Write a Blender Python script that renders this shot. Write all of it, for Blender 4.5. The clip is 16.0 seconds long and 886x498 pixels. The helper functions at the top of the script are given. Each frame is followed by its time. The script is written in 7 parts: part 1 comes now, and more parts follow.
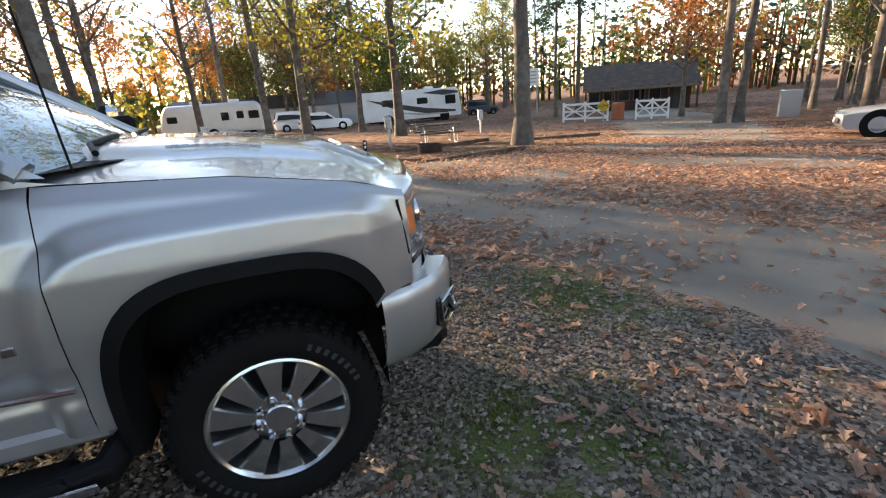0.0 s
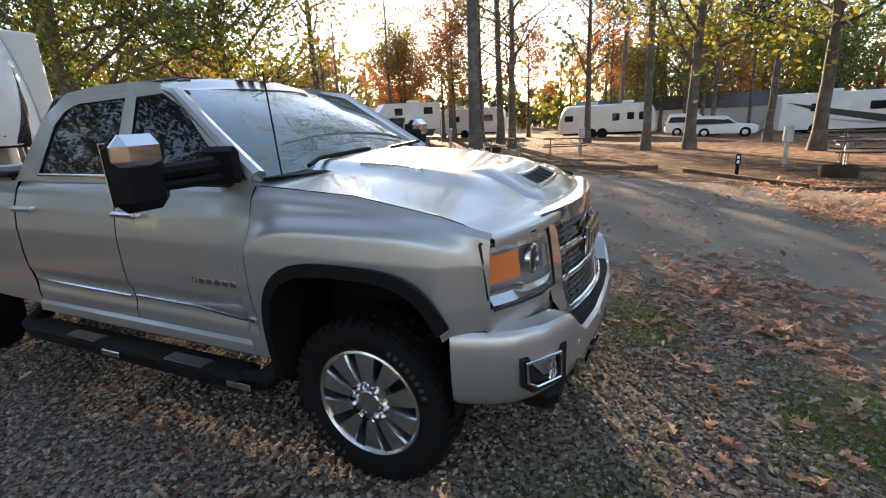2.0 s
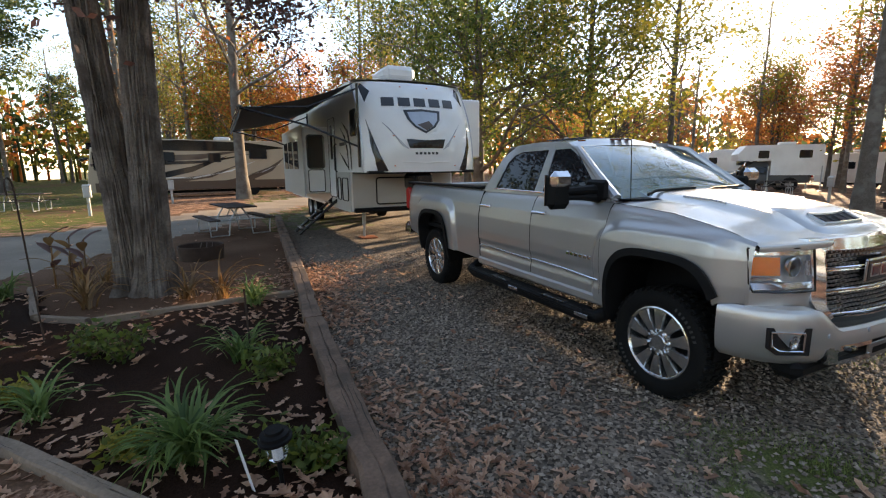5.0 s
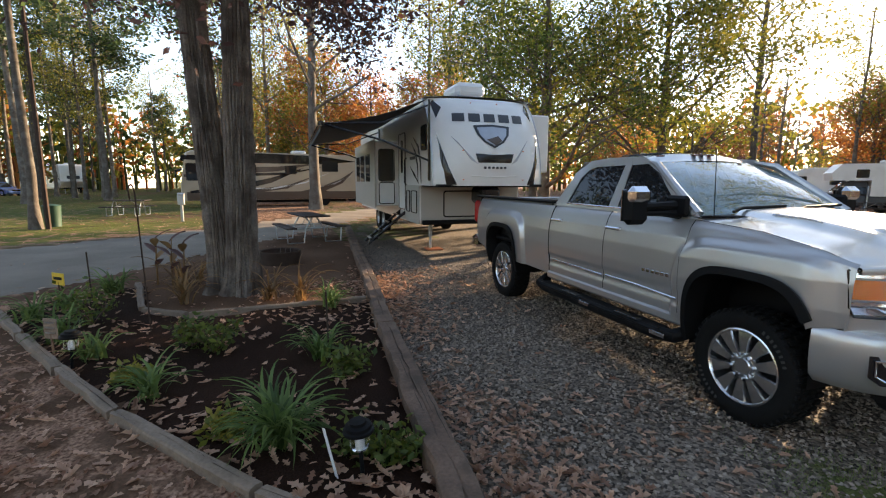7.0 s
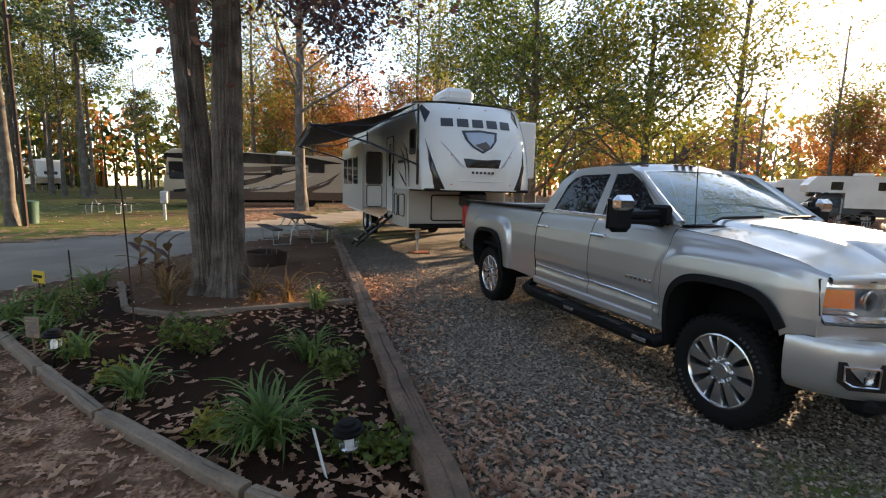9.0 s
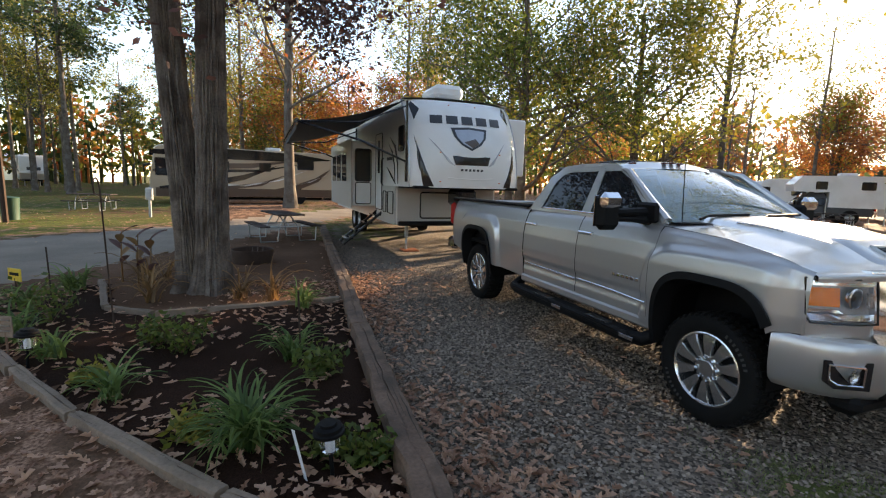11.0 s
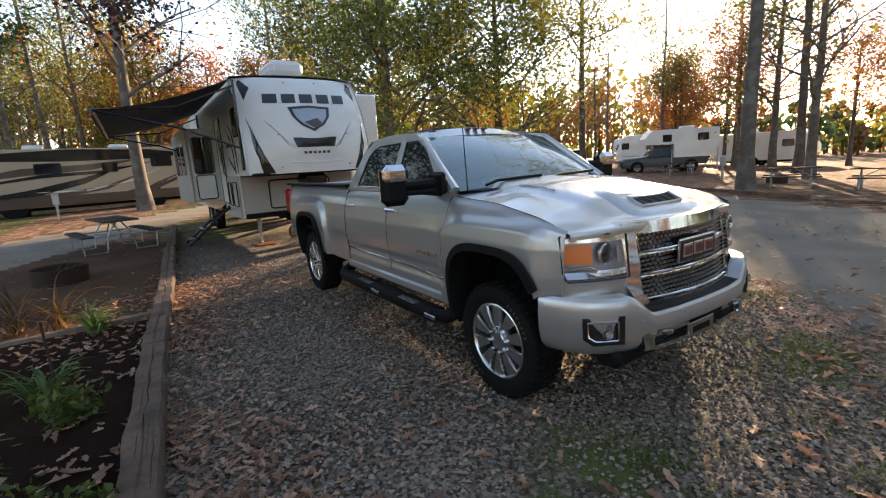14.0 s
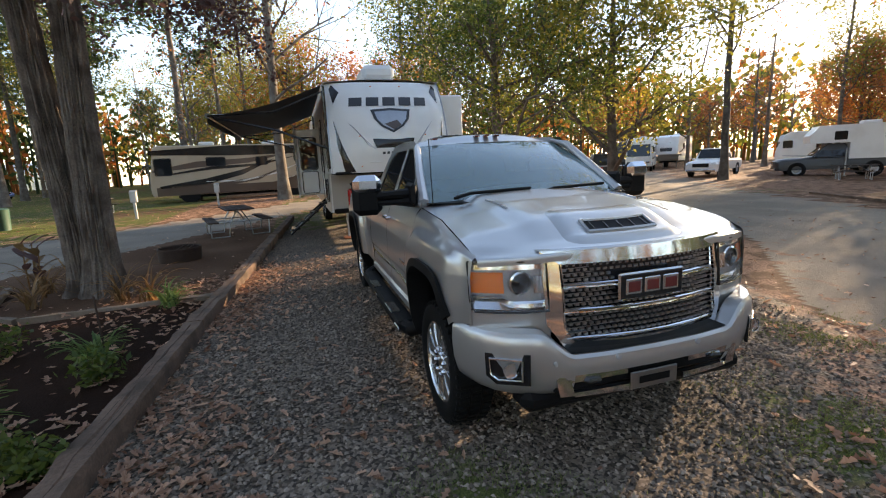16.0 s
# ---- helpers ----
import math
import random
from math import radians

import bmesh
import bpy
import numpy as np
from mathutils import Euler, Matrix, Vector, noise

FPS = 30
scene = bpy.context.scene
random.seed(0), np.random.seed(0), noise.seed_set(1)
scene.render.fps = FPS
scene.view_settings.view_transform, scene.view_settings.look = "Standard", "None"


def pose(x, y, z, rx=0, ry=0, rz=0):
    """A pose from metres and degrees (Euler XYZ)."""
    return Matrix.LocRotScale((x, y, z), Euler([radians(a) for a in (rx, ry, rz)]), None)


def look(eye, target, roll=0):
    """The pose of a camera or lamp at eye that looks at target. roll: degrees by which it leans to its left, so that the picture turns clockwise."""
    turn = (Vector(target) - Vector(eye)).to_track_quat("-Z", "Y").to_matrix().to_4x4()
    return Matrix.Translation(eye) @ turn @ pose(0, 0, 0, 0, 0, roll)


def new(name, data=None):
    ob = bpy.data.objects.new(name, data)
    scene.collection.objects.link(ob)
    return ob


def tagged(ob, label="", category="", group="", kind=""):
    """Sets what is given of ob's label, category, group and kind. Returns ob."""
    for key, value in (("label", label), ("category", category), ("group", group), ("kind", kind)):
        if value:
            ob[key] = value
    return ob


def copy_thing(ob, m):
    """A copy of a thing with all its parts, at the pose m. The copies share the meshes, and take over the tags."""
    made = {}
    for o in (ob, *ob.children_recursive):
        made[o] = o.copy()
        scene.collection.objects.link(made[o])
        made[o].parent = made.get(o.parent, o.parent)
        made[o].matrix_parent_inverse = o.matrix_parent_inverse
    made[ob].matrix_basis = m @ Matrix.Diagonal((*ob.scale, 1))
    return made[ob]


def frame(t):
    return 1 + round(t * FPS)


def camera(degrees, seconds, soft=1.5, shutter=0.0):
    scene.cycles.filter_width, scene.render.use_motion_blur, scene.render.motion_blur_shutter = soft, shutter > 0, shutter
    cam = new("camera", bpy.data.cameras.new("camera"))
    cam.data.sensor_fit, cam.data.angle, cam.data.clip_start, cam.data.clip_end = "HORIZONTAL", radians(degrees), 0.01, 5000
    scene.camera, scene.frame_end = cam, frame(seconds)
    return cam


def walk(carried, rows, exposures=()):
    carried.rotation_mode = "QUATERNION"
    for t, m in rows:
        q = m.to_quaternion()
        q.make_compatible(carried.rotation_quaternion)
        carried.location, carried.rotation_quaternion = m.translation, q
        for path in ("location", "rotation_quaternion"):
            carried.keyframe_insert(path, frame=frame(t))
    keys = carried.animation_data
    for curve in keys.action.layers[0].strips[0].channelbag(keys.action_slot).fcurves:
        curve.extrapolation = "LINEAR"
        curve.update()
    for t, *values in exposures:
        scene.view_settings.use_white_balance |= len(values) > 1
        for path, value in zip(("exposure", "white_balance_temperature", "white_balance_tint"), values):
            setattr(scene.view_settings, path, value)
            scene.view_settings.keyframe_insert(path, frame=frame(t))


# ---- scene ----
cam = camera(87.64, 16.0, soft=1.15)
# seconds, eye x y z, pitch, roll, yaw
ROWS = [
    (0.0, 0.125, -2.640, 1.580, -18.75, 4.10, -21.40),
    (0.5, 0.490, -2.530, 1.576, -18.10, 3.10, -13.45),
    (1.0, 0.843, -2.420, 1.606, -17.60, 3.70, -1.04),
    (1.5, 1.094, -2.327, 1.638, -17.03, 3.63, 13.23),
    (2.0, 1.140, -2.497, 1.656, -15.83, 3.02, 24.23),
    (2.5, 1.236, -2.662, 1.619, -13.59, 3.68, 36.92),
    (3.0, 1.409, -2.783, 1.664, -12.74, 2.84, 47.98),
    (3.5, 1.588, -3.089, 1.690, -11.00, 1.18, 54.06),
    (4.0, 1.748, -3.389, 1.696, -11.20, -0.48, 59.17),
    (4.5, 2.053, -3.600, 1.669, -11.75, -0.36, 62.82),
    (5.0, 2.240, -3.796, 1.704, -10.09, 0.64, 64.22),
    (7.5, 2.301, -3.960, 1.687, -8.35, -0.45, 72.44),
    (8.0, 2.288, -3.972, 1.687, -8.68, -0.78, 71.47),
    (8.5, 2.301, -3.972, 1.685, -8.03, -1.26, 70.79),
    (9.0, 2.346, -4.002, 1.701, -7.82, -1.38, 70.16),
    (11.5, 2.286, -3.933, 1.687, -8.12, -1.31, 68.60),
    (12.0, 2.270, -3.926, 1.692, -8.55, -0.22, 66.60),
    (12.5, 2.275, -3.846, 1.682, -10.84, 0.92, 61.86),
    (13.0, 2.401, -3.560, 1.665, -11.02, 1.88, 59.56),
    (13.5, 2.411, -3.263, 1.656, -11.19, 3.35, 57.32),
    (14.0, 2.383, -2.935, 1.671, -10.85, 3.39, 56.21),
    (14.5, 2.594, -2.622, 1.640, -11.05, 3.14, 59.33),
    (15.0, 2.684, -2.297, 1.643, -11.06, 3.03, 63.05),
    (15.5, 2.750, -1.997, 1.679, -10.98, 3.17, 67.73),
    (16.0, 2.834, -1.779, 1.725, -10.54, 2.60, 72.43),
]
walk(cam, [(t, pose(x, y, z, 90 + pitch, roll, yaw)) for t, x, y, z, pitch, roll, yaw in ROWS],
     [(0.0, 2.27, 7600, 15), (1.0, 2.36, 7600, 15), (2.0, 2.17, 7700, 15), (4.0, 2.1, 7900, 15), (16.0, 2.05, 7900, 15)])

# ---- light ----
SUN_AZ, SUN_EL = 117.0, 13.0
world = bpy.data.worlds.new("sky")
scene.world = world
world.use_nodes = True
sky = world.node_tree.nodes.new("ShaderNodeTexSky")
sky.sky_type, sky.sun_disc = "NISHITA", False
sky.sun_elevation, sky.sun_rotation = radians(SUN_EL), radians(90 - SUN_AZ)
sky.air_density, sky.dust_density, sky.ozone_density = 0.8, 0.1, 1.0
backing = world.node_tree.nodes["Background"]
backing.inputs["Strength"].default_value = 0.15
world.node_tree.links.new(sky.outputs[0], backing.inputs["Color"])
sun_data = bpy.data.lights.new("sun", "SUN")
sun_data.energy, sun_data.angle, sun_data.color = 5.0, radians(0.6), (1.0, 0.82, 0.6)
sun = new("sun", sun_data)
sun_way = Vector((math.cos(radians(SUN_AZ)) * math.cos(radians(SUN_EL)), math.sin(radians(SUN_AZ)) * math.cos(radians(SUN_EL)), math.sin(radians(SUN_EL))))
sun.matrix_world = look((0, 0, 30), Vector((0, 0, 30)) - sun_way)


# ---- materials ----
def mat(name, base, rough=0.6, metal=0.0, vary=0.12, scale=6.0, fine=60.0, bump=0.1, coat=0.0, per_object=0.0, second=None, trans=0.0):
    """A surface with grain at two scales; second: a colour mixed in as stains."""
    m = bpy.data.materials.new(name)
    m.use_nodes = True
    n, l = m.node_tree.nodes, m.node_tree.links
    b = n["Principled BSDF"]
    co = n.new("ShaderNodeTexCoord")
    big, small = n.new("ShaderNodeTexNoise"), n.new("ShaderNodeTexNoise")
    big.inputs["Scale"].default_value, small.inputs["Scale"].default_value = scale, fine
    big.inputs["Detail"].default_value = small.inputs["Detail"].default_value = 4
    for k in (big, small):
        l.new(co.outputs["Object"], k.inputs["Vector"])
    ramp = n.new("ShaderNodeValToRGB")
    low = tuple(max(0, c * (1 - vary)) for c in base)
    high = tuple(min(1, c * (1 + vary)) for c in base)
    ramp.color_ramp.elements[0].color, ramp.color_ramp.elements[1].color = (*low, 1), (*high, 1)
    ramp.color_ramp.elements[0].position, ramp.color_ramp.elements[1].position = 0.3, 0.7
    mixed = n.new("ShaderNodeMath")
    mixed.operation = "ADD"
    half = n.new("ShaderNodeMath")
    half.operation, half.inputs[1].default_value = "MULTIPLY", 0.5
    l.new(big.outputs[0], mixed.inputs[0])
    l.new(small.outputs[0], mixed.inputs[1])
    l.new(mixed.outputs[0], half.inputs[0])
    l.new(half.outputs[0], ramp.inputs[0])
    colour = ramp.outputs[0]
    if second:
        mask = n.new("ShaderNodeTexNoise")
        mask.inputs["Scale"].default_value, mask.inputs["Detail"].default_value = scale * 0.6, 6
        l.new(co.outputs["Object"], mask.inputs["Vector"])
        cut = n.new("ShaderNodeValToRGB")
        cut.color_ramp.elements[0].position, cut.color_ramp.elements[1].position = 0.48, 0.62
        l.new(mask.outputs[0], cut.inputs[0])
        mix = n.new("ShaderNodeMixRGB")
        mix.inputs[2].default_value = (*second, 1)
        l.new(cut.outputs[0], mix.inputs[0])
        l.new(colour, mix.inputs[1])
        colour = mix.outputs[0]
    if per_object:
        info = n.new("ShaderNodeObjectInfo")
        hue = n.new("ShaderNodeHueSaturation")
        rng = n.new("ShaderNodeMapRange")
        rng.inputs[3].default_value, rng.inputs[4].default_value = 1 - per_object, 1 + per_object
        l.new(info.outputs["Random"], rng.inputs[0])
        l.new(rng.outputs[0], hue.inputs["Value"])
        l.new(colour, hue.inputs["Color"])
        colour = hue.outputs[0]
    l.new(colour, b.inputs["Base Color"])
    b.inputs["Roughness"].default_value, b.inputs["Metallic"].default_value = rough, metal
    b.inputs["Coat Weight"].default_value = coat
    b.inputs["Coat Roughness"].default_value = 0.05
    b.inputs["Transmission Weight"].default_value = trans
    if bump:
        bp = n.new("ShaderNodeBump")
        bp.inputs["Strength"].default_value, bp.inputs["Distance"].default_value = bump, 0.01
        l.new(small.outputs[0], bp.inputs["Height"])
        l.new(bp.outputs[0], b.inputs["Normal"])
    return m


def leaf_mat(name, a, c, island=True):
    """Foliage: colour varies from leaf to leaf, and light comes through."""
    m = bpy.data.materials.new(name)
    m.use_nodes = True
    n, l = m.node_tree.nodes, m.node_tree.links
    b = n["Principled BSDF"]
    geo = n.new("ShaderNodeNewGeometry")
    ramp = n.new("ShaderNodeValToRGB")
    ramp.color_ramp.elements[0].color, ramp.color_ramp.elements[1].color = (*a, 1), (*c, 1)
    info = n.new("ShaderNodeObjectInfo")
    l.new(geo.outputs["Random Per Island"] if island else info.outputs["Random"], ramp.inputs[0])
    l.new(ramp.outputs[0], b.inputs["Base Color"])
    b.inputs["Roughness"].default_value = 0.55
    tl = n.new("ShaderNodeBsdfTranslucent")
    l.new(ramp.outputs[0], tl.inputs["Color"])
    mix = n.new("ShaderNodeMixShader")
    mix.inputs[0].default_value = 0.45
    l.new(b.outputs[0], mix.inputs[1])
    l.new(tl.outputs[0], mix.inputs[2])
    l.new(mix.outputs[0], n["Material Output"].inputs[0])
    return m


def ground_mat(name, base, second, grain, fine_scale, rough=0.95, grass=True, cells=False):
    """Soil: two tones, fine grain, and grass or litter patches where the zone attributes say so."""
    m = bpy.data.materials.new(name)
    m.use_nodes = True
    n, l = m.node_tree.nodes, m.node_tree.links
    b = n["Principled BSDF"]
    co = n.new("ShaderNodeTexCoord")

    def tex(scale, detail=6):
        k = n.new("ShaderNodeTexNoise")
        k.inputs["Scale"].default_value, k.inputs["Detail"].default_value = scale, detail
        l.new(co.outputs["Object"], k.inputs["Vector"])
        return k.outputs[0]

    def ramp(src, c0, c1, p0=0.35, p1=0.65):
        r = n.new("ShaderNodeValToRGB")
        r.color_ramp.elements[0].color, r.color_ramp.elements[1].color = (*c0, 1), (*c1, 1)
        r.color_ramp.elements[0].position, r.color_ramp.elements[1].position = p0, p1
        l.new(src, r.inputs[0])
        return r.outputs[0]

    def mix(fac, c0, c1, mode="MIX"):
        k = n.new("ShaderNodeMixRGB")
        k.blend_type = mode
        for i, v in ((0, fac), (1, c0), (2, c1)):
            if isinstance(v, (int, float)):
                k.inputs[i].default_value = v
            elif isinstance(v, tuple):
                k.inputs[i].default_value = (*v, 1)
            else:
                l.new(v, k.inputs[i])
        return k.outputs[0]

    def blend(attr, amount=1.0):
        """A zone's edge, broken up by noise."""
        at = n.new("ShaderNodeAttribute")
        at.attribute_name = attr
        add = n.new("ShaderNodeMath")
        add.operation = "ADD"
        nz = n.new("ShaderNodeMath")
        nz.operation, nz.inputs[1].default_value = "MULTIPLY_ADD", amount
        nz.inputs[2].default_value = -0.5 * amount
        l.new(tex(2.5, 8), nz.inputs[0])
        l.new(at.outputs["Fac"], add.inputs[0])
        l.new(nz.outputs[0], add.inputs[1])
        return ramp(add.outputs[0], (0, 0, 0), (1, 1, 1), 0.42, 0.6)

    fine = tex(fine_scale, 4)
    if cells:
        vor = n.new("ShaderNodeTexVoronoi")
        vor.inputs["Scale"].default_value = fine_scale
        l.new(co.outputs["Object"], vor.inputs["Vector"])
        sep = n.new("ShaderNodeSeparateColor")
        l.new(vor.outputs["Color"], sep.inputs[0])
        fine = sep.outputs[0]
    colour = ramp(tex(0.7), base, second, 0.4, 0.65)
    colour = mix(grain, colour, ramp(fine, (0.05, 0.05, 0.05), (1, 1, 1), 0.2, 0.9), "OVERLAY")
    grass_colour = ramp(tex(90, 3), (0.045, 0.056, 0.016), (0.13, 0.14, 0.04), 0.35, 0.7)
    litter_colour = ramp(tex(38, 3), (0.1, 0.05, 0.032), (0.42, 0.25, 0.168), 0.35, 0.65)
    if grass:
        colour = mix(blend("grass", 1.6), colour, grass_colour)
    colour = mix(blend("litter", 1.8), colour, litter_colour)
    l.new(colour, b.inputs["Base Color"])
    b.inputs["Roughness"].default_value = rough
    b.inputs["Specular IOR Level"].default_value = 0.25
    bp = n.new("ShaderNodeBump")
    bp.inputs["Strength"].default_value, bp.inputs["Distance"].default_value = 0.6, 0.02
    l.new(fine, bp.inputs["Height"])
    l.new(bp.outputs[0], b.inputs["Normal"])
    return m


def glass_mat(name, tint, rough=0.03, trans=0.9):
    m = bpy.data.materials.new(name)
    m.use_nodes = True
    b = m.node_tree.nodes["Principled BSDF"]
    b.inputs["Base Color"].default_value = (*tint, 1)
    b.inputs["Roughness"].default_value, b.inputs["IOR"].default_value = rough, 1.45
    b.inputs["Transmission Weight"].default_value = trans
    return m


SILVER = mat("silver_paint", (0.47, 0.462, 0.455), 0.34, 0.72, 0.04, 1.2, 300, 0.012, 1.0)
CHROME = mat("chrome", (0.75, 0.75, 0.76), 0.09, 1.0, 0.05, 4, 40, 0.0)
RIM_ALLOY = mat("rim_alloy", (0.6, 0.595, 0.59), 0.21, 0.95, 0.06, 6, 80, 0.0)
DULL_METAL = mat("dull_metal", (0.4, 0.4, 0.41), 0.35, 1.0, 0.1, 8, 60, 0.03)
BLACK_PLASTIC = mat("black_plastic", (0.006, 0.006, 0.0065), 0.55, 0, 0.2, 10, 200, 0.08)
GLOSS_BLACK = mat("gloss_black", (0.012, 0.012, 0.013), 0.12, 0, 0.1, 10, 60, 0.0)
RUBBER = mat("tyre_rubber", (0.007, 0.0068, 0.0065), 0.8, 0, 0.3, 12, 120, 0.15)
LETTER_GREY = mat("tyre_letter", (0.03, 0.03, 0.03), 0.8, 0, 0.2, 12, 120, 0.05)
for black in (RUBBER, BLACK_PLASTIC):
    black.node_tree.nodes["Principled BSDF"].inputs["Specular IOR Level"].default_value = 0.13
DARK_GLASS = glass_mat("dark_glass", (0.012, 0.014, 0.016), 0.02, 0.0)
# teal tint and raised IOR put a brighter sky reflection into the glass
SCREEN_GLASS = glass_mat("windscreen_glass", (0.25, 0.4, 0.42), 0.012, 0.6)
SCREEN_GLASS.node_tree.nodes["Principled BSDF"].inputs["IOR"].default_value = 1.85
CLEAR_GLASS = glass_mat("clear_glass", (0.95, 0.96, 0.97), 0.03, 0.95)
LAMP_GREY = mat("lamp_grey", (0.34, 0.34, 0.35), 0.3, 0.7, 0.1, 10, 60, 0.0)
CLEAR_GLASS.node_tree.nodes["Principled BSDF"].inputs["IOR"].default_value = 1.2
AMBER = mat("amber_lens", (0.8, 0.17, 0.01), 0.15, 0, 0.1, 20, 150, 0.02, 0.5)
SMOKED_LENS = mat("smoked_amber_lens", (0.11, 0.022, 0.008), 0.2, 0, 0.1, 20, 150, 0.02, 0.5)
BADGE_RED = mat("badge_red", (0.13, 0.02, 0.02), 0.25, 0, 0.1, 20, 150, 0.02, 0.5)
RED_LENS = mat("red_lens", (0.35, 0.012, 0.012), 0.15, 0, 0.1, 20, 150, 0.02, 0.5)
WHITE_GEL = mat("white_gelcoat", (0.74, 0.73, 0.7), 0.3, 0, 0.05, 1.5, 80, 0.02, 0.4, second=(0.68, 0.665, 0.63))
GREY_GEL = mat("grey_gelcoat", (0.42, 0.4, 0.36), 0.4, 0, 0.06, 1.5, 80, 0.02, 0.2)
TAN_GEL = mat("tan_gelcoat", (0.4, 0.315, 0.225), 0.3, 0, 0.06, 1.5, 80, 0.02, 0.4)
BROWN_GEL = mat("brown_gelcoat", (0.085, 0.055, 0.04), 0.3, 0, 0.08, 1.5, 80, 0.02, 0.4)
CHARCOAL = mat("charcoal_paint", (0.028, 0.029, 0.032), 0.45, 0.0, 0.1, 3, 80, 0.01, 0.12)
WHITE_PAINT = mat("white_paint", (0.76, 0.76, 0.75), 0.35, 0, 0.06, 2, 60, 0.02, 0.4)
GREY_PAINT = mat("grey_paint", (0.42, 0.44, 0.46), 0.3, 0.4, 0.05, 2, 100, 0.01, 0.7)
BLUE_PAINT = mat("blue_paint", (0.03, 0.08, 0.25), 0.3, 0.2, 0.05, 2, 100, 0.01, 0.7)
ALUMINIUM = mat("aluminium_skin", (0.62, 0.62, 0.61), 0.38, 0.85, 0.08, 1.5, 30, 0.04)
FABRIC = mat("awning_fabric", (0.045, 0.05, 0.055), 0.85, 0, 0.15, 4, 150, 0.1)
BARK = mat("bark", (0.1, 0.08, 0.064), 0.95, 0, 0.45, 5, 28, 0.9, per_object=0.25, second=(0.15, 0.132, 0.11))
BARK_NEAR = mat("furrowed_bark", (0.165, 0.132, 0.108), 0.95, 0, 0.5, 4, 34, 1.0, second=(0.08, 0.06, 0.048))
TIMBER = mat("weathered_timber", (0.15, 0.09, 0.06), 0.9, 0, 0.4, 5, 45, 0.6, per_object=0.15, second=(0.075, 0.047, 0.031))
CRACK_DARK = mat("crack_dark", (0.02, 0.014, 0.01), 0.95, 0, 0.2, 8, 60, 0.1)
LIGHT_TIMBER = mat("grey_timber", (0.2, 0.145, 0.105), 0.9, 0, 0.3, 5, 45, 0.5, per_object=0.15)
TABLE_WOOD = mat("table_wood", (0.075, 0.06, 0.055), 0.8, 0, 0.35, 5, 45, 0.4, per_object=0.2, second=(0.05, 0.04, 0.036))
FENCE_WHITE = mat("white_fence_paint", (0.78, 0.78, 0.76), 0.6, 0, 0.08, 3, 40, 0.1)
LOG_BROWN = mat("brown_boards", (0.07, 0.038, 0.025), 0.8, 0, 0.3, 3, 30, 0.3, per_object=0.2)
ROOF_BROWN = mat("brown_shingles", (0.07, 0.05, 0.04), 0.9, 0, 0.3, 3, 40, 0.5, second=(0.12, 0.07, 0.04))
RUST = mat("rusty_steel", (0.055, 0.032, 0.022), 0.85, 0.3, 0.4, 6, 60, 0.3)
GALV = mat("galvanised_steel", (0.42, 0.43, 0.43), 0.45, 0.8, 0.12, 6, 60, 0.05)
SIGN_YELLOW = mat("sign_yellow", (0.62, 0.4, 0.03), 0.5, 0, 0.1, 6, 60, 0.02)
GREEN_PAINT = mat("dark_green", (0.02, 0.06, 0.04), 0.5, 0, 0.2, 6, 60, 0.05)
ORANGE_PAINT = mat("orange_brown", (0.35, 0.1, 0.04), 0.6, 0, 0.2, 6, 60, 0.05)
LEAF_GREEN = leaf_mat("green_leaves", (0.035, 0.07, 0.012), (0.15, 0.18, 0.03))
LEAF_YELLOW = leaf_mat("yellow_green_leaves", (0.1, 0.13, 0.02), (0.32, 0.26, 0.04))
LEAF_ORANGE = leaf_mat("orange_leaves", (0.2, 0.05, 0.015), (0.48, 0.2, 0.05))
LEAF_BROWN = leaf_mat("russet_leaves", (0.06, 0.03, 0.026), (0.13, 0.062, 0.05))
NEEDLES = leaf_mat("pine_needles", (0.02, 0.045, 0.015), (0.075, 0.11, 0.035))
FALLEN = leaf_mat("fallen_leaves", (0.24, 0.112, 0.068), (0.66, 0.415, 0.285))
GRASS_BLADE = leaf_mat("grass_blades", (0.07, 0.11, 0.02), (0.2, 0.23, 0.06))
LILY_LEAF = leaf_mat("strap_leaves", (0.05, 0.1, 0.025), (0.2, 0.29, 0.085), False)
DRY_LEAF = leaf_mat("dried_stalks", (0.14, 0.075, 0.03), (0.36, 0.2, 0.08), False)
STONE = leaf_mat("gravel_stones", (0.076, 0.058, 0.045), (0.325, 0.262, 0.21))
STONE.node_tree.nodes["Mix Shader"].inputs[0].default_value = 0.0
STONE.node_tree.nodes["Principled BSDF"].inputs["Roughness"].default_value = 0.95
STONE.node_tree.nodes["Principled BSDF"].inputs["Specular IOR Level"].default_value = 0.15
G_SOIL = ground_mat("leafy_soil", (0.105, 0.058, 0.036), (0.145, 0.084, 0.054), 0.5, 55)
G_ROAD = ground_mat("asphalt", (0.215, 0.182, 0.148), (0.28, 0.236, 0.19), 0.35, 160, 0.95, grass=False)
for matte in (G_ROAD, TABLE_WOOD):
    matte.node_tree.nodes["Principled BSDF"].inputs["Specular IOR Level"].default_value = 0.08
G_GRAVEL = ground_mat("crushed_gravel", (0.128, 0.098, 0.075), (0.165, 0.128, 0.1), 0.75, 48, 0.9, cells=True)
G_MULCH = ground_mat("dark_mulch", (0.02, 0.01, 0.0065), (0.034, 0.017, 0.011), 0.5, 60)
for matte in (G_MULCH, G_SOIL):
    matte.node_tree.nodes["Principled BSDF"].inputs["Specular IOR Level"].default_value = 0.06


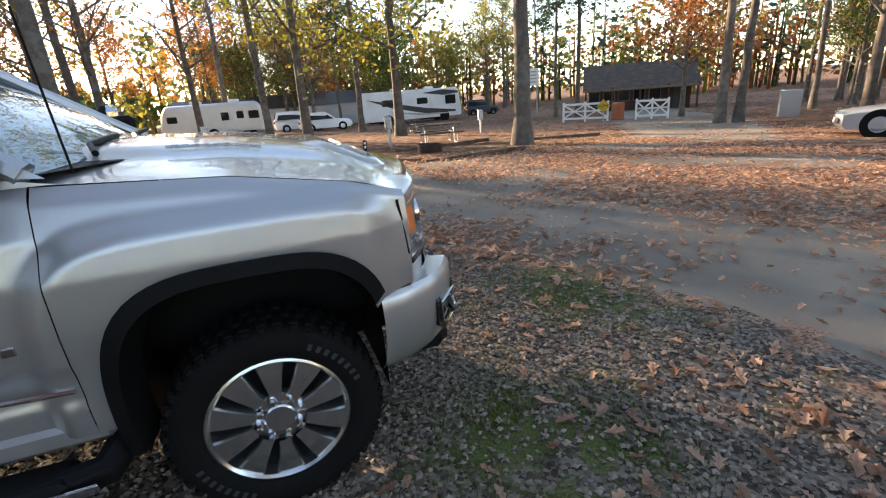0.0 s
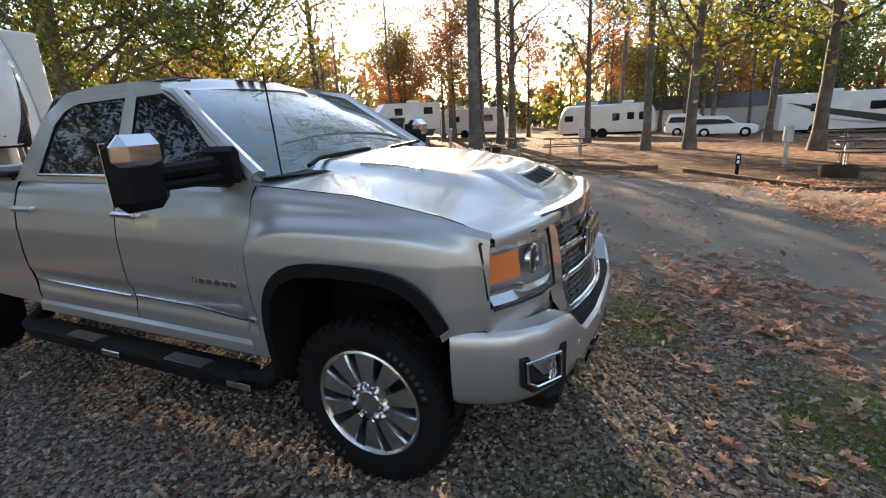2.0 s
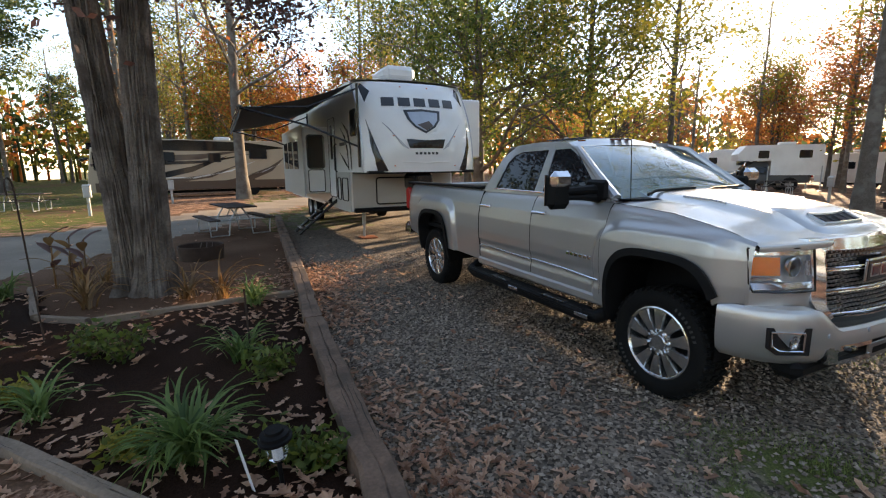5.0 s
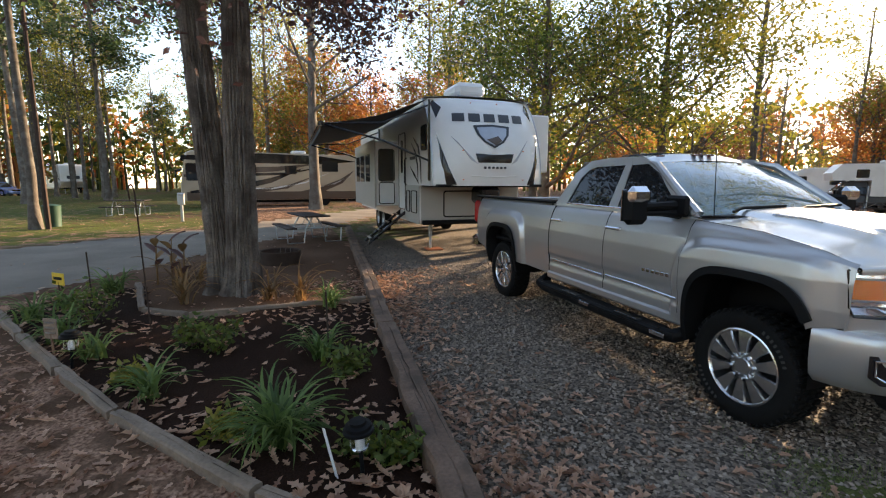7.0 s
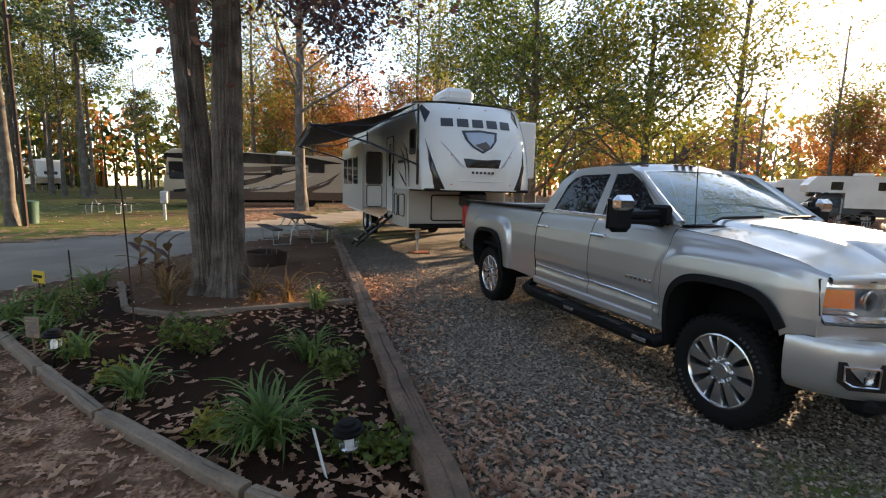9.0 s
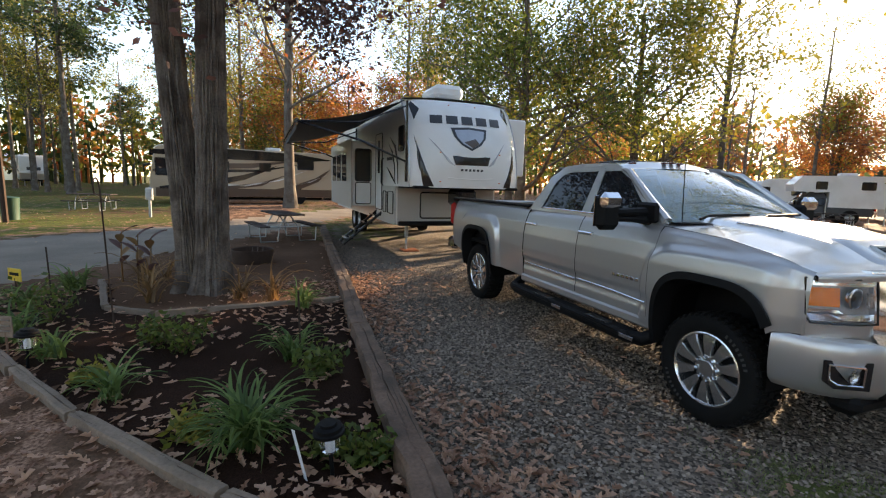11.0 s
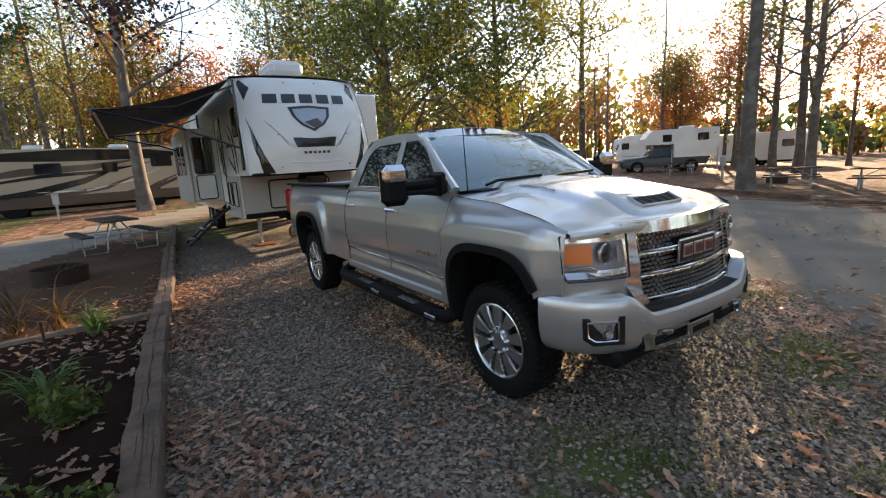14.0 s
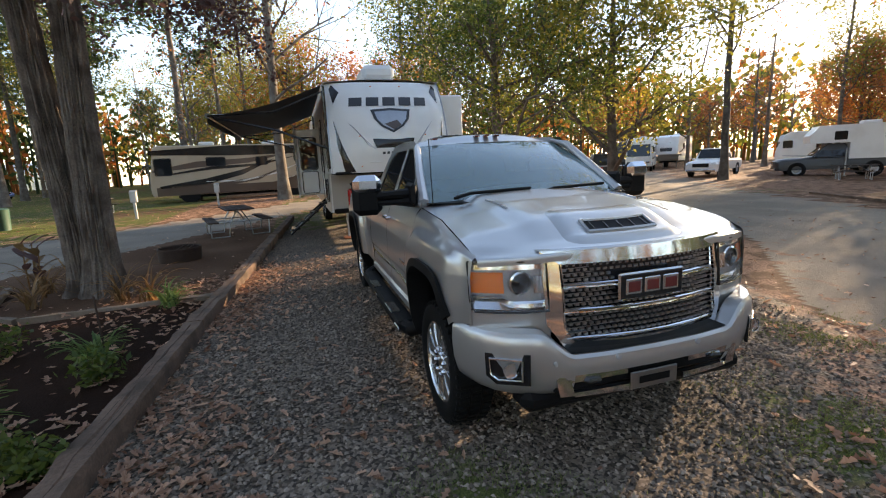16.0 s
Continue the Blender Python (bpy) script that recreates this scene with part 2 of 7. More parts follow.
# ---- mesh helpers ----
class Build:
    """Collects vertices and faces of one mesh."""

    def __init__(self):
        self.v, self.f = [], []

    def add(self, verts, faces):
        k = len(self.v)
        self.v.extend(tuple(p) for p in verts)
        self.f.extend(tuple(i + k for i in q) for q in faces)
        return self

    def box(self, c, s, ch=0.0, m=None):
        """A box with chamfered edges."""
        hx, hy, hz = (a / 2 for a in s)
        ch = min(ch, hx * 0.95, hy * 0.95, hz * 0.95)
        if ch <= 0:
            pts = [(x, y, z) for x in (-hx, hx) for y in (-hy, hy) for z in (-hz, hz)]
            fs = [(0, 1, 3, 2), (4, 6, 7, 5), (0, 4, 5, 1), (2, 3, 7, 6), (0, 2, 6, 4), (1, 5, 7, 3)]
        else:
            pts, ids = [], {}
            for sx in (-1, 1):
                for sy in (-1, 1):
                    for sz in (-1, 1):
                        for ax in range(3):
                            p = [sx * (hx - ch), sy * (hy - ch), sz * (hz - ch)]
                            p[ax] = (sx * hx, sy * hy, sz * hz)[ax]
                            ids[sx, sy, sz, ax] = len(pts)
                            pts.append(p)
            fs = []
            for ax in range(3):
                o1, o2 = (ax + 1) % 3, (ax + 2) % 3
                for s0 in (-1, 1):
                    q = []
                    for a, b in ((-1, -1), (1, -1), (1, 1), (-1, 1)):
                        k = [0, 0, 0]
                        k[ax], k[o1], k[o2] = s0, a, b
                        q.append(ids[(*k, ax)])
                    fs.append(tuple(q if s0 > 0 else q[::-1]))
                for a in (-1, 1):
                    for b in (-1, 1):
                        k0, k1 = [0, 0, 0], [0, 0, 0]
                        k0[o1] = k1[o1] = a
                        k0[o2] = k1[o2] = b
                        k0[ax], k1[ax] = -1, 1
                        q = [ids[(*k0, o1)], ids[(*k1, o1)], ids[(*k1, o2)], ids[(*k0, o2)]]
                        fs.append(tuple(q if a * b < 0 else q[::-1]))
            for sx in (-1, 1):
                for sy in (-1, 1):
                    for sz in (-1, 1):
                        q = [ids[sx, sy, sz, a] for a in range(3)]
                        fs.append(tuple(q if sx * sy * sz > 0 else q[::-1]))
        pts = [Vector(p) for p in pts]
        if m is not None:
            pts = [m @ p for p in pts]
        return self.add([p + Vector(c) for p in pts], fs)

    def tube(self, pts, r, n=8, cap=True):
        """A round bar along points; r is one radius or one for each point."""
        pts = [Vector(p) for p in pts]
        rs = r if isinstance(r, (list, tuple)) else [r] * len(pts)
        k, up = len(self.v), None
        for i, p in enumerate(pts):
            d = (pts[min(i + 1, len(pts) - 1)] - pts[max(i - 1, 0)]).normalized()
            if up is None:
                up = d.orthogonal().normalized()
            up = (up - d * up.dot(d)).normalized()
            side = d.cross(up)
            for j in range(n):
                a = 2 * math.pi * j / n
                self.v.append(tuple(p + (up * math.cos(a) + side * math.sin(a)) * rs[i]))
        for i in range(len(pts) - 1):
            for j in range(n):
                a, b = k + i * n + j, k + i * n + (j + 1) % n
                self.f.append((a, b, b + n, a + n))
        if cap:
            self.f.append(tuple(k + j for j in range(n))[::-1])
            self.f.append(tuple(k + (len(pts) - 1) * n + j for j in range(n)))
        return self

    def lathe(self, profile, c, axis="y", n=32):
        """Turns (radius, along) pairs about an axis through c."""
        k = len(self.v)
        for r, h in profile:
            for j in range(n):
                a = 2 * math.pi * j / n
                u, w = r * math.cos(a), r * math.sin(a)
                p = {"x": (h, u, w), "y": (u, h, w), "z": (u, w, h)}[axis]
                self.v.append((c[0] + p[0], c[1] + p[1], c[2] + p[2]))
        for i in range(len(profile) - 1):
            for j in range(n):
                a, b = k + i * n + j, k + i * n + (j + 1) % n
                self.f.append((a, b, b + n, a + n))
        return self

    def grid(self, fn, nu, nv, keep=None):
        """A surface fn(i / nu, j / nv)."""
        k = len(self.v)
        for i in range(nu + 1):
            for j in range(nv + 1):
                self.v.append(tuple(fn(i / nu, j / nv)))
        for i in range(nu):
            for j in range(nv):
                if keep is None or keep((i + 0.5) / nu, (j + 0.5) / nv):
                    a = k + i * (nv + 1) + j
                    self.f.append((a, a + nv + 1, a + nv + 2, a + 1))
        return self

    def prism(self, poly, place, depth):
        """A flat outline with thickness: place(u, v, w) gives the point, w from 0 to depth."""
        n, k = len(poly), len(self.v)
        for w in (0, depth):
            self.v.extend(tuple(place(u, v, w)) for u, v in poly)
        self.f.append(tuple(range(k, k + n))[::-1])
        self.f.append(tuple(range(k + n, k + 2 * n)))
        for i in range(n):
            j = (i + 1) % n
            self.f.append((k + i, k + j, k + n + j, k + n + i))
        return self

    def mesh(self, name, material, smooth=True, angle=35):
        me = bpy.data.meshes.new(name)
        me.from_pydata(self.v, [], self.f)
        me.materials.append(material)
        if smooth:
            me.polygons.foreach_set("use_smooth", [True] * len(me.polygons))
            me.set_sharp_from_angle(angle=radians(angle))
        me.update()
        return me


def part(name, build, material, parent=None, label="", smooth=True, angle=35, fix=False):
    """Links a Build as one mesh object under a thing or a part."""
    ob = new(name, build.mesh(name, material, smooth, angle))
    if fix:
        bm = bmesh.new()
        bm.from_mesh(ob.data)
        bmesh.ops.recalc_face_normals(bm, faces=bm.faces)
        bm.to_mesh(ob.data)
        bm.free()
    if parent:
        ob.parent = parent
    return tagged(ob, label)


def thing(name, label, category, group="", m=None, kind=""):
    ob = new(name)
    ob.empty_display_size = 0.2
    if m is not None:
        ob.matrix_world = m
    return tagged(ob, label, category, group, kind)


def smooth(a, b, x):
    t = min(1, max(0, (x - a) / (b - a)))
    return t * t * (3 - 2 * t)


def lerp(table, x):
    """Piecewise linear through (x, value) pairs."""
    if x <= table[0][0]:
        return table[0][1]
    for (a, u), (b, w) in zip(table, table[1:]):
        if x <= b:
            return u + (w - u) * (x - a) / (b - a)
    return table[-1][1]


def rounded(w, h, r, n=5):
    """A rectangle's outline with rounded corners."""
    pts = []
    for cx, cy, a0 in ((w / 2 - r, h / 2 - r, 0), (-w / 2 + r, h / 2 - r, 90), (-w / 2 + r, -h / 2 + r, 180), (w / 2 - r, -h / 2 + r, 270)):
        for i in range(n + 1):
            a = radians(a0 + 90 * i / n)
            pts.append((cx + r * math.cos(a), cy + r * math.sin(a)))
    return pts


def fall(x, y):
    """Height of the land: level round the pitch, falling gently towards the gate."""
    s = 0.75 * x + 0.66 * y
    return -0.035 * max(0.0, min(s, 45.0) - 4.0)


# ---- land, road, gravel pitch, planting bed ----
ROAD_A = [(-60, 44), (-30, 27), (-18, 19.5), (-10.9, 15.2), (-5, 12.6), (-0.2, 10.8), (4.0, 9.0), (8.5, 9.2), (13.3, 11.6), (18, 18), (22.5, 24), (40, 46), (46, 42),
          (27, 19), (20, 11.5), (13, 5.5), (9.0, 0.5), (7.5, -6), (8, -14), (2.4, -14), (2.9, -6), (3.0, -2.5), (2.9, -0.6), (2.3, 0.8), (1.6, 1.7), (0.6, 2.7), (-0.8, 3.5), (-3.5, 6.2), (-9, 9.5), (-18, 13.5), (-34, 22), (-60, 36)]
ROAD_B = [(2.4, -14), (-3, -10.4), (-6.9, -7.4), (-11, -5.2), (-17, -2.2), (-24, 1.8), (-40, 12), (-42, 9), (-26, -0.6), (-20, -4.5), (-14.9, -7.8), (-11.7, -11.0), (-6, -17), (8, -22), (8, -14)]
PITCH = [(1.6, 1.7), (2.3, 0.8), (2.9, -0.6), (2.6, -2.4), (0.6, -3.2), (-2.7, -2.95), (-5.3, -2.75), (-14.2, -2.05), (-18, -0.6), (-18, 4), (-9, 4.6), (-3.5, 4.2), (-0.8, 3.3), (0.6, 2.6)]
BED = [(0.55, -3.3), (-0.15, -4.12), (-1.34, -5.12), (-2.4, -5.86), (-3.6, -6.68), (-5.0, -7.6), (-6.1, -6.3), (-4.35, -5.8), (-3.92, -5.2), (-4.05, -2.95), (-2.7, -3.0)]


def inside(poly, xs, ys):
    """Signed distance to an outline, positive within."""
    d = np.full(xs.shape, 1e9)
    odd = np.zeros(xs.shape, bool)
    for (ax, ay), (bx, by) in zip(poly, poly[1:] + poly[:1]):
        ux, uy = bx - ax, by - ay
        t = np.clip(((xs - ax) * ux + (ys - ay) * uy) / (ux * ux + uy * uy), 0, 1)
        d = np.minimum(d, np.hypot(xs - ax - t * ux, ys - ay - t * uy))
        if ay != by:
            odd ^= ((ay > ys) != (by > ys)) & (xs < ax + (ys - ay) / (by - ay) * ux)
    return np.where(odd, d, -d)


def axis_steps(lo, hi, near_lo, near_hi, fine):
    out, x, step = [], near_lo, fine
    while x < near_hi:
        out.append(x)
        x += fine
    left, right = [], []
    while x < hi:
        right.append(x)
        step *= 1.09
        x += step
    x, step = near_lo - fine, fine
    while x > lo:
        left.append(x)
        step *= 1.09
        x -= step
    return np.array([lo] + left[::-1] + out + right + [hi])


def land():
    """One sheet to the horizon, cut into soil, road, gravel and bed along its own mesh lines."""
    gx, gy = axis_steps(-900, 900, -9, 7, 0.14), axis_steps(-900, 900, -8, 6, 0.14)
    X, Y = np.meshgrid(gx, gy, indexing="ij")
    road = np.maximum(inside(ROAD_A, X, Y), inside(ROAD_B, X, Y))
    pitch, bed = inside(PITCH, X, Y), inside(BED, X, Y)
    s = np.clip(0.75 * X + 0.66 * Y, None, 45) - 4
    Z = -0.035 * np.maximum(0, s)
    wob = np.array([noise.noise((x * 0.9, y * 0.9, 3)) for x, y in zip(X.ravel(), Y.ravel())]).reshape(X.shape)
    low = np.array([noise.noise((x * 0.11, y * 0.11, 7)) for x, y in zip(X.ravel(), Y.ravel())]).reshape(X.shape)
    Z = Z + np.where(road > 0, 0.004, 0.016) * wob + np.where((bed > 0), 0.03, 0)
    edge = np.clip(1 - np.abs(road + 0.25) / 0.8, 0, 1)
    grass = np.where(road > 0, 0.0, 0.28) + 0.5 * low
    grass = np.where(pitch > 0, np.clip(0.48 - pitch * 0.4, 0, 0.48) * (X > -1.5) * (Y < 3.6) + np.exp(-((X - 1.05) ** 2 + (Y + 1.15) ** 2) / 0.4) * 0.62 + np.exp(-((X - 1.0) ** 2 + (Y - 1.2) ** 2) / 0.3) * 0.5 + np.exp(-((X - 2.2) ** 2 + (Y - 0.2) ** 2) / 0.5) * 0.3, grass)
    grass = np.where((X > -2) & (X < 14) & (Y > 9) & (Y < 17) & (road < 0), grass + 0.3, grass)
    grass = np.where(bed > 0, 0, grass) + np.where((X < -11) & (Y > -2.6) & (Y < 0.5), 0.5, 0) + np.where((X < -8) & (Y < -7) & (road < 0), 0.42, 0)
    litter = np.where(road > 0, 0.3 * np.clip(1.0 - road, 0, 1) + 0.12 * low + 0.42 * np.exp(-((X - 8) ** 2 + (Y - 3.5) ** 2) / 40), 0.52 + 0.25 * low)
    litter = np.where(pitch > 0, 0.12 * np.clip(1 - pitch, 0, 1) + 0.1 * low + 0.36 * np.clip(1.1 - pitch, 0, 1) * (X > -1.5) + 0.3 * np.exp(-((X - 0.8) ** 2 / 1.6 + (Y - 2.1) ** 2 / 0.7)), litter)
    litter = np.where((X < -8) & (Y < -7) & (road < -0.6), litter - 0.22, litter)
    litter = np.where((X > -13) & (X < -3.5) & (Y > -7.5) & (Y < -2.6) & (road < 0), litter - 0.3, litter)
    litter = np.where(bed > 0, 0.1, litter)
    kind = np.where(bed > 0.0, 3, np.where(pitch > 0, 2, np.where(road > 0, 1, 0)))
    kind = np.where((kind == 0) & (pitch > -0.5) & (road > -0.5) & (X > 0), 2, kind)
    nx, ny = X.shape
    idx = np.arange(nx * ny).reshape(nx, ny)
    quads = np.stack([idx[:-1, :-1], idx[1:, :-1], idx[1:, 1:], idx[:-1, 1:]], -1).reshape(-1, 4)
    face_kind = kind[:-1, :-1].ravel()
    P = np.stack([X.ravel(), Y.ravel(), Z.ravel()], 1)
    for k, name, material, label in ((0, "ground", G_SOIL, "soil with thin grass and fallen oak leaves"), (1, "road", G_ROAD, "worn grey asphalt lane strewn with leaves"),
                                     (2, "gravel_pitch", G_GRAVEL, "crushed grey gravel parking pitch with grass patches"), (3, "planting_bed", G_MULCH, "dark mulch bed inside timber edging")):
        q = quads[face_kind == k]
        used, inv = np.unique(q, return_inverse=True)
        me = bpy.data.meshes.new(name)
        me.from_pydata(P[used].tolist(), [], inv.reshape(-1, 4).tolist())
        for attr, val in (("grass", grass), ("litter", litter)):
            a = me.attributes.new(attr, "FLOAT", "POINT")
            a.data.foreach_set("value", np.ascontiguousarray(val.ravel()[used], dtype=np.float32))
        me.polygons.foreach_set("use_smooth", [True] * len(me.polygons))
        me.materials.append(material)
        tagged(new(name, me), label, name.replace("_", " "), kind="structure")


land()


# ---- pickup truck ----
ARCH_Z, ARCH_R = 0.52, 0.53


def square_norm(dx, dz, p=3.4):
    return (abs(dx * 1.19) ** p + max(dz, 0) ** p) ** (1 / p) if dz > -0.3 else 9.0


def side_width(x, z):
    """Half width of the pickup's flank."""
    w = lerp([(0.45, 0.93), (0.6, 0.965), (0.8, 0.985), (0.95, 0.995), (1.12, 0.992), (1.25, 0.972), (1.34, 0.94), (1.42, 0.905)], z)
    for cx in (0.0, -3.86):
        k = smooth(0.78, 0.69, square_norm((x - cx) * 0.95, z - ARCH_Z, 5))
        w += 0.048 * k * smooth(0.56, 0.4, x)
    w -= 0.016 * smooth(0.68, 0.74, z) * smooth(0.86, 0.8, z) * smooth(-0.5, -0.6, x) * smooth(-2.65, -2.55, x)
    if x > 0.35:
        w -= 0.30 * ((x - 0.35) / 0.5) ** 2 * 0.55
    if x < -4.7:
        w -= 0.08 * ((-4.7 - x) / 0.35) ** 2
    return w


def flank(x0, x1, lo, hi, sign, arch=None, step=0.014):
    """A body panel between two cross cuts, hollowed round a wheel arch."""
    b = Build()
    nu, nv = max(4, round(abs(x1 - x0) / step)), 64
    ax, az, ar = arch or (0, -9, 0.1)

    def spot(u, v):
        x = x0 + (x1 - x0) * u
        z0, z1 = (lo(x) if callable(lo) else lo), (hi(x) if callable(hi) else hi)
        z = z0 + (z1 - z0) * v
        d = square_norm(x - ax, z - az) if arch else 9
        if d < ar + 0.035:
            k = ar / max(d, 1e-4)
            x, z = ax + (x - ax) * k, az + (z - az) * (k if z > az else 1)
        turn = smooth(0.93, 1.0, v) * 0.02
        return (x, sign * (side_width(x, z) - turn), z)

    def keep(u, v):
        x = x0 + (x1 - x0) * u
        z0, z1 = (lo(x) if callable(lo) else lo), (hi(x) if callable(hi) else hi)
        return not arch or square_norm(x - ax, z0 + (z1 - z0) * v - az) > ar

    return b.grid(spot, nu, nv, keep)


def wheel(name, parent, c, sign, label):
    """Tyre with tread blocks and raised letters, and a ten-spoke chrome rim."""
    w = new(name)
    w.parent = parent
    w.location = c
    tagged(w, label)
    R, T = 0.405, 0.27
    o = sign
    tyre = Build().lathe([(0.27, o * 0.02), (0.275, o * 0.12), (0.3, o * 0.135), (0.35, o * 0.137), (0.385, o * 0.125), (0.4, o * 0.1), (R, 0.0), (0.4, -o * 0.1), (0.36, -o * 0.137), (0.28, -o * 0.13)], (0, 0, 0), "y", 56)
    tread = Build()
    for i in range(44):
        a = 2 * math.pi * i / 44
        m = Matrix.Rotation(-a, 3, "Y")
        for yy, off in ((0.075, 0.0), (0.0, 0.5), (-0.075, 0.0)):
            b = a + off * 2 * math.pi / 44
            m = Matrix.Rotation(-b, 3, "Y")
            tread.box((0.405 * math.cos(b), yy, 0.405 * math.sin(b)), (0.02, 0.062, 0.036), 0.004, m)
        tread.box((0.392 * math.cos(a), o * 0.115, 0.392 * math.sin(a)), (0.03, 0.02, 0.028), 0.004, Matrix.Rotation(-a, 3, "Y"))
    part("tyre", tyre, RUBBER, w, "black all-terrain tyre", angle=50)
    part("tread_block", tread, RUBBER, w)["kind"] = "stuff"
    marks = Build()
    for a0 in (0.35, 0.35 + math.pi):
        for i in range(8):
            a = a0 + i * 0.105
            marks.box((0.333 * math.cos(a), o * 0.137, 0.333 * math.sin(a)), (0.026, 0.003, 0.016), 0, Matrix.Rotation(-a, 3, "Y"))
    part("letter_bar", marks, LETTER_GREY, w, "raised outlined lettering bars")["kind"] = "stuff"
    rim = Build().lathe([(0.272, o * 0.02), (0.272, o * 0.118), (0.262, o * 0.122), (0.252, o * 0.112), (0.245, o * 0.02)], (0, 0, 0), "y", 56)
    rim.lathe([(0.0, o * 0.105), (0.055, o * 0.105), (0.062, o * 0.1), (0.068, o * 0.085), (0.105, o * 0.085), (0.112, o * 0.06)], (0, 0, 0), "y", 32)
    for i in range(10):
        a = 2 * math.pi * (i + 0.5) / 10

        def spoke(u, v, a=a):
            r = 0.1 + 0.158 * u
            half = r * (0.215 if u > 0.12 else 0.25)
            side = [-1, -1, -0.86, 0.86, 1, 1][round(v * 5)] * half
            lift = o * ([0.055, 0.096, 0.106, 0.106, 0.096, 0.055][round(v * 5)] + 0.006 * math.sin(math.pi * u))
            return (r * math.cos(a) - side * math.sin(a), lift, r * math.sin(a) + side * math.cos(a))

        rim.grid(spoke, 5, 5)
    part("rim", rim, RIM_ALLOY, w, "chrome split-spoke alloy rim", angle=30)
    well = Build().lathe([(0.25, o * 0.05), (0.1, o * 0.03), (0.0, o * 0.03)], (0, 0, 0), "y", 32)
    part("brake_disc", well, BLACK_PLASTIC, w)
    for i in range(8):
        a = 2 * math.pi * i / 8 + 0.2
        nut = Build().lathe([(0.016, o * 0.08), (0.016, o * 0.118), (0.011, o * 0.125), (0.0, o * 0.126)], (0.085 * math.cos(a), 0, 0.085 * math.sin(a)), "y", 6)
        part("wheel_nut", nut, CHROME, w)
    return w


def pickup():
    t = thing("pickup_truck", "silver four-door heavy-duty pickup truck parked on gravel", "pickup truck")
    hood_edge = lambda x: lerp([(-0.6, 1.4), (0.0, 1.362), (0.4, 1.295), (0.6, 1.235)], x)
    low_f = lambda x: lerp([(-0.6, 0.58), (0.2, 0.58), (0.46, 0.84), (0.7, 0.87)], x)
    for s, side in ((-1, "right"), (1, "left")):
        part("front_fender", flank(-0.551, 0.602, low_f, hood_edge, s, (0, ARCH_Z, ARCH_R)), SILVER, t, fix=False)
        fd = part("front_door", flank(-1.555, -0.555, 0.58, 1.415, s), SILVER, t)
        rd = part("rear_door", flank(-2.58, -1.565, 0.58, 1.42, s), SILVER, t)
        part("bed_side", flank(-5.02, -2.6, lambda x: lerp([(-5.02, 0.72), (-4.3, 0.62), (-2.6, 0.58)], x), 1.45, s, (-3.86, ARCH_Z, ARCH_R)), SILVER, t)
        for door, hx in ((fd, -1.39), (rd, -2.39)):
            h = Build().box((hx, s * 1.03, 1.255), (0.2, 0.022, 0.03), 0.01)
            h.box((hx + 0.085, s * 1.01, 1.255), (0.03, 0.05, 0.034), 0.01).box((hx - 0.085, s * 1.01, 1.255), (0.03, 0.05, 0.034), 0.01)
            part("door_handle", h, CHROME, door, "chrome pull handle")
        mould = Build()
        for a, b in ((-1.53, -0.57), (-2.56, -1.58)):
            mould.tube([(a, s * (side_width(a, 0.78) + 0.004), 0.77), ((a + b) / 2, s * (side_width(-1.5, 0.78) + 0.004), 0.765), (b, s * (side_width(b, 0.78) + 0.004), 0.76)], 0.009, 6)
        part("door_moulding", mould, CHROME, t, "thin chrome strip along the doors")
        for cx, r in ((0, ARCH_R), (-3.86, ARCH_R)):
            lip = Build()

            def lipfn(u, v, cx=cx, r=r):
                a0 = 38 if cx == 0 else -8
                a = radians(a0 + (188 - a0) * u)
                rr = (r + [0.0, 0.05, 0.055, 0.0, -0.04][round(v * 4)]) / square_norm(math.cos(a), math.sin(a))
                x, z = cx + rr * math.cos(a), ARCH_Z + rr * math.sin(a)
                out = [0.004, 0.006, 0.028, 0.034, -0.12][round(v * 4)]
                return (x, s * (side_width(min(max(x, -4.7), 0.6), min(z, 1.1)) + out), z)

            lip.grid(lipfn, 36, 4)
            part("arch_trim", lip, BLACK_PLASTIC, t, "matt black wheel-arch lip", angle=60)
            liner = Build().grid(lambda u, v, cx=cx, r=r: (lambda a: (cx + r * math.cos(a) / square_norm(math.cos(a), math.sin(a)), s * (0.985 - 0.62 * v), ARCH_Z + r * math.sin(a) / square_norm(math.cos(a), math.sin(a))))(radians(-12 + 204 * u)), 28, 2)
            part("wheel_well", liner, BLACK_PLASTIC, t)
        rock = Build().box((-1.57, s * 0.955, 0.575), (2.1, 0.06, 0.09), 0.02)
        part("sill", rock, SILVER, t)
        step = Build().tube([(-0.5, s * 0.9, 0.5), (-0.56, s * 1.03, 0.45), (-0.7, s * 1.06, 0.44), (-2.55, s * 1.06, 0.44), (-2.68, s * 1.03, 0.45), (-2.74, s * 0.9, 0.5)], 0.058, 10).box((-1.62, s * 1.04, 0.47), (1.95, 0.16, 0.05), 0.02)
        sb = part("side_step", step, BLACK_PLASTIC, t, "black tubular side step")
        for px in (-1.05, -1.95):
            part("step_pad", Build().box((px, s * 1.075, 0.494), (0.3, 0.085, 0.018), 0.006), GLOSS_BLACK, sb)
        for px in (-0.64, -1.65):
            part("step_plate", Build().box((px, s * 1.125, 0.455), (0.16, 0.012, 0.035), 0.004), CHROME, sb)
        # badge bars on the front door
        for i in range(6):
            part("door_badge", Build().box((-0.98 + i * 0.055, s * (side_width(-0.8, 0.92) + 0.004), 0.925), (0.038, 0.008, 0.03), 0.003), CHROME, fd)
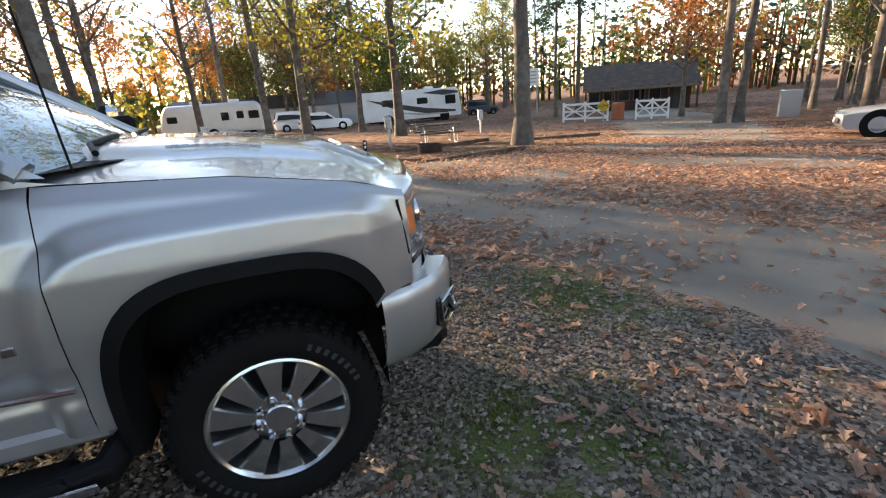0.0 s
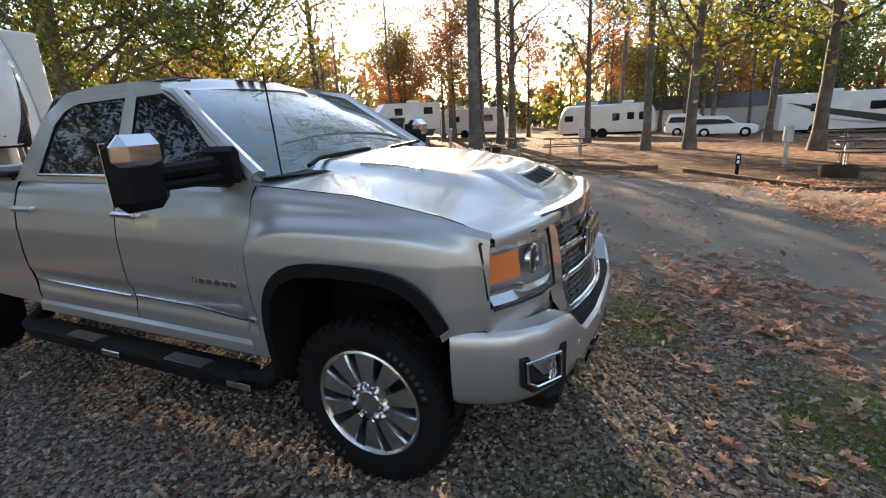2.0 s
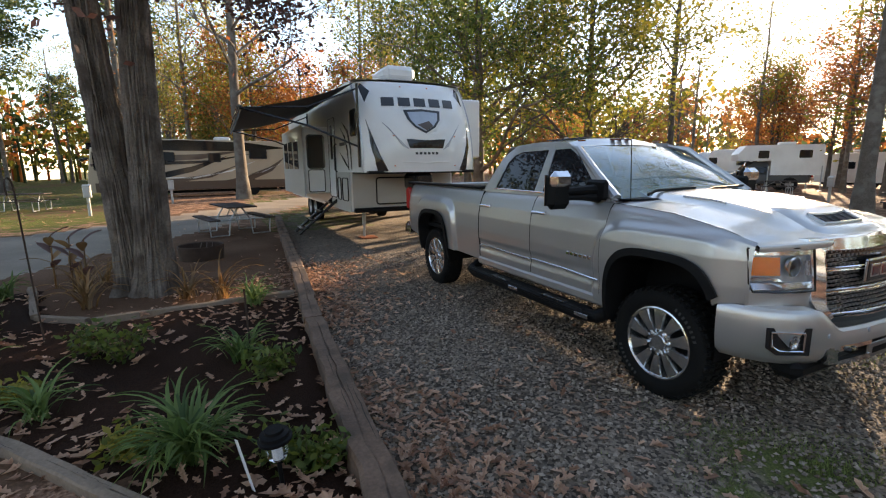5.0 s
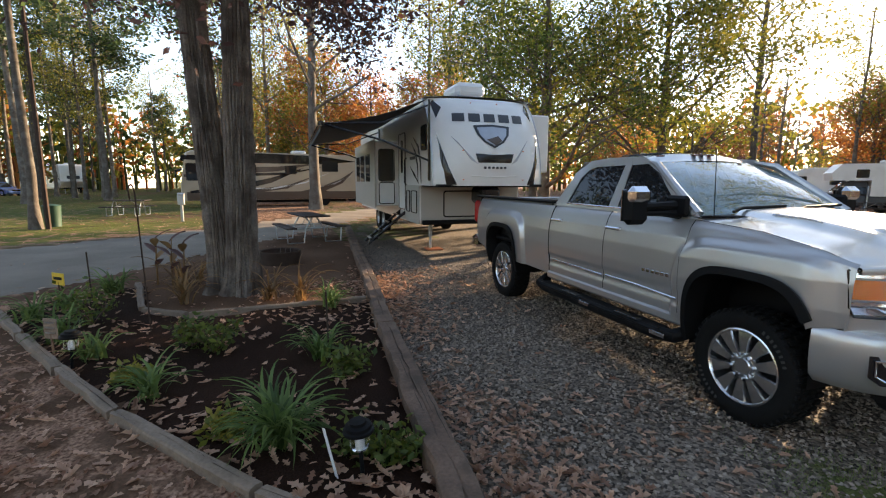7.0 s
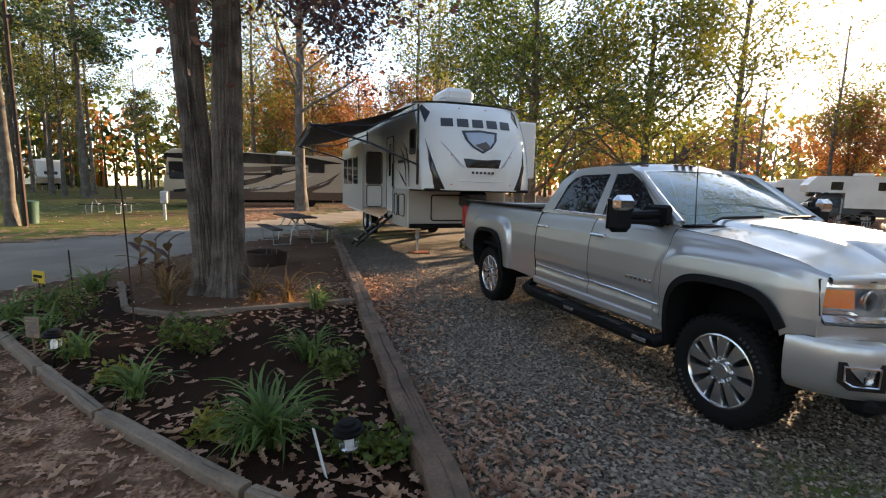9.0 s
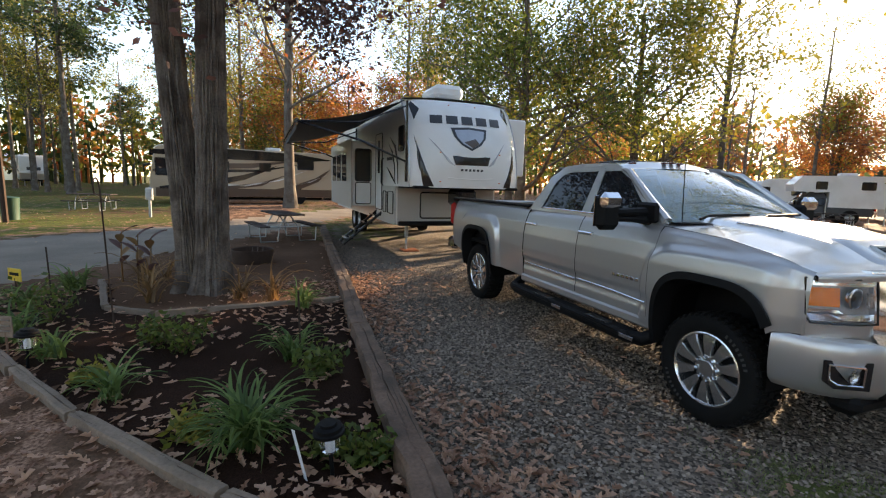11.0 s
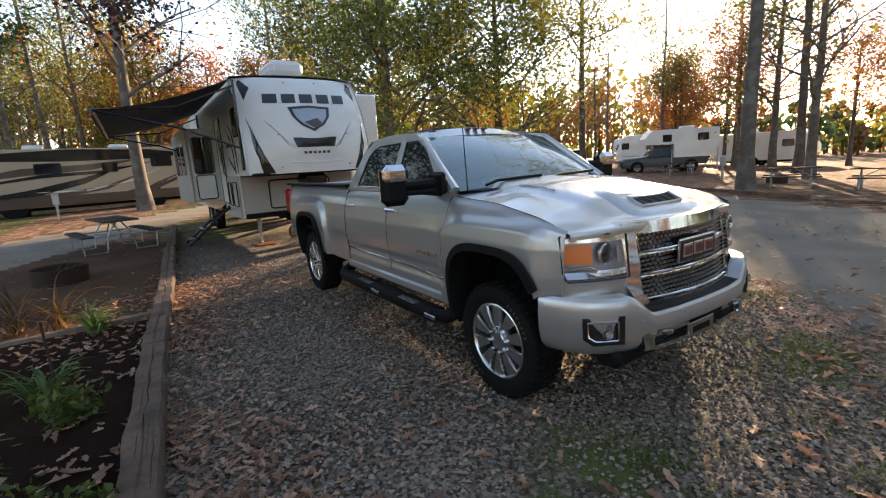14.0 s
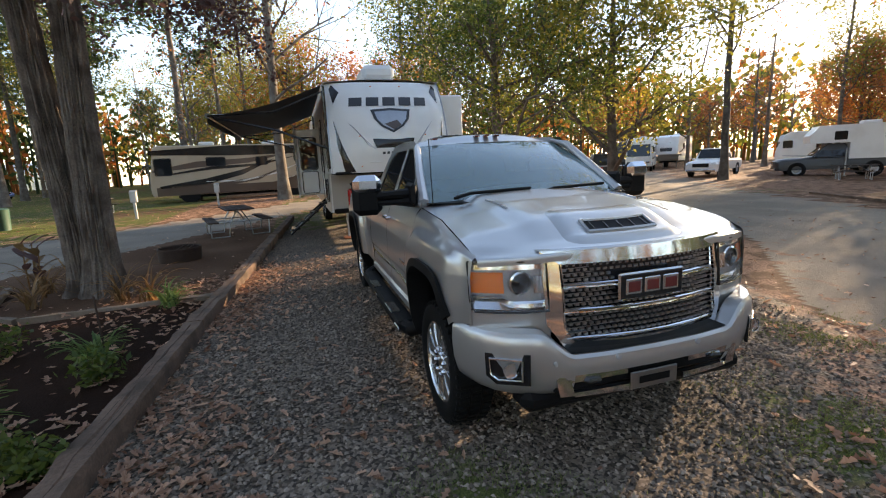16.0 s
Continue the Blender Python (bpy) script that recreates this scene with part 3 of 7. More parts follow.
        for i in range(2):
            part("door_badge", Build().box((-0.62 + i * 0.055 - 0.01, s * (side_width(-0.8, 0.92) + 0.004), 0.925), (0.04, 0.008, 0.03), 0.003), CHROME, fd)
        # pillars, side glass
        base_y, roof_y = 0.9, 0.69

        def wall(x, z):
            return s * (base_y + (roof_y - base_y) * smooth(1.4, 2.0, z) * 0.98)

        def glass(pts, name):
            g = Build()
            g.add([(x, wall(x, z) * 0.992, z) for x, z in pts], [tuple(range(len(pts)))])
            part(name, g, DARK_GLASS, t, "dark tinted side glass", smooth=False)

        glass([(-0.72, 1.44), (-1.5, 1.445), (-1.52, 1.86), (-1.3, 1.865), (-1.12, 1.78), (-0.86, 1.58)], "front_side_window")
        glass([(-1.64, 1.445), (-2.36, 1.455), (-2.28, 1.74), (-2.2, 1.82), (-2.08, 1.855), (-1.62, 1.862)], "rear_side_window")
        frame_pts = [(-0.5, 1.42), (-0.82, 1.63), (-1.2, 1.88), (-1.38, 1.935), (-1.9, 1.945), (-2.2, 1.925), (-2.42, 1.8), (-2.6, 1.44)]
        inner_f = [(-0.72, 1.44), (-0.86, 1.58), (-1.12, 1.78), (-1.3, 1.865), (-1.52, 1.86), (-1.5, 1.445)]
        inner_r = [(-1.64, 1.445), (-1.62, 1.862), (-2.08, 1.855), (-2.2, 1.82), (-2.28, 1.74), (-2.36, 1.455)]
        pil = Build()

        def strip(a, b):
            k = len(pil.v)
            for (x0, z0), (x1, z1) in zip(a, b):
                pil.v.extend([(x0, wall(x0, z0) + s * 0.006, z0), (x1, wall(x1, z1) + s * 0.004, z1)])
            for i in range(len(a) - 1):
                pil.f.append((k + 2 * i, k + 2 * i + 1, k + 2 * i + 3, k + 2 * i + 2))

        strip([(-0.5, 1.42), (-0.82, 1.63), (-1.15, 1.85), (-1.38, 1.93), (-1.55, 1.942)], [(-0.72, 1.44), (-0.86, 1.58), (-1.12, 1.78), (-1.3, 1.865), (-1.52, 1.86)])
        strip([(-1.5, 1.41), (-1.52, 1.86), (-1.55, 1.942)], [(-1.64, 1.41), (-1.62, 1.862), (-1.62, 1.943)])
        strip([(-1.62, 1.943), (-1.9, 1.945), (-2.2, 1.925), (-2.42, 1.8), (-2.6, 1.44), (-2.61, 1.41)], [(-1.62, 1.862), (-2.08, 1.855), (-2.2, 1.82), (-2.28, 1.74), (-2.36, 1.455), (-2.4, 1.41)])
        strip([(-0.48, 1.4), (-1.5, 1.405), (-2.6, 1.41)], [(-0.7, 1.445), (-1.5, 1.45), (-2.4, 1.46)])
        part("window_frame", pil, SILVER, t, angle=25)
        part("window_trim", Build().tube([(-0.72, wall(-0.72, 1.44) + s * 0.008, 1.437), (-2.36, wall(-2.36, 1.45) + s * 0.008, 1.45)], 0.008, 6), CHROME, t)
        # towing mirror
        m = new("door_mirror")
        m.parent = t
        tagged(m, "large black towing mirror with chrome cap")
        part("mirror_arm", Build().tube([(-0.72, s * 0.9, 1.5), (-0.76, s * 1.05, 1.5), (-0.8, s * 1.2, 1.49)], [0.05, 0.035, 0.035], 8).tube([(-0.72, s * 0.9, 1.44), (-0.76, s * 1.05, 1.44), (-0.8, s * 1.2, 1.44)], [0.05, 0.025, 0.025], 8).box((-0.72, s * 0.925, 1.5), (0.24, 0.05, 0.17), 0.03), BLACK_PLASTIC, m)
        part("mirror_shell", Build().box((-0.82, s * 1.26, 1.5), (0.11, 0.23, 0.31), 0.045), BLACK_PLASTIC, m)
        part("mirror_cap", Build().box((-0.79, s * 1.26, 1.585), (0.1, 0.222, 0.15), 0.045), CHROME, m, "chrome mirror cap")
        part("mirror_lens", Build().box((-0.879, s * 1.26, 1.5), (0.006, 0.19, 0.26), 0.002), CHROME, m)
        for cx, nm in ((0, "front_wheel"), (-3.86, "rear_wheel")):
            wheel(nm, t, (cx, s * 0.86, 0.405), s, "chrome alloy wheel with chunky black tyre")
        # head lamp
        h = new("headlight")
        h.parent = t
        tagged(h, "clear rectangular headlamp with amber corner")

        def lampface(u, v, out=0.0, y0=0.952, y1=0.575, z0=0.935, z1=1.2):
            y = y0 + (y1 - y0) * u
            z = z0 + (z1 - z0) * v
            x = 0.75 - 0.165 * (max(0, y - 0.575) / 0.37) ** 1.7 - 0.03 * (v - 0.5) - 0.02 * max(0, v - 0.85)
            return (x + out, s * y, z)

        part("lamp_bowl", Build().grid(lambda u, v: lampface(u, v, -0.045), 12, 6), LAMP_GREY, h)
        part("turn_lens", Build().grid(lambda u, v: lampface(0.03 + 0.4 * u, 0.37 + 0.42 * v, -0.012), 8, 4), AMBER, h, "amber turn signal lens")
        cx, cy, cz = lampface(0.64, 0.57, -0.04)
        part("projector", Build().lathe([(0.062, 0.0), (0.064, 0.03), (0.054, 0.034), (0.046, 0.012)], (cx, cy, cz), "x", 24), CHROME, h)
        part("projector_eye", Build().lathe([(0.048, 0.012), (0.044, 0.022), (0.024, 0.034), (0, 0.038)], (cx, cy, cz), "x", 20), GLOSS_BLACK, h)
        part("light_bar", Build().grid(lambda u, v: lampface(0.03 + 0.94 * u, 0.84 + 0.1 * v, -0.006), 12, 2), CHROME, h)
        part("light_bar", Build().grid(lambda u, v: lampface(0.03 + 0.94 * u, 0.05 + 0.27 * v - 0.1 * v * smooth(0.35, 0.5, u), -0.03 + 0.026 * abs(2 * v - 1)), 16, 4), CHROME, h)
        part("light_bar", Build().grid(lambda u, v: lampface(0.82 + 0.15 * u, 0.36 + 0.34 * v, -0.014), 3, 3), CHROME, h)
        lens = part("lamp_lens", Build().grid(lambda u, v: lampface(u if s < 0 else 1 - u, v), 14, 8), CLEAR_GLASS, h)
        lens.visible_shadow = False
        rim = [lampface(u, 1.0, 0.004) for u in (0, 0.33, 0.66, 1)] + [lampface(1, v, 0.004) for v in (0.66, 0.33, 0)] + [lampface(u, 0, 0.004) for u in (0.66, 0.33, 0.05)] + [lampface(0, v, 0.004) for v in (0.2, 0.5, 0.8, 1.0)]
        part("lamp_bezel", Build().tube(rim, 0.006, 6), GLOSS_BLACK, h)
        # tail lamp
        part("tail_light", Build().box((-5.0, s * 0.93, 1.2), (0.09, 0.1, 0.36), 0.03), RED_LENS, t, "red tail lamp")

    # hood: its front edge runs along the lamps and the top of the grille
    def hood_front(y):
        a = abs(y)
        return 0.79 - 0.065 * (a / 0.6) ** 2 if a < 0.6 else 0.725 - 0.13 * ((a - 0.6) / 0.31) ** 1.4

    def hood_half(x):
        return side_width(min(x, 0.585), hood_edge(x)) - 0.027

    def hood_z(x, y):
        a = min(1, abs(y) / 0.9)
        u = min(1, (x + 0.62) / (hood_front(min(abs(y), 0.9)) + 0.62))
        crown = 0.06 * (1 - a ** 2.4) * (1 - 0.6 * smooth(0.72, 1.0, u)) + 0.034 * smooth(0.68, 0.5, a) * smooth(0.98, 0.6, u)
        return hood_edge(min(x, 0.6)) + crown - 0.02 * smooth(0.9, 1.0, u) + 0.002

    def hood(u, v):
        q = 2 * v - 1
        w = min(1, u / 0.92)
        y = q * 0.9
        x = -0.62 + 0.03 * q * q * (1 - w) + (hood_front(y) + 0.62) * w
        y = q * hood_half(x)
        k = max(0, (u - 0.92) / 0.08)
        return (x + 0.012 * math.sin(min(1, k * 2) * math.pi / 2), y, hood_z(x, y) - 0.012 * k - 0.03 * k * k)

    hd = part("hood", Build().grid(hood, 50, 48), SILVER, t, "silver bonnet with raised centre and scoop")

    def scoop(u, v, up=0.03):
        x, q = 0.26 + 0.48 * u, 2 * v - 1
        y = q * (0.36 + 0.04 * u)
        x -= 0.05 * q * q
        rim = min(1, (1 - abs(q)) / 0.16) * min(1, u / 0.4) * min(1, (1 - u) / 0.14)
        return (x, y, hood_z(x, y) - 0.006 + up * smooth(0, 1, rim))

    part("scoop_body", Build().grid(scoop, 16, 20), SILVER, hd)
    mouth = lambda u, v: (lambda p: (p[0], p[1], p[2] + 0.006))(scoop(0.55 + 0.22 * u, 0.21 + 0.58 * v))
    part("scoop_mouth", Build().grid(mouth, 4, 12), BLACK_PLASTIC, hd, "black scoop opening")
    part("scoop_trim", Build().tube([mouth(0, v / 8) for v in range(9)] + [mouth(u / 3, 1) for u in (1, 2, 3)] + [mouth(1, 1 - v / 8) for v in range(1, 9)] + [mouth(1 - u / 3, 0) for u in (1, 2, 3)], 0.011, 6), SILVER, hd, "silver scoop surround")
    for i in range(5):
        part("scoop_slat", Build().tube([mouth(0.08, 0.1 + 0.2 * i), mouth(0.92, 0.1 + 0.2 * i)], 0.004, 5), GLOSS_BLACK, hd)
    for s in (-1, 1):
        plate = part("hood_badge", Build().tube([(0.12 - i * 0.05, s * 0.5, hood_z(0.12 - i * 0.05, 0.5) + 0.001) for i in range(8)], 0.009, 6), CHROME, hd, "chrome badge strip")
        for i in range(9):
            x = 0.1 - i * 0.037
            part("badge_bar", Build().box((x, s * 0.5, hood_z(x, 0.5) + 0.008), (0.024, 0.016, 0.008), 0.002), DULL_METAL, plate)
    # nose below the hood edge beside the lamps
    for s in (-1, 1):
        fill = Build().grid(lambda u, v: (0.752 - 0.165 * (1 - u) ** 1.7, s * (0.957 - 0.4 * u), 0.77 + 0.17 * v), 8, 3)
        part("lower_nose", fill, SILVER, t)
    # grille
    g = new("grille")
    g.parent = t
    tagged(g, "large chrome framed mesh grille")
    outer = [(-0.6, 1.246), (0.6, 1.246), (0.588, 0.86), (0.5, 0.722), (-0.5, 0.722), (-0.588, 0.86)]
    inner = [(-0.512, 1.178), (0.512, 1.178), (0.507, 0.83), (0.46, 0.768), (-0.46, 0.768), (-0.505, 0.84)]
    fx = lambda y, z: 0.868 - 0.1 * (abs(y) / 0.58) ** 2 - 0.04 * smooth(0.95, 1.26, z) + 0.028 * smooth(0.92, 0.74, z)
    fr = Build()
    for i in range(6):
        j = (i + 1) % 6
        k = len(fr.v)
        for (ya, za), (yb, zb), dx in ((outer[i], outer[j], -0.12), (outer[i], outer[j], -0.008), (inner[i], inner[j], 0.0)):
            for q in range(9):
                y, z = ya + (yb - ya) * q / 8, za + (zb - za) * q / 8
                fr.v.append((fx(y, z) + dx, y, z))
        for q in range(9):
            y, z = inner[i][0] + (inner[j][0] - inner[i][0]) * q / 8, inner[i][1] + (inner[j][1] - inner[i][1]) * q / 8
            fr.v.append((fx(y, z) - 0.06, y, z))
        for r in range(3):
            for q in range(8):
                a = k + r * 9 + q
                fr.f.append((a, a + 1, a + 10, a + 9))
    part("grille_frame", fr, CHROME, g, angle=40)
    back = Build().grid(lambda u, v: (fx(1.03 * (u - 0.5), 1.0) - 0.055, 1.03 * (u - 0.5), 0.74 + 0.455 * v), 12, 4)
    part("grille_back", back, GLOSS_BLACK, g)
    for za, zb in ((1.065, 1.176), (0.93, 1.05), (0.782, 0.915)):
        part("grille_bar", Build().tube([(fx(y / 10, z) - 0.014, y / 10, z) for y, z in [(k, zb) for k in (-4.95, -3, -1, 1, 3, 4.95)] + [(k, za) for k in (4.9, 3, 1, -1, -3, -4.9)] + [(-4.95, zb)]], 0.008, 6), CHROME, g)
    mesh_bar = Build()
    for r in range(15):
        z = 0.795 + r * 0.0262
        for i in range(27):
            y = -0.49 + (i + (0.5 if r % 2 else 0)) * 0.0365
            if abs(y) < 0.49 and not (abs(y) < 0.21 and 0.955 < z < 1.115):
                mesh_bar.box((fx(y, z) - 0.034, y, z), (0.014, 0.022, 0.013), 0)
        mesh_bar.box((fx(0.25, z) - 0.046, 0.25, z - 0.0116), (0.006, 0.5, 0.003), 0).box((fx(0.25, z) - 0.046, -0.25, z - 0.0116), (0.006, 0.5, 0.003), 0)
    part("grille_mesh", mesh_bar, DULL_METAL, g, "pierced chrome mesh")
    em = part("front_badge", Build().box((0.85, 0, 1.035), (0.02, 0.42, 0.15), 0.008), CHROME, g, "rectangular front badge plate")
    part("badge_field", Build().box((0.854, 0, 1.035), (0.02, 0.405, 0.136), 0.006), GLOSS_BLACK, em)
    for i in range(3):
        part("badge_block", Build().box((0.861, -0.12 + i * 0.12, 1.035), (0.016, 0.108, 0.092), 0.012), CHROME, em, "chrome-edged badge block")
        part("badge_inlay", Build().box((0.865, -0.12 + i * 0.12, 1.035), (0.014, 0.085, 0.066), 0.008), BADGE_RED, em, "dark red badge block")
    # bumper
    bp = new("front_bumper")
    bp.parent = t
    tagged(bp, "silver painted wrap-round front bumper")

    plan = [(0, 0.938), (0.3, 0.93), (0.55, 0.897), (0.7, 0.853), (0.82, 0.79), (0.91, 0.7), (0.97, 0.59), (1.01, 0.45)]
    run = [0.0]
    for (y0, x0), (y1, x1) in zip(plan, plan[1:]):
        run.append(run[-1] + math.hypot(y1 - y0, x1 - x0))

    def bumper_line(a):
        """Plan of the bumper: a from 0 at the middle to 1 at its end, with the outward normal."""
        d = a * run[-1]
        y, x = lerp([(r, p[0]) for r, p in zip(run, plan)], d), lerp([(r, p[1]) for r, p in zip(run, plan)], d)
        e = 0.04
        dy = lerp([(r, p[0]) for r, p in zip(run, plan)], d + e) - lerp([(r, p[0]) for r, p in zip(run, plan)], d - e)
        dx = lerp([(r, p[1]) for r, p in zip(run, plan)], d + e) - lerp([(r, p[1]) for r, p in zip(run, plan)], d - e)
        k = math.hypot(dx, dy)
        return x, y, dy / k, -dx / k

    def bumper(u, v, out=0.0):
        q = 2 * u - 1
        s, a = (1 if q >= 0 else -1), abs(q)
        x, y, nx, ny = bumper_line(a)
        top = 0.722 + 0.125 * smooth(0.4, 0.56, a)
        low = 0.49
        zt = lerp([(0, 0.0), (0.16, 0.0), (0.33, 0.07), (0.5, 0.3), (0.66, 0.6), (0.83, 0.88), (1, 1.0)], v)
        o = out + lerp([(0, -0.1), (0.16, -0.018), (0.33, 0.0), (0.5, 0.008), (0.66, 0.0), (0.83, -0.03), (1, -0.07)], v)
        return (x + nx * o, s * (y + ny * o), top - (top - low) * zt)

    part("bumper_skin", Build().grid(bumper, 64, 12, lambda u, v: not (abs(2 * u - 1) < 0.42 and v > 0.58)), SILVER, bp)
    part("bumper_step", Build().grid(lambda u, v: (0.76 + (lerp(plan, abs(-0.56 + 1.12 * u)) - 0.775) * v, -0.56 + 1.12 * u, 0.738 - 0.01 * v), 12, 2), BLACK_PLASTIC, bp, "black ribbed step pad")
    part("lower_intake", Build().box((0.83, 0, 0.58), (0.08, 1.2, 0.16), 0.02), BLACK_PLASTIC, bp)
    part("air_dam", Build().box((0.72, 0, 0.45), (0.2, 1.5, 0.14), 0.05), BLACK_PLASTIC, bp)
    part("tow_trim", Build().box((0.905, 0, 0.63), (0.03, 0.72, 0.012), 0.004), GLOSS_BLACK, bp)
    for s in (-1, 1):
        part("lower_chrome", Build().prism([(0.2, 0.655), (0.55, 0.63), (0.6, 0.6), (0.58, 0.5), (0.5, 0.5), (0.52, 0.575), (0.2, 0.585)], lambda u, v, w: (lerp(plan, u) - 0.03 + w, s * u, v), 0.03).prism([(0.18, 0.52), (0.5, 0.515), (0.5, 0.49), (0.18, 0.485)], lambda u, v, w: (lerp(plan, u) - 0.035 + w, s * u, v), 0.03), CHROME, bp, "chrome lower bumper surround", fix=True)
        part("tow_hook", Build().tube([(0.87, s * 0.34, 0.58), (0.92, s * 0.37, 0.58), (0.92, s * 0.43, 0.58), (0.87, s * 0.46, 0.58)], 0.016, 6), GLOSS_BLACK, bp)
        fog = new("fog_light")
        fog.parent = bp
        def place(u, v, w, s=s):
            x, y, nx, ny = bumper_line(0.69 + u * 0.75)
            return (x + nx * w, s * (y + ny * w), 0.66 + v)

        part("fog_bezel", Build().prism([(-0.13, 0.085), (0.125, 0.075), (0.12, -0.05), (0.06, -0.09), (-0.13, -0.085)], lambda u, v, w: place(u, v, w - 0.006), 0.02), GLOSS_BLACK, fog, fix=True)
        part("fog_ring", Build().tube([place(u, v, 0.02) for u, v in ((-0.085, 0.055), (0.095, 0.05), (0.09, -0.035), (0.045, -0.06), (-0.085, -0.055), (-0.085, 0.055))], 0.007, 6), CHROME, fog)
        part("fog_lens", Build().lathe([(0.042, 0.0), (0.04, 0.02), (0.02, 0.03), (0, 0.032)], place(-0.02, 0.0, 0.01), "x", 18), CLEAR_GLASS, fog)
        part("fog_bowl", Build().lathe([(0.044, 0.012), (0.04, 0.004), (0, 0.0)], place(-0.02, 0.0, 0.012), "x", 18), CHROME, fog)
        for y in (0.6, 0.26):
            part("parking_sensor", Build().lathe([(0.018, 0), (0.018, 0.012), (0.012, 0.014), (0, 0.014)], (lerp(plan, y) - 0.006, s * y, 0.69), "x", 14), GREY_PAINT, bp)
    plate = part("number_plate", Build().box((0.9, 0, 0.515), (0.012, 0.31, 0.1), 0.004), DULL_METAL, bp, "grimy number plate under the bumper")
    part("plate_bar", Build().box((0.906, 0, 0.515), (0.006, 0.2, 0.04), 0), BLACK_PLASTIC, plate)
    # cab: windscreen, roof, rear wall
    def screen(u, v):
        q = 2 * v - 1
        x = -0.43 - 0.86 * u - 0.115 * q * q * (1 - 0.45 * u)
        return (x, q * (0.872 - 0.155 * u), 1.45 + 0.45 * u + 0.035 * math.sin(u * math.pi) - 0.02 * q * q)

    sc = part("windscreen", Build().grid(lambda u, v: screen(u, 1 - v), 12, 16), SCREEN_GLASS, t, "large laminated windscreen reflecting the sky")
    sc.visible_shadow = False
    cowl = part("cowl", Build().grid(lambda u, v: (-0.62 + 0.28 * u + 0.0 - 0.2 * (2 * v - 1) ** 2 * 0.9 + 0.12 * (1 - (2 * v - 1) ** 2), (2 * v - 1) * 0.86, 1.43 + 0.015 * (1 - u)), 3, 14), BLACK_PLASTIC, t)
    for y0, y1 in ((-0.62, 0.0), (0.1, 0.68)):
        part("wiper", Build().tube([(-0.42, y0 - 0.05, 1.465), (-0.47, y0 + 0.1, 1.49), (-0.5, y1, 1.5)], 0.012, 6), BLACK_PLASTIC, t)
    for s in (-1, 1):
        part("a_pillar", Build().tube([(-0.56, s * 0.872, 1.43), (-0.86, s * 0.815, 1.645), (-1.16, s * 0.745, 1.855), (-1.36, s * 0.69, 1.9)], [0.045, 0.036, 0.032, 0.012], 8), SILVER, t)

    def roof(u, v):
        q = 2 * v - 1
        w = smooth(0, 0.16, u)
        x = -1.275 - 1.065 * u - (0.11 - 0.06 * w) * q * q
        return (x, q * (0.675 + 0.045 * w), (1 - w) * (1.902 - 0.02 * q * q) + w * (1.905 + 0.085 * (1 - abs(q) ** 2.6) - 0.02 * (2 * u - 1) ** 2 ))

    rf = part("roof", Build().grid(roof, 18, 22), SILVER, t)
    for y in (-0.52, -0.1, 0.1, 0.0, 0.52):
        part("clearance_light", Build().box((-1.38, y, 1.966 - 0.04 * abs(y)), (0.07, 0.05, 0.016), 0.006), SMOKED_LENS, rf)
    part("sunroof", Build().box((-1.85, 0, 1.984), (0.55, 0.75, 0.012), 0.005), GLOSS_BLACK, rf)
    part("shark_fin", Build().prism([(-0.1, 0), (0.1, 0), (-0.06, 0.06), (-0.09, 0.06)], lambda u, v, w: (-2.15 + u, -0.015 + w, 1.975 + v), 0.03), SILVER, rf, fix=True)
    rw = Build().grid(lambda u, v: (-2.62 + 0.28 * v ** 2, (2 * u - 1) * (0.9 - 0.2 * v), 1.3 + 0.62 * v), 10, 8)
    part("cab_rear", rw, SILVER, t)
    part("rear_glass", Build().grid(lambda u, v: (-2.632 + 0.28 * (0.28 + 0.6 * v) ** 2, (2 * u - 1) * (0.7 - 0.08 * v), 1.47 + 0.37 * v), 4, 4), DARK_GLASS, t)
    # interior
    inside_mat = BLACK_PLASTIC
    part("dashboard", Build().box((-0.85, 0, 1.33), (0.45, 1.5, 0.2), 0.08), inside_mat, t)
    for y in (-0.42, 0.42):
        for x in (-1.55, -2.35):
            part("seat", Build().box((x, y, 1.2), (0.14, 0.55, 0.75), 0.06).box((x + 0.02, y, 1.66), (0.1, 0.28, 0.17), 0.04), inside_mat, t)
    part("steering_wheel", Build().tube([(-1.12 - 0.08 * math.sin(a), 0.42 + 0.19 * math.cos(a), 1.38 + 0.17 * math.sin(a)) for a in [i * math.pi / 10 for i in range(21)]], 0.016, 6), inside_mat, t)
    part("cab_floor", Build().box((-1.55, 0, 0.72), (2.1, 1.8, 0.2), 0.02).box((-1.55, 0.87, 1.03), (2.0, 0.02, 0.66)).box((-1.55, -0.87, 1.03), (2.0, 0.02, 0.66)), inside_mat, t)
    # bed
    part("bed_floor", Build().box((-3.82, 0, 0.85), (2.4, 1.86, 0.06), 0.01).box((-2.68, 0, 1.13), (0.05, 1.8, 0.6), 0.01), BLACK_PLASTIC, t)
    for s in (-1, 1):
        part("bed_rail", Build().box((-3.82, s * 0.875, 1.455), (2.42, 0.13, 0.035), 0.014), BLACK_PLASTIC, t)
        part("bed_liner", Build().box((-3.82, s * 0.84, 1.15), (2.4, 0.05, 0.58), 0.01), BLACK_PLASTIC, t)
    tg = part("tailgate", Build().box((-5.02, 0, 1.12), (0.06, 1.7, 0.62), 0.02), SILVER, t)
    part("rear_bumper", Build().box((-5.13, 0, 0.68), (0.18, 1.9, 0.22), 0.05), CHROME, t, "chrome rear step bumper")
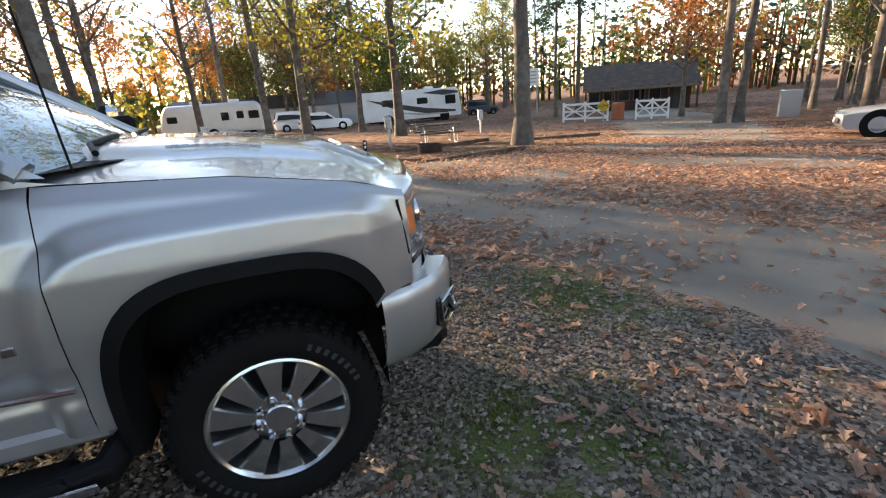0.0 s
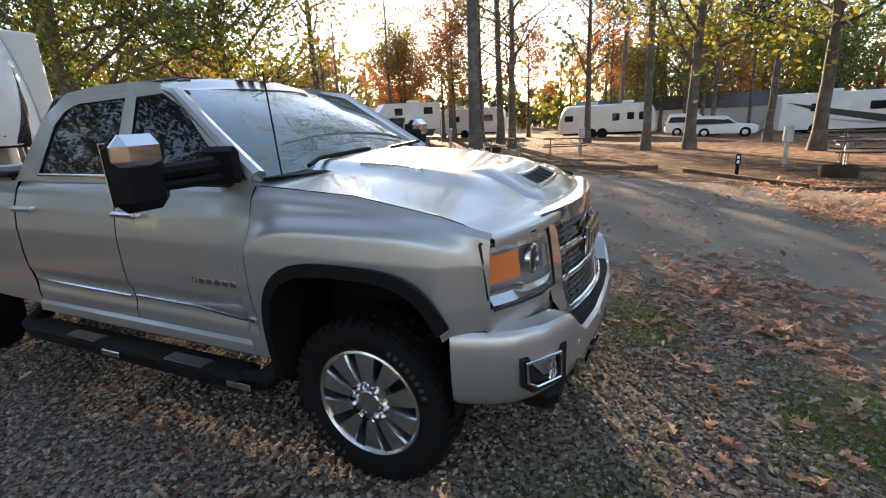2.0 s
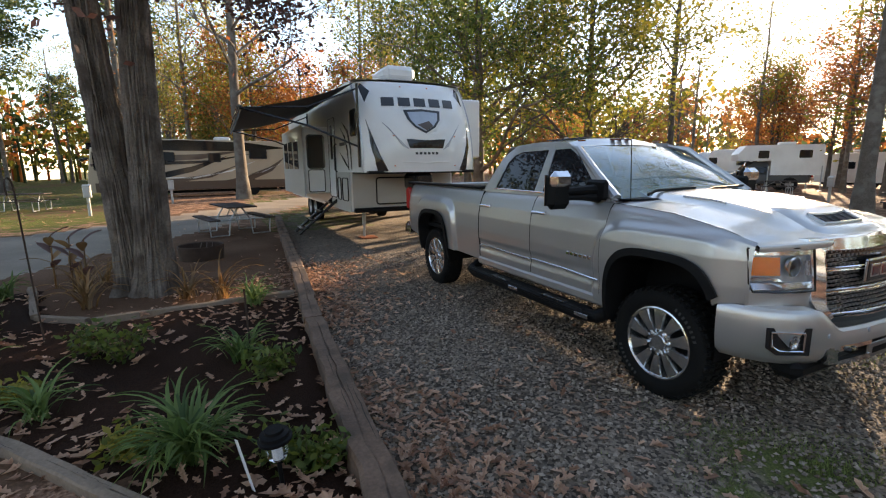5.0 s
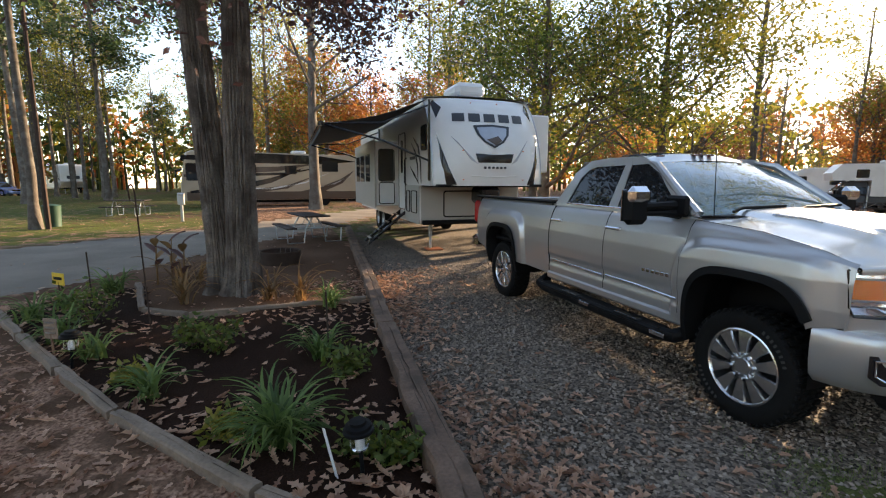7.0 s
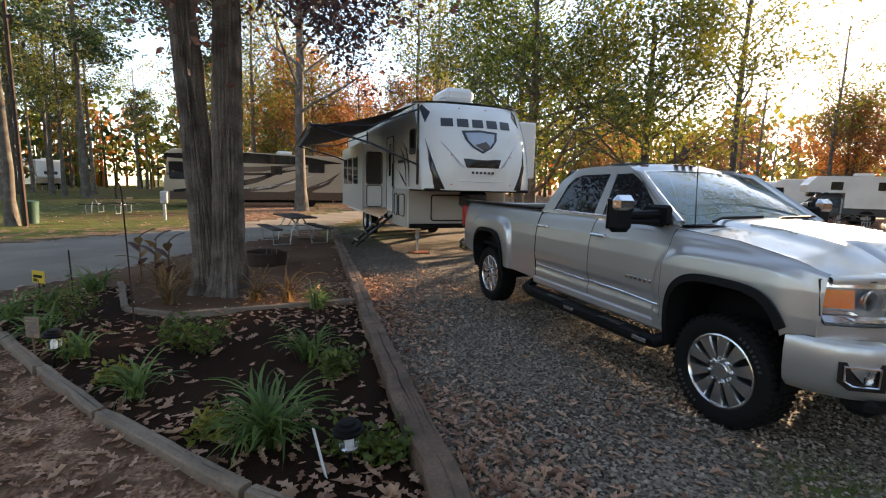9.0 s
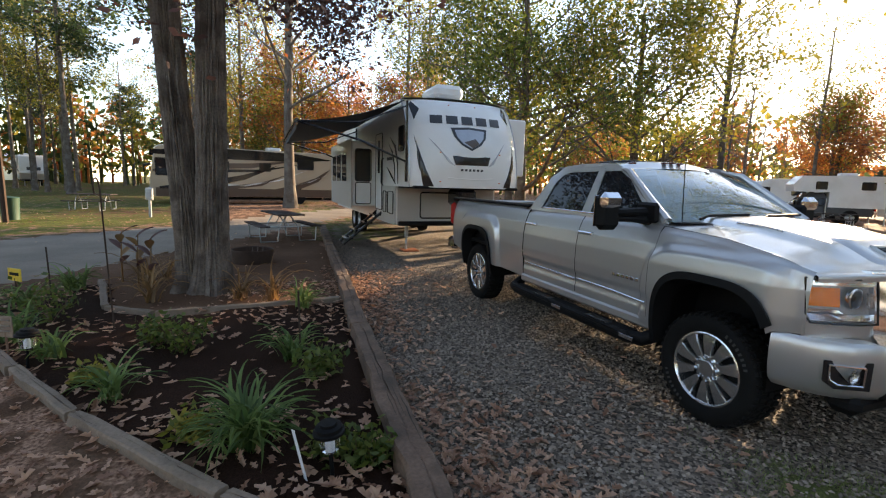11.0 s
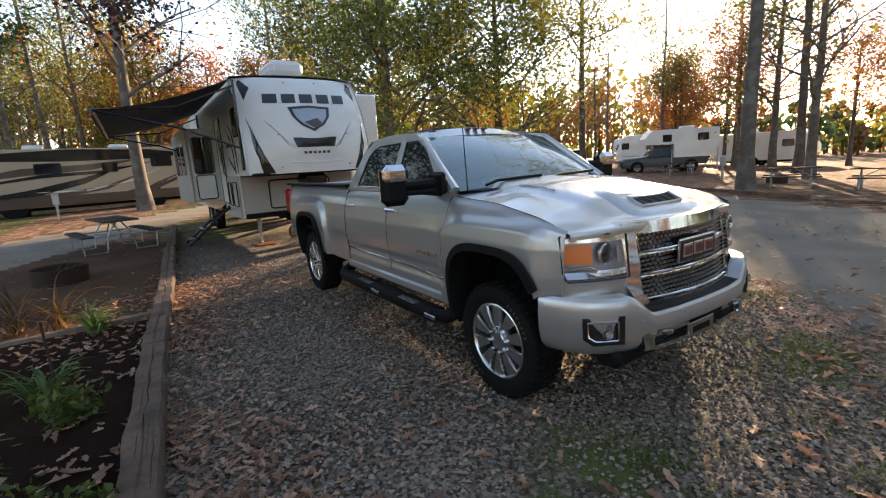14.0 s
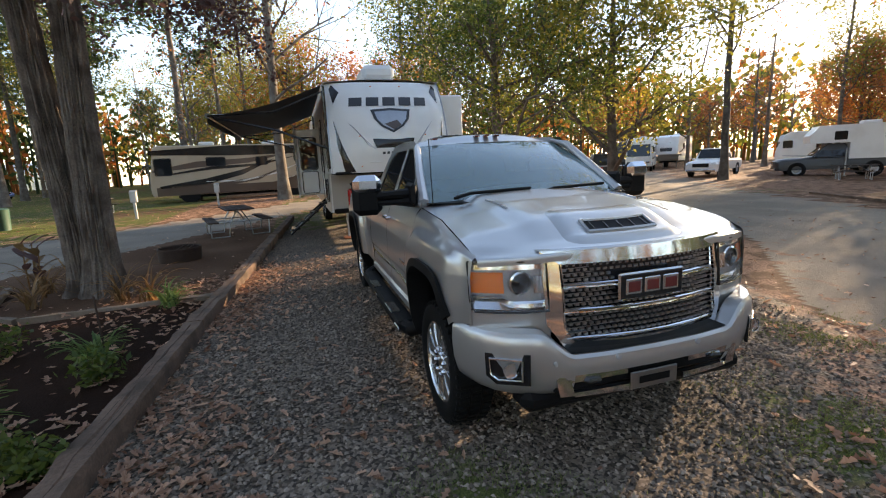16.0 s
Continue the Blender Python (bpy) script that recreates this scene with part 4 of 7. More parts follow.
    # underside
    part("frame_rail", Build().box((-2.1, 0.45, 0.52), (5.6, 0.09, 0.16), 0.02).box((-2.1, -0.45, 0.52), (5.6, 0.09, 0.16), 0.02).box((0, 0, 0.42), (0.12, 1.5, 0.12), 0.04).box((-3.86, 0, 0.42), (0.16, 1.5, 0.16), 0.06).box((0.05, 0, 0.85), (1.2, 1.2, 0.6), 0.1), BLACK_PLASTIC, t)
    part("antenna", Build().tube([(-0.45, -0.83, 1.42), (-0.47, -0.835, 1.9)], 0.004, 5), BLACK_PLASTIC, t)
    return t


pickup()


# ---- fifth-wheel trailer beside the pitch ----
def side_panel(b, pts, y, t):
    """A flat outline in x, z on a flank at y, t thick (its sign gives the side)."""
    return b.prism(pts, lambda u, v, w: (u, y + w, v), t)


def rv_wheel(parent, c, sign, r=0.38, name="wheel"):
    w = new(name)
    w.parent, w.location = parent, c
    part("tyre", Build().lathe([(r * 0.6, sign * 0.02), (r * 0.62, sign * 0.1), (r * 0.95, sign * 0.11), (r, sign * 0.08), (r, -sign * 0.1), (r * 0.6, -sign * 0.1)], (0, 0, 0), "y", 28), RUBBER, w)
    rim = Build().lathe([(r * 0.62, sign * 0.09), (r * 0.56, sign * 0.08), (r * 0.5, sign * 0.03), (r * 0.22, sign * 0.06), (0, sign * 0.07)], (0, 0, 0), "y", 24)
    part("rim", rim, GALV, w)
    return w


def swoosh(points, width):
    """A tapered curved stripe's outline from its spine."""
    left, right = [], []
    for i, (x, z) in enumerate(points):
        a, b = points[max(0, i - 1)], points[min(len(points) - 1, i + 1)]
        d = Vector((b[0] - a[0], b[1] - a[1])).normalized()
        k = width * math.sin(math.pi * (0.12 + 0.88 * i / (len(points) - 1)))
        left.append((x - d.y * k, z + d.x * k))
        right.append((x + d.y * k, z - d.x * k))
    return left + right[::-1]


def fifth_wheel():
    cy = 0.28
    t = thing("travel_trailer", "white fifth-wheel trailer with black swooshes, awning out, on gravel", "travel trailer", m=pose(-7.6 * (1 - 1.07), cy, 0) @ Matrix.Scale(1.07, 4))
    H = 1.22

    def cap(u, v):
        q = 2 * u - 1
        z = 1.5 + 1.85 * v
        lean = 0.06 + 0.75 * v ** 2.3
        y = q * H
        x = -7.0 - lean - 0.28 * abs(q) ** 3.2 + 0.1 * math.sin(v * math.pi) * (1 - q * q)
        if v > 0.86:
            z -= 0.03 * ((v - 0.86) / 0.14) ** 2
        return (x, y, z)

    part("front_cap", Build().grid(cap, 28, 24), WHITE_GEL, t, "moulded white front cap")
    edge = [cap(0, v / 8) for v in range(9)]
    for s in (-1, 1):
        pts = [(e[0], e[2]) for e in edge] + [(-8.5, 3.36), (-17.0, 3.3), (-17.2, 3.2), (-17.2, 0.64), (-8.35, 0.64), (-8.35, 1.5)]
        part("side_wall", side_panel(Build(), pts, s * H, -s * 0.04), WHITE_GEL, t, fix=True)
    part("roof", Build().grid(lambda u, v: (-7.9 - 9.3 * u, (2 * v - 1) * H, 3.335 + 0.05 * (1 - (2 * v - 1) ** 2)), 10, 8), WHITE_GEL, t)
    part("rear_wall", Build().box((-17.2, 0, 2.04), (0.06, 2 * H, 2.5), 0.02), WHITE_GEL, t)
    part("underbelly", Build().box((-12.7, 0, 0.67), (8.9, 2 * H - 0.1, 0.1), 0.02).box((-7.8, 0, 1.5), (1.3, 2 * H - 0.1, 0.06), 0.02), BLACK_PLASTIC, t)
    lower = Build().box((-8.4, 0, 1.06), (0.1, 2 * H, 0.86), 0.035)
    nose = part("lower_front", lower, GREY_GEL, t, "grey storage front wall")
    part("hatch_seal", Build().tube([(-8.345, a, b) for a, b in rounded(1.3, 0.58, 0.06) + rounded(1.3, 0.58, 0.06)[:1]], 0.016, 6), GLOSS_BLACK, nose).matrix_local = pose(0, 0.0, 1.08)
    skirt = side_panel(Build(), [(-8.35, 0.63), (-8.35, 1.5), (-9.6, 1.5), (-9.9, 1.3), (-10.3, 0.63)], -H - 0.012, -0.006)
    part("lower_side", skirt, GREY_GEL, t, fix=True)
    # cap mouldings and graphics, laid on the cap's own surface
    def on_cap(y, z, out=0.012):
        v = (z - 1.5) / 1.85
        x, yy, zz = cap((y / H + 1) / 2, v)
        return (x + out, y, zz)

    def decal(name, outline, material, label="", out=0.012, n=10):
        k = Build()
        idx = []
        c = (sum(p[0] for p in outline) / len(outline), sum(p[1] for p in outline) / len(outline))
        rings = 3
        for r in range(rings + 1):
            f = 1 - r / rings if r < rings else 0.02
            idx.append([len(k.v) + i for i in range(len(outline))])
            k.v.extend(on_cap(c[0] + (p[0] - c[0]) * f, c[1] + (p[1] - c[1]) * f, out) for p in outline)
        for r in range(rings):
            for i in range(len(outline)):
                j = (i + 1) % len(outline)
                k.f.append((idx[r][i], idx[r][j], idx[r + 1][j], idx[r + 1][i]))
        k.f.append(tuple(idx[rings]))
        return part(name, k, material, t, label, fix=True)

    shield = [(-0.4, 2.71), (0.0, 2.74), (0.4, 2.71), (0.35, 2.52), (0.22, 2.37), (0.0, 2.25), (-0.22, 2.37), (-0.35, 2.52)]
    decal("shield_rim", shield, CHARCOAL, "dark shield emblem")
    decal("shield_face", [(y * 0.82, 2.49 + (z - 2.49) * 0.8) for y, z in shield], DULL_METAL, out=0.02)
    decal("shield_mark", [(-0.16, 2.42), (0.1, 2.5), (0.18, 2.4), (0.02, 2.31)], BROWN_GEL, out=0.026)
    for i in range(5):
        y = -0.66 + i * 0.33
        decal("name_bar", [(y - 0.14, 2.79), (y + 0.11, 2.79), (y + 0.14, 2.97), (y - 0.11, 2.97)], CHARCOAL, "bold dark name bars")
    decal("vent_mouth", [(-0.42, 2.14), (0.42, 2.14), (0.36, 1.96), (-0.36, 1.96)], GLOSS_BLACK, "black slotted vent moulding")
    for s in (-1, 1):
        decal("vent_wing", [(s * 0.36, 1.93), (s * 0.5, 2.0), (s * 0.86, 2.48), (s * 0.74, 2.36)], DULL_METAL)
        decal("cap_stripe", [(s * 0.78, 1.52), (s * 0.98, 1.52), (s * 1.08, 2.0), (s * 1.12, 2.55), (s * 1.0, 2.05)], GLOSS_BLACK, "black curved stripe")
        decal("cap_stripe", [(s * 0.94, 3.1), (s * 1.08, 2.86), (s * 1.12, 3.2), (s * 1.06, 3.3)], GLOSS_BLACK)
        for z in (1.62, 2.2, 3.22):
            part("marker_light", Build().box(on_cap(s * 0.66 if z < 3 else s * 0.3, z, 0.01), (0.02, 0.03, 0.02), 0.004), AMBER, t)
    for i in range(6):
        y = -0.22 + i * 0.088
        decal("small_name_bar", [(y - 0.028, 1.84), (y + 0.028, 1.84), (y + 0.028, 1.885), (y - 0.028, 1.885)], CHARCOAL)
    part("cap_crease", Build().tube([on_cap(-0.5, 1.7, 0.0), on_cap(0, 1.68, 0.0), on_cap(0.5, 1.7, 0.0)], 0.014, 6), WHITE_GEL, t)
    part("corner_trim", Build().tube([(p[0] + 0.005, -H - 0.004, p[2]) for p in edge], 0.018, 6), DULL_METAL, t)
    part("corner_trim", Build().tube([(p[0] + 0.005, H + 0.004, p[2]) for p in edge], 0.018, 6), DULL_METAL, t)
    # side graphics
    for pts, w in (([(-8.2, 1.55), (-8.25, 2.0), (-8.45, 2.35), (-8.9, 2.6)], 0.05), ([(-8.45, 1.55), (-8.5, 1.95), (-8.7, 2.25), (-9.1, 2.5)], 0.035), ([(-8.4, 1.55), (-8.8, 1.75), (-9.2, 1.95)], 0.03)):
        part("side_stripe", side_panel(Build(), swoosh(pts, w), -H - 0.004, -0.006), GLOSS_BLACK, t, "black curved side stripe", fix=True)
    for i in range(5):
        part("side_name_bar", Build().box((-8.75 - i * 0.1, -H - 0.006, 2.12), (0.075, 0.01, 0.07), 0), CHARCOAL, t)

    def window(x0, x1, z0, z1, y, s, name="window"):
        w = new(name)
        w.parent = t
        out = rounded(x1 - x0, z1 - z0, 0.06)
        cx, cz = (x0 + x1) / 2, (z0 + z1) / 2
        part("window_frame", Build().tube([(cx + u, y, cz + v) for u, v in out + out[:1]], 0.02, 6), GLOSS_BLACK, w)
        part("pane", side_panel(Build(), [(cx + u, cz + v) for u, v in out], y, s * 0.012), DARK_GLASS, w, "dark tinted pane", fix=True)

    window(-8.15, -7.75, 2.25, 2.75, -H - 0.01, -1)
    d = new("entry_door")
    d.parent = t
    tagged(d, "white entry door with narrow dark window")
    part("door_leaf", side_panel(Build(), [(-9.95 + u, 1.83 + v) for u, v in rounded(0.66, 1.85, 0.06)], -H - 0.002, -0.02), WHITE_GEL, d, fix=True)
    part("door_frame", Build().tube([(-9.95 + u, -H - 0.02, 1.83 + v) for u, v in rounded(0.68, 1.87, 0.06) + rounded(0.68, 1.87, 0.06)[:1]], 0.014, 6), GLOSS_BLACK, d)
    part("door_pane", side_panel(Build(), [(-9.95 + u, 2.2 + v) for u, v in rounded(0.2, 0.8, 0.05)], -H - 0.022, -0.008), DARK_GLASS, d, fix=True)
    part("grab_handle", Build().tube([(-9.5, -H - 0.01, 1.5), (-9.5, -H - 0.07, 1.55), (-9.5, -H - 0.07, 2.1), (-9.5, -H - 0.01, 2.15)], 0.014, 6), GLOSS_BLACK, t)
    for x, w in ((-8.75, 0.5), (-9.3, 0.3)):
        o = rounded(w, 0.5, 0.06)
        part("storage_hatch", Build().tube([(x + u, -H - 0.03, 1.12 + v) for u, v in o + o[:1]], 0.012, 6), GLOSS_BLACK, t)
    # slide-out room
    sl = new("slide_out")
    sl.parent = t
    tagged(sl, "extended slide-out room with dark window")
    part("slide_box", Build().box((-12.2, -H - 0.3, 1.78), (3.6, 0.65, 1.66), 0.03), WHITE_GEL, sl)
    part("slide_flange", Build().box((-12.2, -H - 0.64, 1.78), (3.7, 0.03, 1.76), 0.01), GREY_GEL, sl)
    for x0 in (-11.4, -12.4, -13.3):
        part("slide_window", side_panel(Build(), [(x0 + u, 1.95 + v) for u, v in rounded(0.7, 0.75, 0.06)], -H - 0.655, -0.012), DARK_GLASS, sl, fix=True)
    out = rounded(0.4, 0.8, 0.06)
    part("slide_end_window", Build().prism(out, lambda u, v, w: (-10.395 + w, -H - 0.33 + u, 2.0 + v), 0.012), DARK_GLASS, sl, "dark side window", fix=True)
    part("slide_end_frame", Build().tube([(-10.388, -H - 0.33 + u, 2.0 + v) for u, v in out + out[:1]], 0.02, 6), GLOSS_BLACK, sl)
    o2 = rounded(0.4, 0.55, 0.05)
    part("slide_seal", Build().tube([(-10.39, -H - 0.33 + u, 1.28 + v) for u, v in o2 + o2[:1]], 0.012, 6), GLOSS_BLACK, sl)
    part("left_slide", Build().box((-12.5, H + 0.4, 2.0), (5.0, 0.85, 1.95), 0.03), WHITE_GEL, t)
    part("left_slide", Build().box((-8.9, H + 0.3, 2.45), (1.7, 0.6, 1.3), 0.03), WHITE_GEL, t)
    # awning
    aw = new("awning")
    aw.parent = t
    tagged(aw, "charcoal fabric patio awning rolled out")
    roll_y, roll_z = -3.36, 2.66

    def cloth(u, v):
        return (-7.55 - 5.4 * u, -H - 0.06 + (roll_y + H + 0.06) * v, 3.22 + (roll_z - 3.22) * v - 0.09 * math.sin(math.pi * v))

    part("canopy", Build().grid(cloth, 16, 10).grid(lambda u, v: (lambda p: (p[0], p[1], p[2] - 0.006))(cloth(u, 1 - v)), 16, 10), FABRIC, aw)
    part("valance", Build().grid(lambda u, v: (-7.55 - 5.4 * u, roll_y - 0.01, roll_z + 0.02 - 0.16 * v), 16, 2), FABRIC, aw)
    part("roller", Build().tube([(-7.5, roll_y, roll_z), (-13.0, roll_y, roll_z)], 0.05, 10), GLOSS_BLACK, aw)
    for x in (-7.5, -13.0):
        part("awning_arm", Build().tube([(x, -H - 0.03, 2.0), (x, -2.2, 2.38), (x, roll_y, roll_z)], 0.022, 6).tube([(x, -H - 0.03, 3.1), (x, -2.2, 2.72), (x, roll_y + 0.05, roll_z)], 0.018, 6).tube([(x, -H - 0.03, 1.6), (x, -H - 0.03, 3.2)], 0.028, 6), GLOSS_BLACK, aw)
    # roof unit
    ac = new("roof_air_conditioner")
    ac.parent = t
    part("shroud", Build().box((-9.0, 0.05, 3.66), (1.0, 0.74, 0.32), 0.1), WHITE_GEL, ac)
    part("gasket", Build().box((-9.0, 0.05, 3.46), (0.9, 0.66, 0.14), 0.03), GREY_PAINT, ac)
    # entry steps
    st = new("entry_steps")
    st.parent = t
    tagged(st, "black folding entry steps")
    for y in (-0.28, 0.28):
        part("stringer", Build().tube([(-9.95 + y, -H + 0.05, 0.88), (-9.95 + y, -H - 0.95, 0.06)], 0.035, 6), GLOSS_BLACK, st)
    for i in range(4):
        part("tread", Build().box((-9.95, -H - 0.1 - i * 0.24, 0.76 - i * 0.195), (0.56, 0.22, 0.03), 0.008), GLOSS_BLACK, st)
    # jacks, wheels, pin box
    for s in (-1, 1):
        part("landing_leg", Build().box((-8.75, s * 0.85, 0.65), (0.075, 0.075, 0.7), 0.01).box((-8.75, s * 0.85, 0.18), (0.05, 0.05, 0.34), 0.01).box((-8.75, s * 0.85, 0.015), (0.26, 0.26, 0.025), 0.01), GALV, t)
        for x in (-13.2, -14.1):
            rv_wheel(t, (x, s * 1.02, 0.38), s)
    part("pin_box", Build().box((-7.5, 0, 1.3), (0.7, 0.4, 0.35), 0.06).box((-7.2, 0, 1.08), (0.2, 0.2, 0.25), 0.03), GLOSS_BLACK, t)
    return t


fifth_wheel()
for y in (-0.57, 1.13):
    pad = Build()
    for i in range(3):
        pad.box((-8.75 + (i - 1) * 0.14, y, 0.012), (0.12, 0.4, 0.04), 0.008)
    tagged(part("jack_pad", pad, ORANGE_PAINT), "yellowish wooden block pad under the trailer leg", "jack pad")


# ---- trees ----
def limb(b, p, d, length, r, depth, tips, rnd, spread, up, twig=True):
    """A wandering limb that forks; tips collects where leaves sit."""
    n = 4 if depth else 2
    pts, rs = [p], [r]
    q, way = Vector(p), Vector(d).normalized()
    for i in range(n):
        way = (way + Vector((rnd.uniform(-1, 1), rnd.uniform(-1, 1), rnd.uniform(-0.6, 1) * up)) * 0.22).normalized()
        q = q + way * length / n
        pts.append(tuple(q))
        rs.append(r * (1 - 0.6 * (i + 1) / n))
        if depth <= 1:
            tips.append((q.copy(), way.copy()))
    if depth or twig:
        b.tube(pts, rs, 7 if r > 0.09 else 5 if r > 0.04 else 3, False)
    if depth > 0:
        for k in range(3):
            f = rnd.uniform(0.35, 1.0)
            base = Vector(pts[min(n, int(f * n) + (k == 2))])
            side = way.orthogonal().normalized()
            side.rotate(Matrix.Rotation(rnd.uniform(0, 6.28), 3, way))
            limb(b, tuple(base), way + side * spread, length * rnd.uniform(0.5, 0.75), r * 0.45, depth - 1, tips, rnd, spread, up, twig)


def leaf_cloud(tips, rnd, per, size, reach, flat=0.0):
    """Many small leaves round the twig tips."""
    v, f = [], []
    for q, way in tips:
        for _ in range(per):
            c = q + Vector((rnd.gauss(0, reach), rnd.gauss(0, reach), rnd.gauss(0, reach * (1 - flat))))
            s = size * rnd.uniform(0.6, 1.3)
            a = Vector((rnd.gauss(0, 1), rnd.gauss(0, 1), rnd.gauss(0, 0.7))).normalized()
            e = a.orthogonal().normalized()
            e.rotate(Matrix.Rotation(rnd.uniform(0, 6.28), 3, a))
            k = len(v)
            v.extend([tuple(c - a * s), tuple(c + e * s * 0.5), tuple(c + a * s), tuple(c - e * s * 0.5)])
            f.append((k, k + 1, k + 2, k + 3))
    b = Build()
    b.v, b.f = v, f
    return b


def bark_trunk(height, r, rnd, lean=0.02, n=14, flare=1.5):
    """A tapered trunk, flared and uneven at its foot."""
    pts, rs = [], []
    x = y = 0.0
    for i in range(n + 1):
        f = i / n
        pts.append((x, y, height * f - 0.08))
        rs.append(r * (1 - 0.72 * f) * (1 + (flare - 1) * math.exp(-f * height / 0.45)))
        x += rnd.gauss(0, lean) * height / n
        y += rnd.gauss(0, lean) * height / n
    return pts, rs


LABELS = {"pine": "tall pine with a bare trunk and sparse green crown", "green": "broad tree still in green leaf", "yellow": "tree turning yellow-green in autumn", "orange": "tree in orange autumn leaf",
          "tall": "tall thin hardwood with sparse yellowing leaves", "bare": "nearly bare autumn tree"}


def tree_template(name, kind, seed, height, r):
    rnd = random.Random(seed)
    t = thing(name, LABELS[kind], "tree", "campground trees")
    b, tips = Build(), []
    pts, rs = bark_trunk(height * (0.96 if kind in ("pine", "tall") else 0.75), r, rnd)
    b.tube(pts, rs, 12, False)
    spot = lambda f: (Vector(pts[min(int(f * 14), 13)]).lerp(Vector(pts[min(int(f * 14) + 1, 14)]), f * 14 - int(f * 14)), rs[min(int(f * 14), 14)])
    if kind == "pine":
        for i in range(26):
            f = rnd.uniform(0.5, 0.99)
            p, rr = spot(f)
            a = rnd.uniform(0, 6.28)
            ln = height * 0.17 * (1.15 - 0.75 * (f - 0.5) / 0.5) * rnd.uniform(0.6, 1.1)
            limb(b, tuple(p), (math.cos(a), math.sin(a), rnd.uniform(-0.1, 0.35)), ln, rr * 0.3, 1, tips, rnd, 0.6, 0.2)
        cloud, material = leaf_cloud(tips, rnd, 16, 0.16, 0.36, 0.45), NEEDLES
    else:
        count, lo = (20, 0.3) if kind != "tall" else (22, 0.36)
        for i in range(count):
            f = lo + (1 - lo) * i / count * 0.98
            p, rr = spot(f)
            a = i * 2.4 + rnd.uniform(-0.5, 0.5)
            ln = height * 0.26 * (1.1 - 0.6 * f) * rnd.uniform(0.7, 1.2)
            limb(b, tuple(p), (math.cos(a), math.sin(a), rnd.uniform(0.3, 1.0)), ln, rr * 0.42, 2, tips, rnd, 0.75, 0.5, kind == "bare")
        material = {"green": LEAF_GREEN, "yellow": LEAF_YELLOW, "orange": LEAF_ORANGE, "tall": LEAF_YELLOW, "bare": LEAF_ORANGE}[kind]
        per = {"green": 8, "yellow": 7, "orange": 8, "tall": 6, "bare": 3}[kind]
        rnd.shuffle(tips)
        if kind == "bare":
            tips = tips[:len(tips) // 4]
        cloud = leaf_cloud(tips, rnd, per, 0.125, 0.45)
    part("trunk", b, BARK, t)
    part("crown", cloud, material, t, smooth=False)
    return t


TEMPLATES = {}
for i, (kind, height, r) in enumerate((("pine", 21, 0.24), ("pine", 18, 0.2), ("green", 12, 0.2), ("yellow", 15, 0.22), ("orange", 13, 0.19), ("orange", 16, 0.2), ("tall", 20, 0.22), ("bare", 15, 0.2), ("bare", 18, 0.22))):
    TEMPLATES.setdefault(kind, []).append(tree_template("tree", kind, 40 + i, height, r))
planted = set()


def plant(kind, x, y, scale=1.0, turn=0.0, which=0, lean=0.0):
    src = TEMPLATES[kind][which % len(TEMPLATES[kind])]
    m = pose(x, y, fall(x, y) - 0.03, lean, lean * 0.4, turn) @ Matrix.Diagonal((scale, scale, scale, 1))
    if src.name not in planted:
        planted.add(src.name)
        src.matrix_world = m
        ob = src
    else:
        ob = copy_thing(src, Matrix.Identity(4))
        ob.matrix_world = m
    return tagged(ob, LABELS[kind], "tree", "campground trees")


# single trees that can be told apart: kind, x, y, scale, turn, which
# the last three are unseen, added behind the camera to darken the windscreen's reflection
SINGLE = [("yellow", 8.7, 11.9, 1.35, 10, 0), ("yellow", 7.6, 23.4, 1.25, 60, 0), ("tall", 7.4, 33, 1.0, 150, 0), ("yellow", 2.6, 24.0, 1.2, 200, 0), ("tall", 0.6, 23.0, 0.9, 20, 0), ("bare", -3.2, 30.7, 1.1, 100, 0),
          ("tall", -9.2, 30.4, 1.15, 30, 0), ("yellow", -11.2, 32.0, 1.1, 130, 0), ("tall", -5.4, 15.1, 1.1, 250, 1), ("tall", -18.6, 22.4, 1.0, 0, 0), ("bare", -27.0, -2.5, 1.45, 40, 1), ("bare", -31.5, -8.0, 0.8, 140, 0),
          ("pine", -45, -19, 1.05, 0, 0), ("pine", -17.3, -12.4, 0.8, 80, 1), ("tall", 20.3, 13.6, 0.95, 0, 0), ("tall", 20.9, 13.1, 0.9, 90, 0), ("bare", 23.5, 9.5, 1.05, 10, 0), ("bare", 25.0, 8.9, 1.1, 120, 1),
          ("pine", 26.1, 35.3, 0.9, 0, 1), ("pine", 27.2, 33.5, 0.9, 50, 0), ("tall", 24.5, 17.0, 0.9, 200, 0), ("orange", 26, 21, 0.9, 40, 0), ("bare", 5.2, 43.0, 1.0, 60, 0), ("bare", -6.5, 24, 1.1, 300, 0), ("yellow", 6.5, -9.0, 1.0, 0, 0), ("tall", 9.5, -5.0, 0.9, 40, 0), ("bare", 3.0, -12.5, 1.0, 80, 1)]
for kind, x, y, sc, turn, which in SINGLE:
    plant(kind, x, y, sc, turn, which)


def sunward(x, y, half):
    """Whether a spot lies in the open gap of the wood through which the low sun comes."""
    a = math.degrees(math.atan2(y + 2, x - 1))
    return abs(a - SUN_AZ) < half or abs(a - SUN_AZ + 9) < half + 1.5


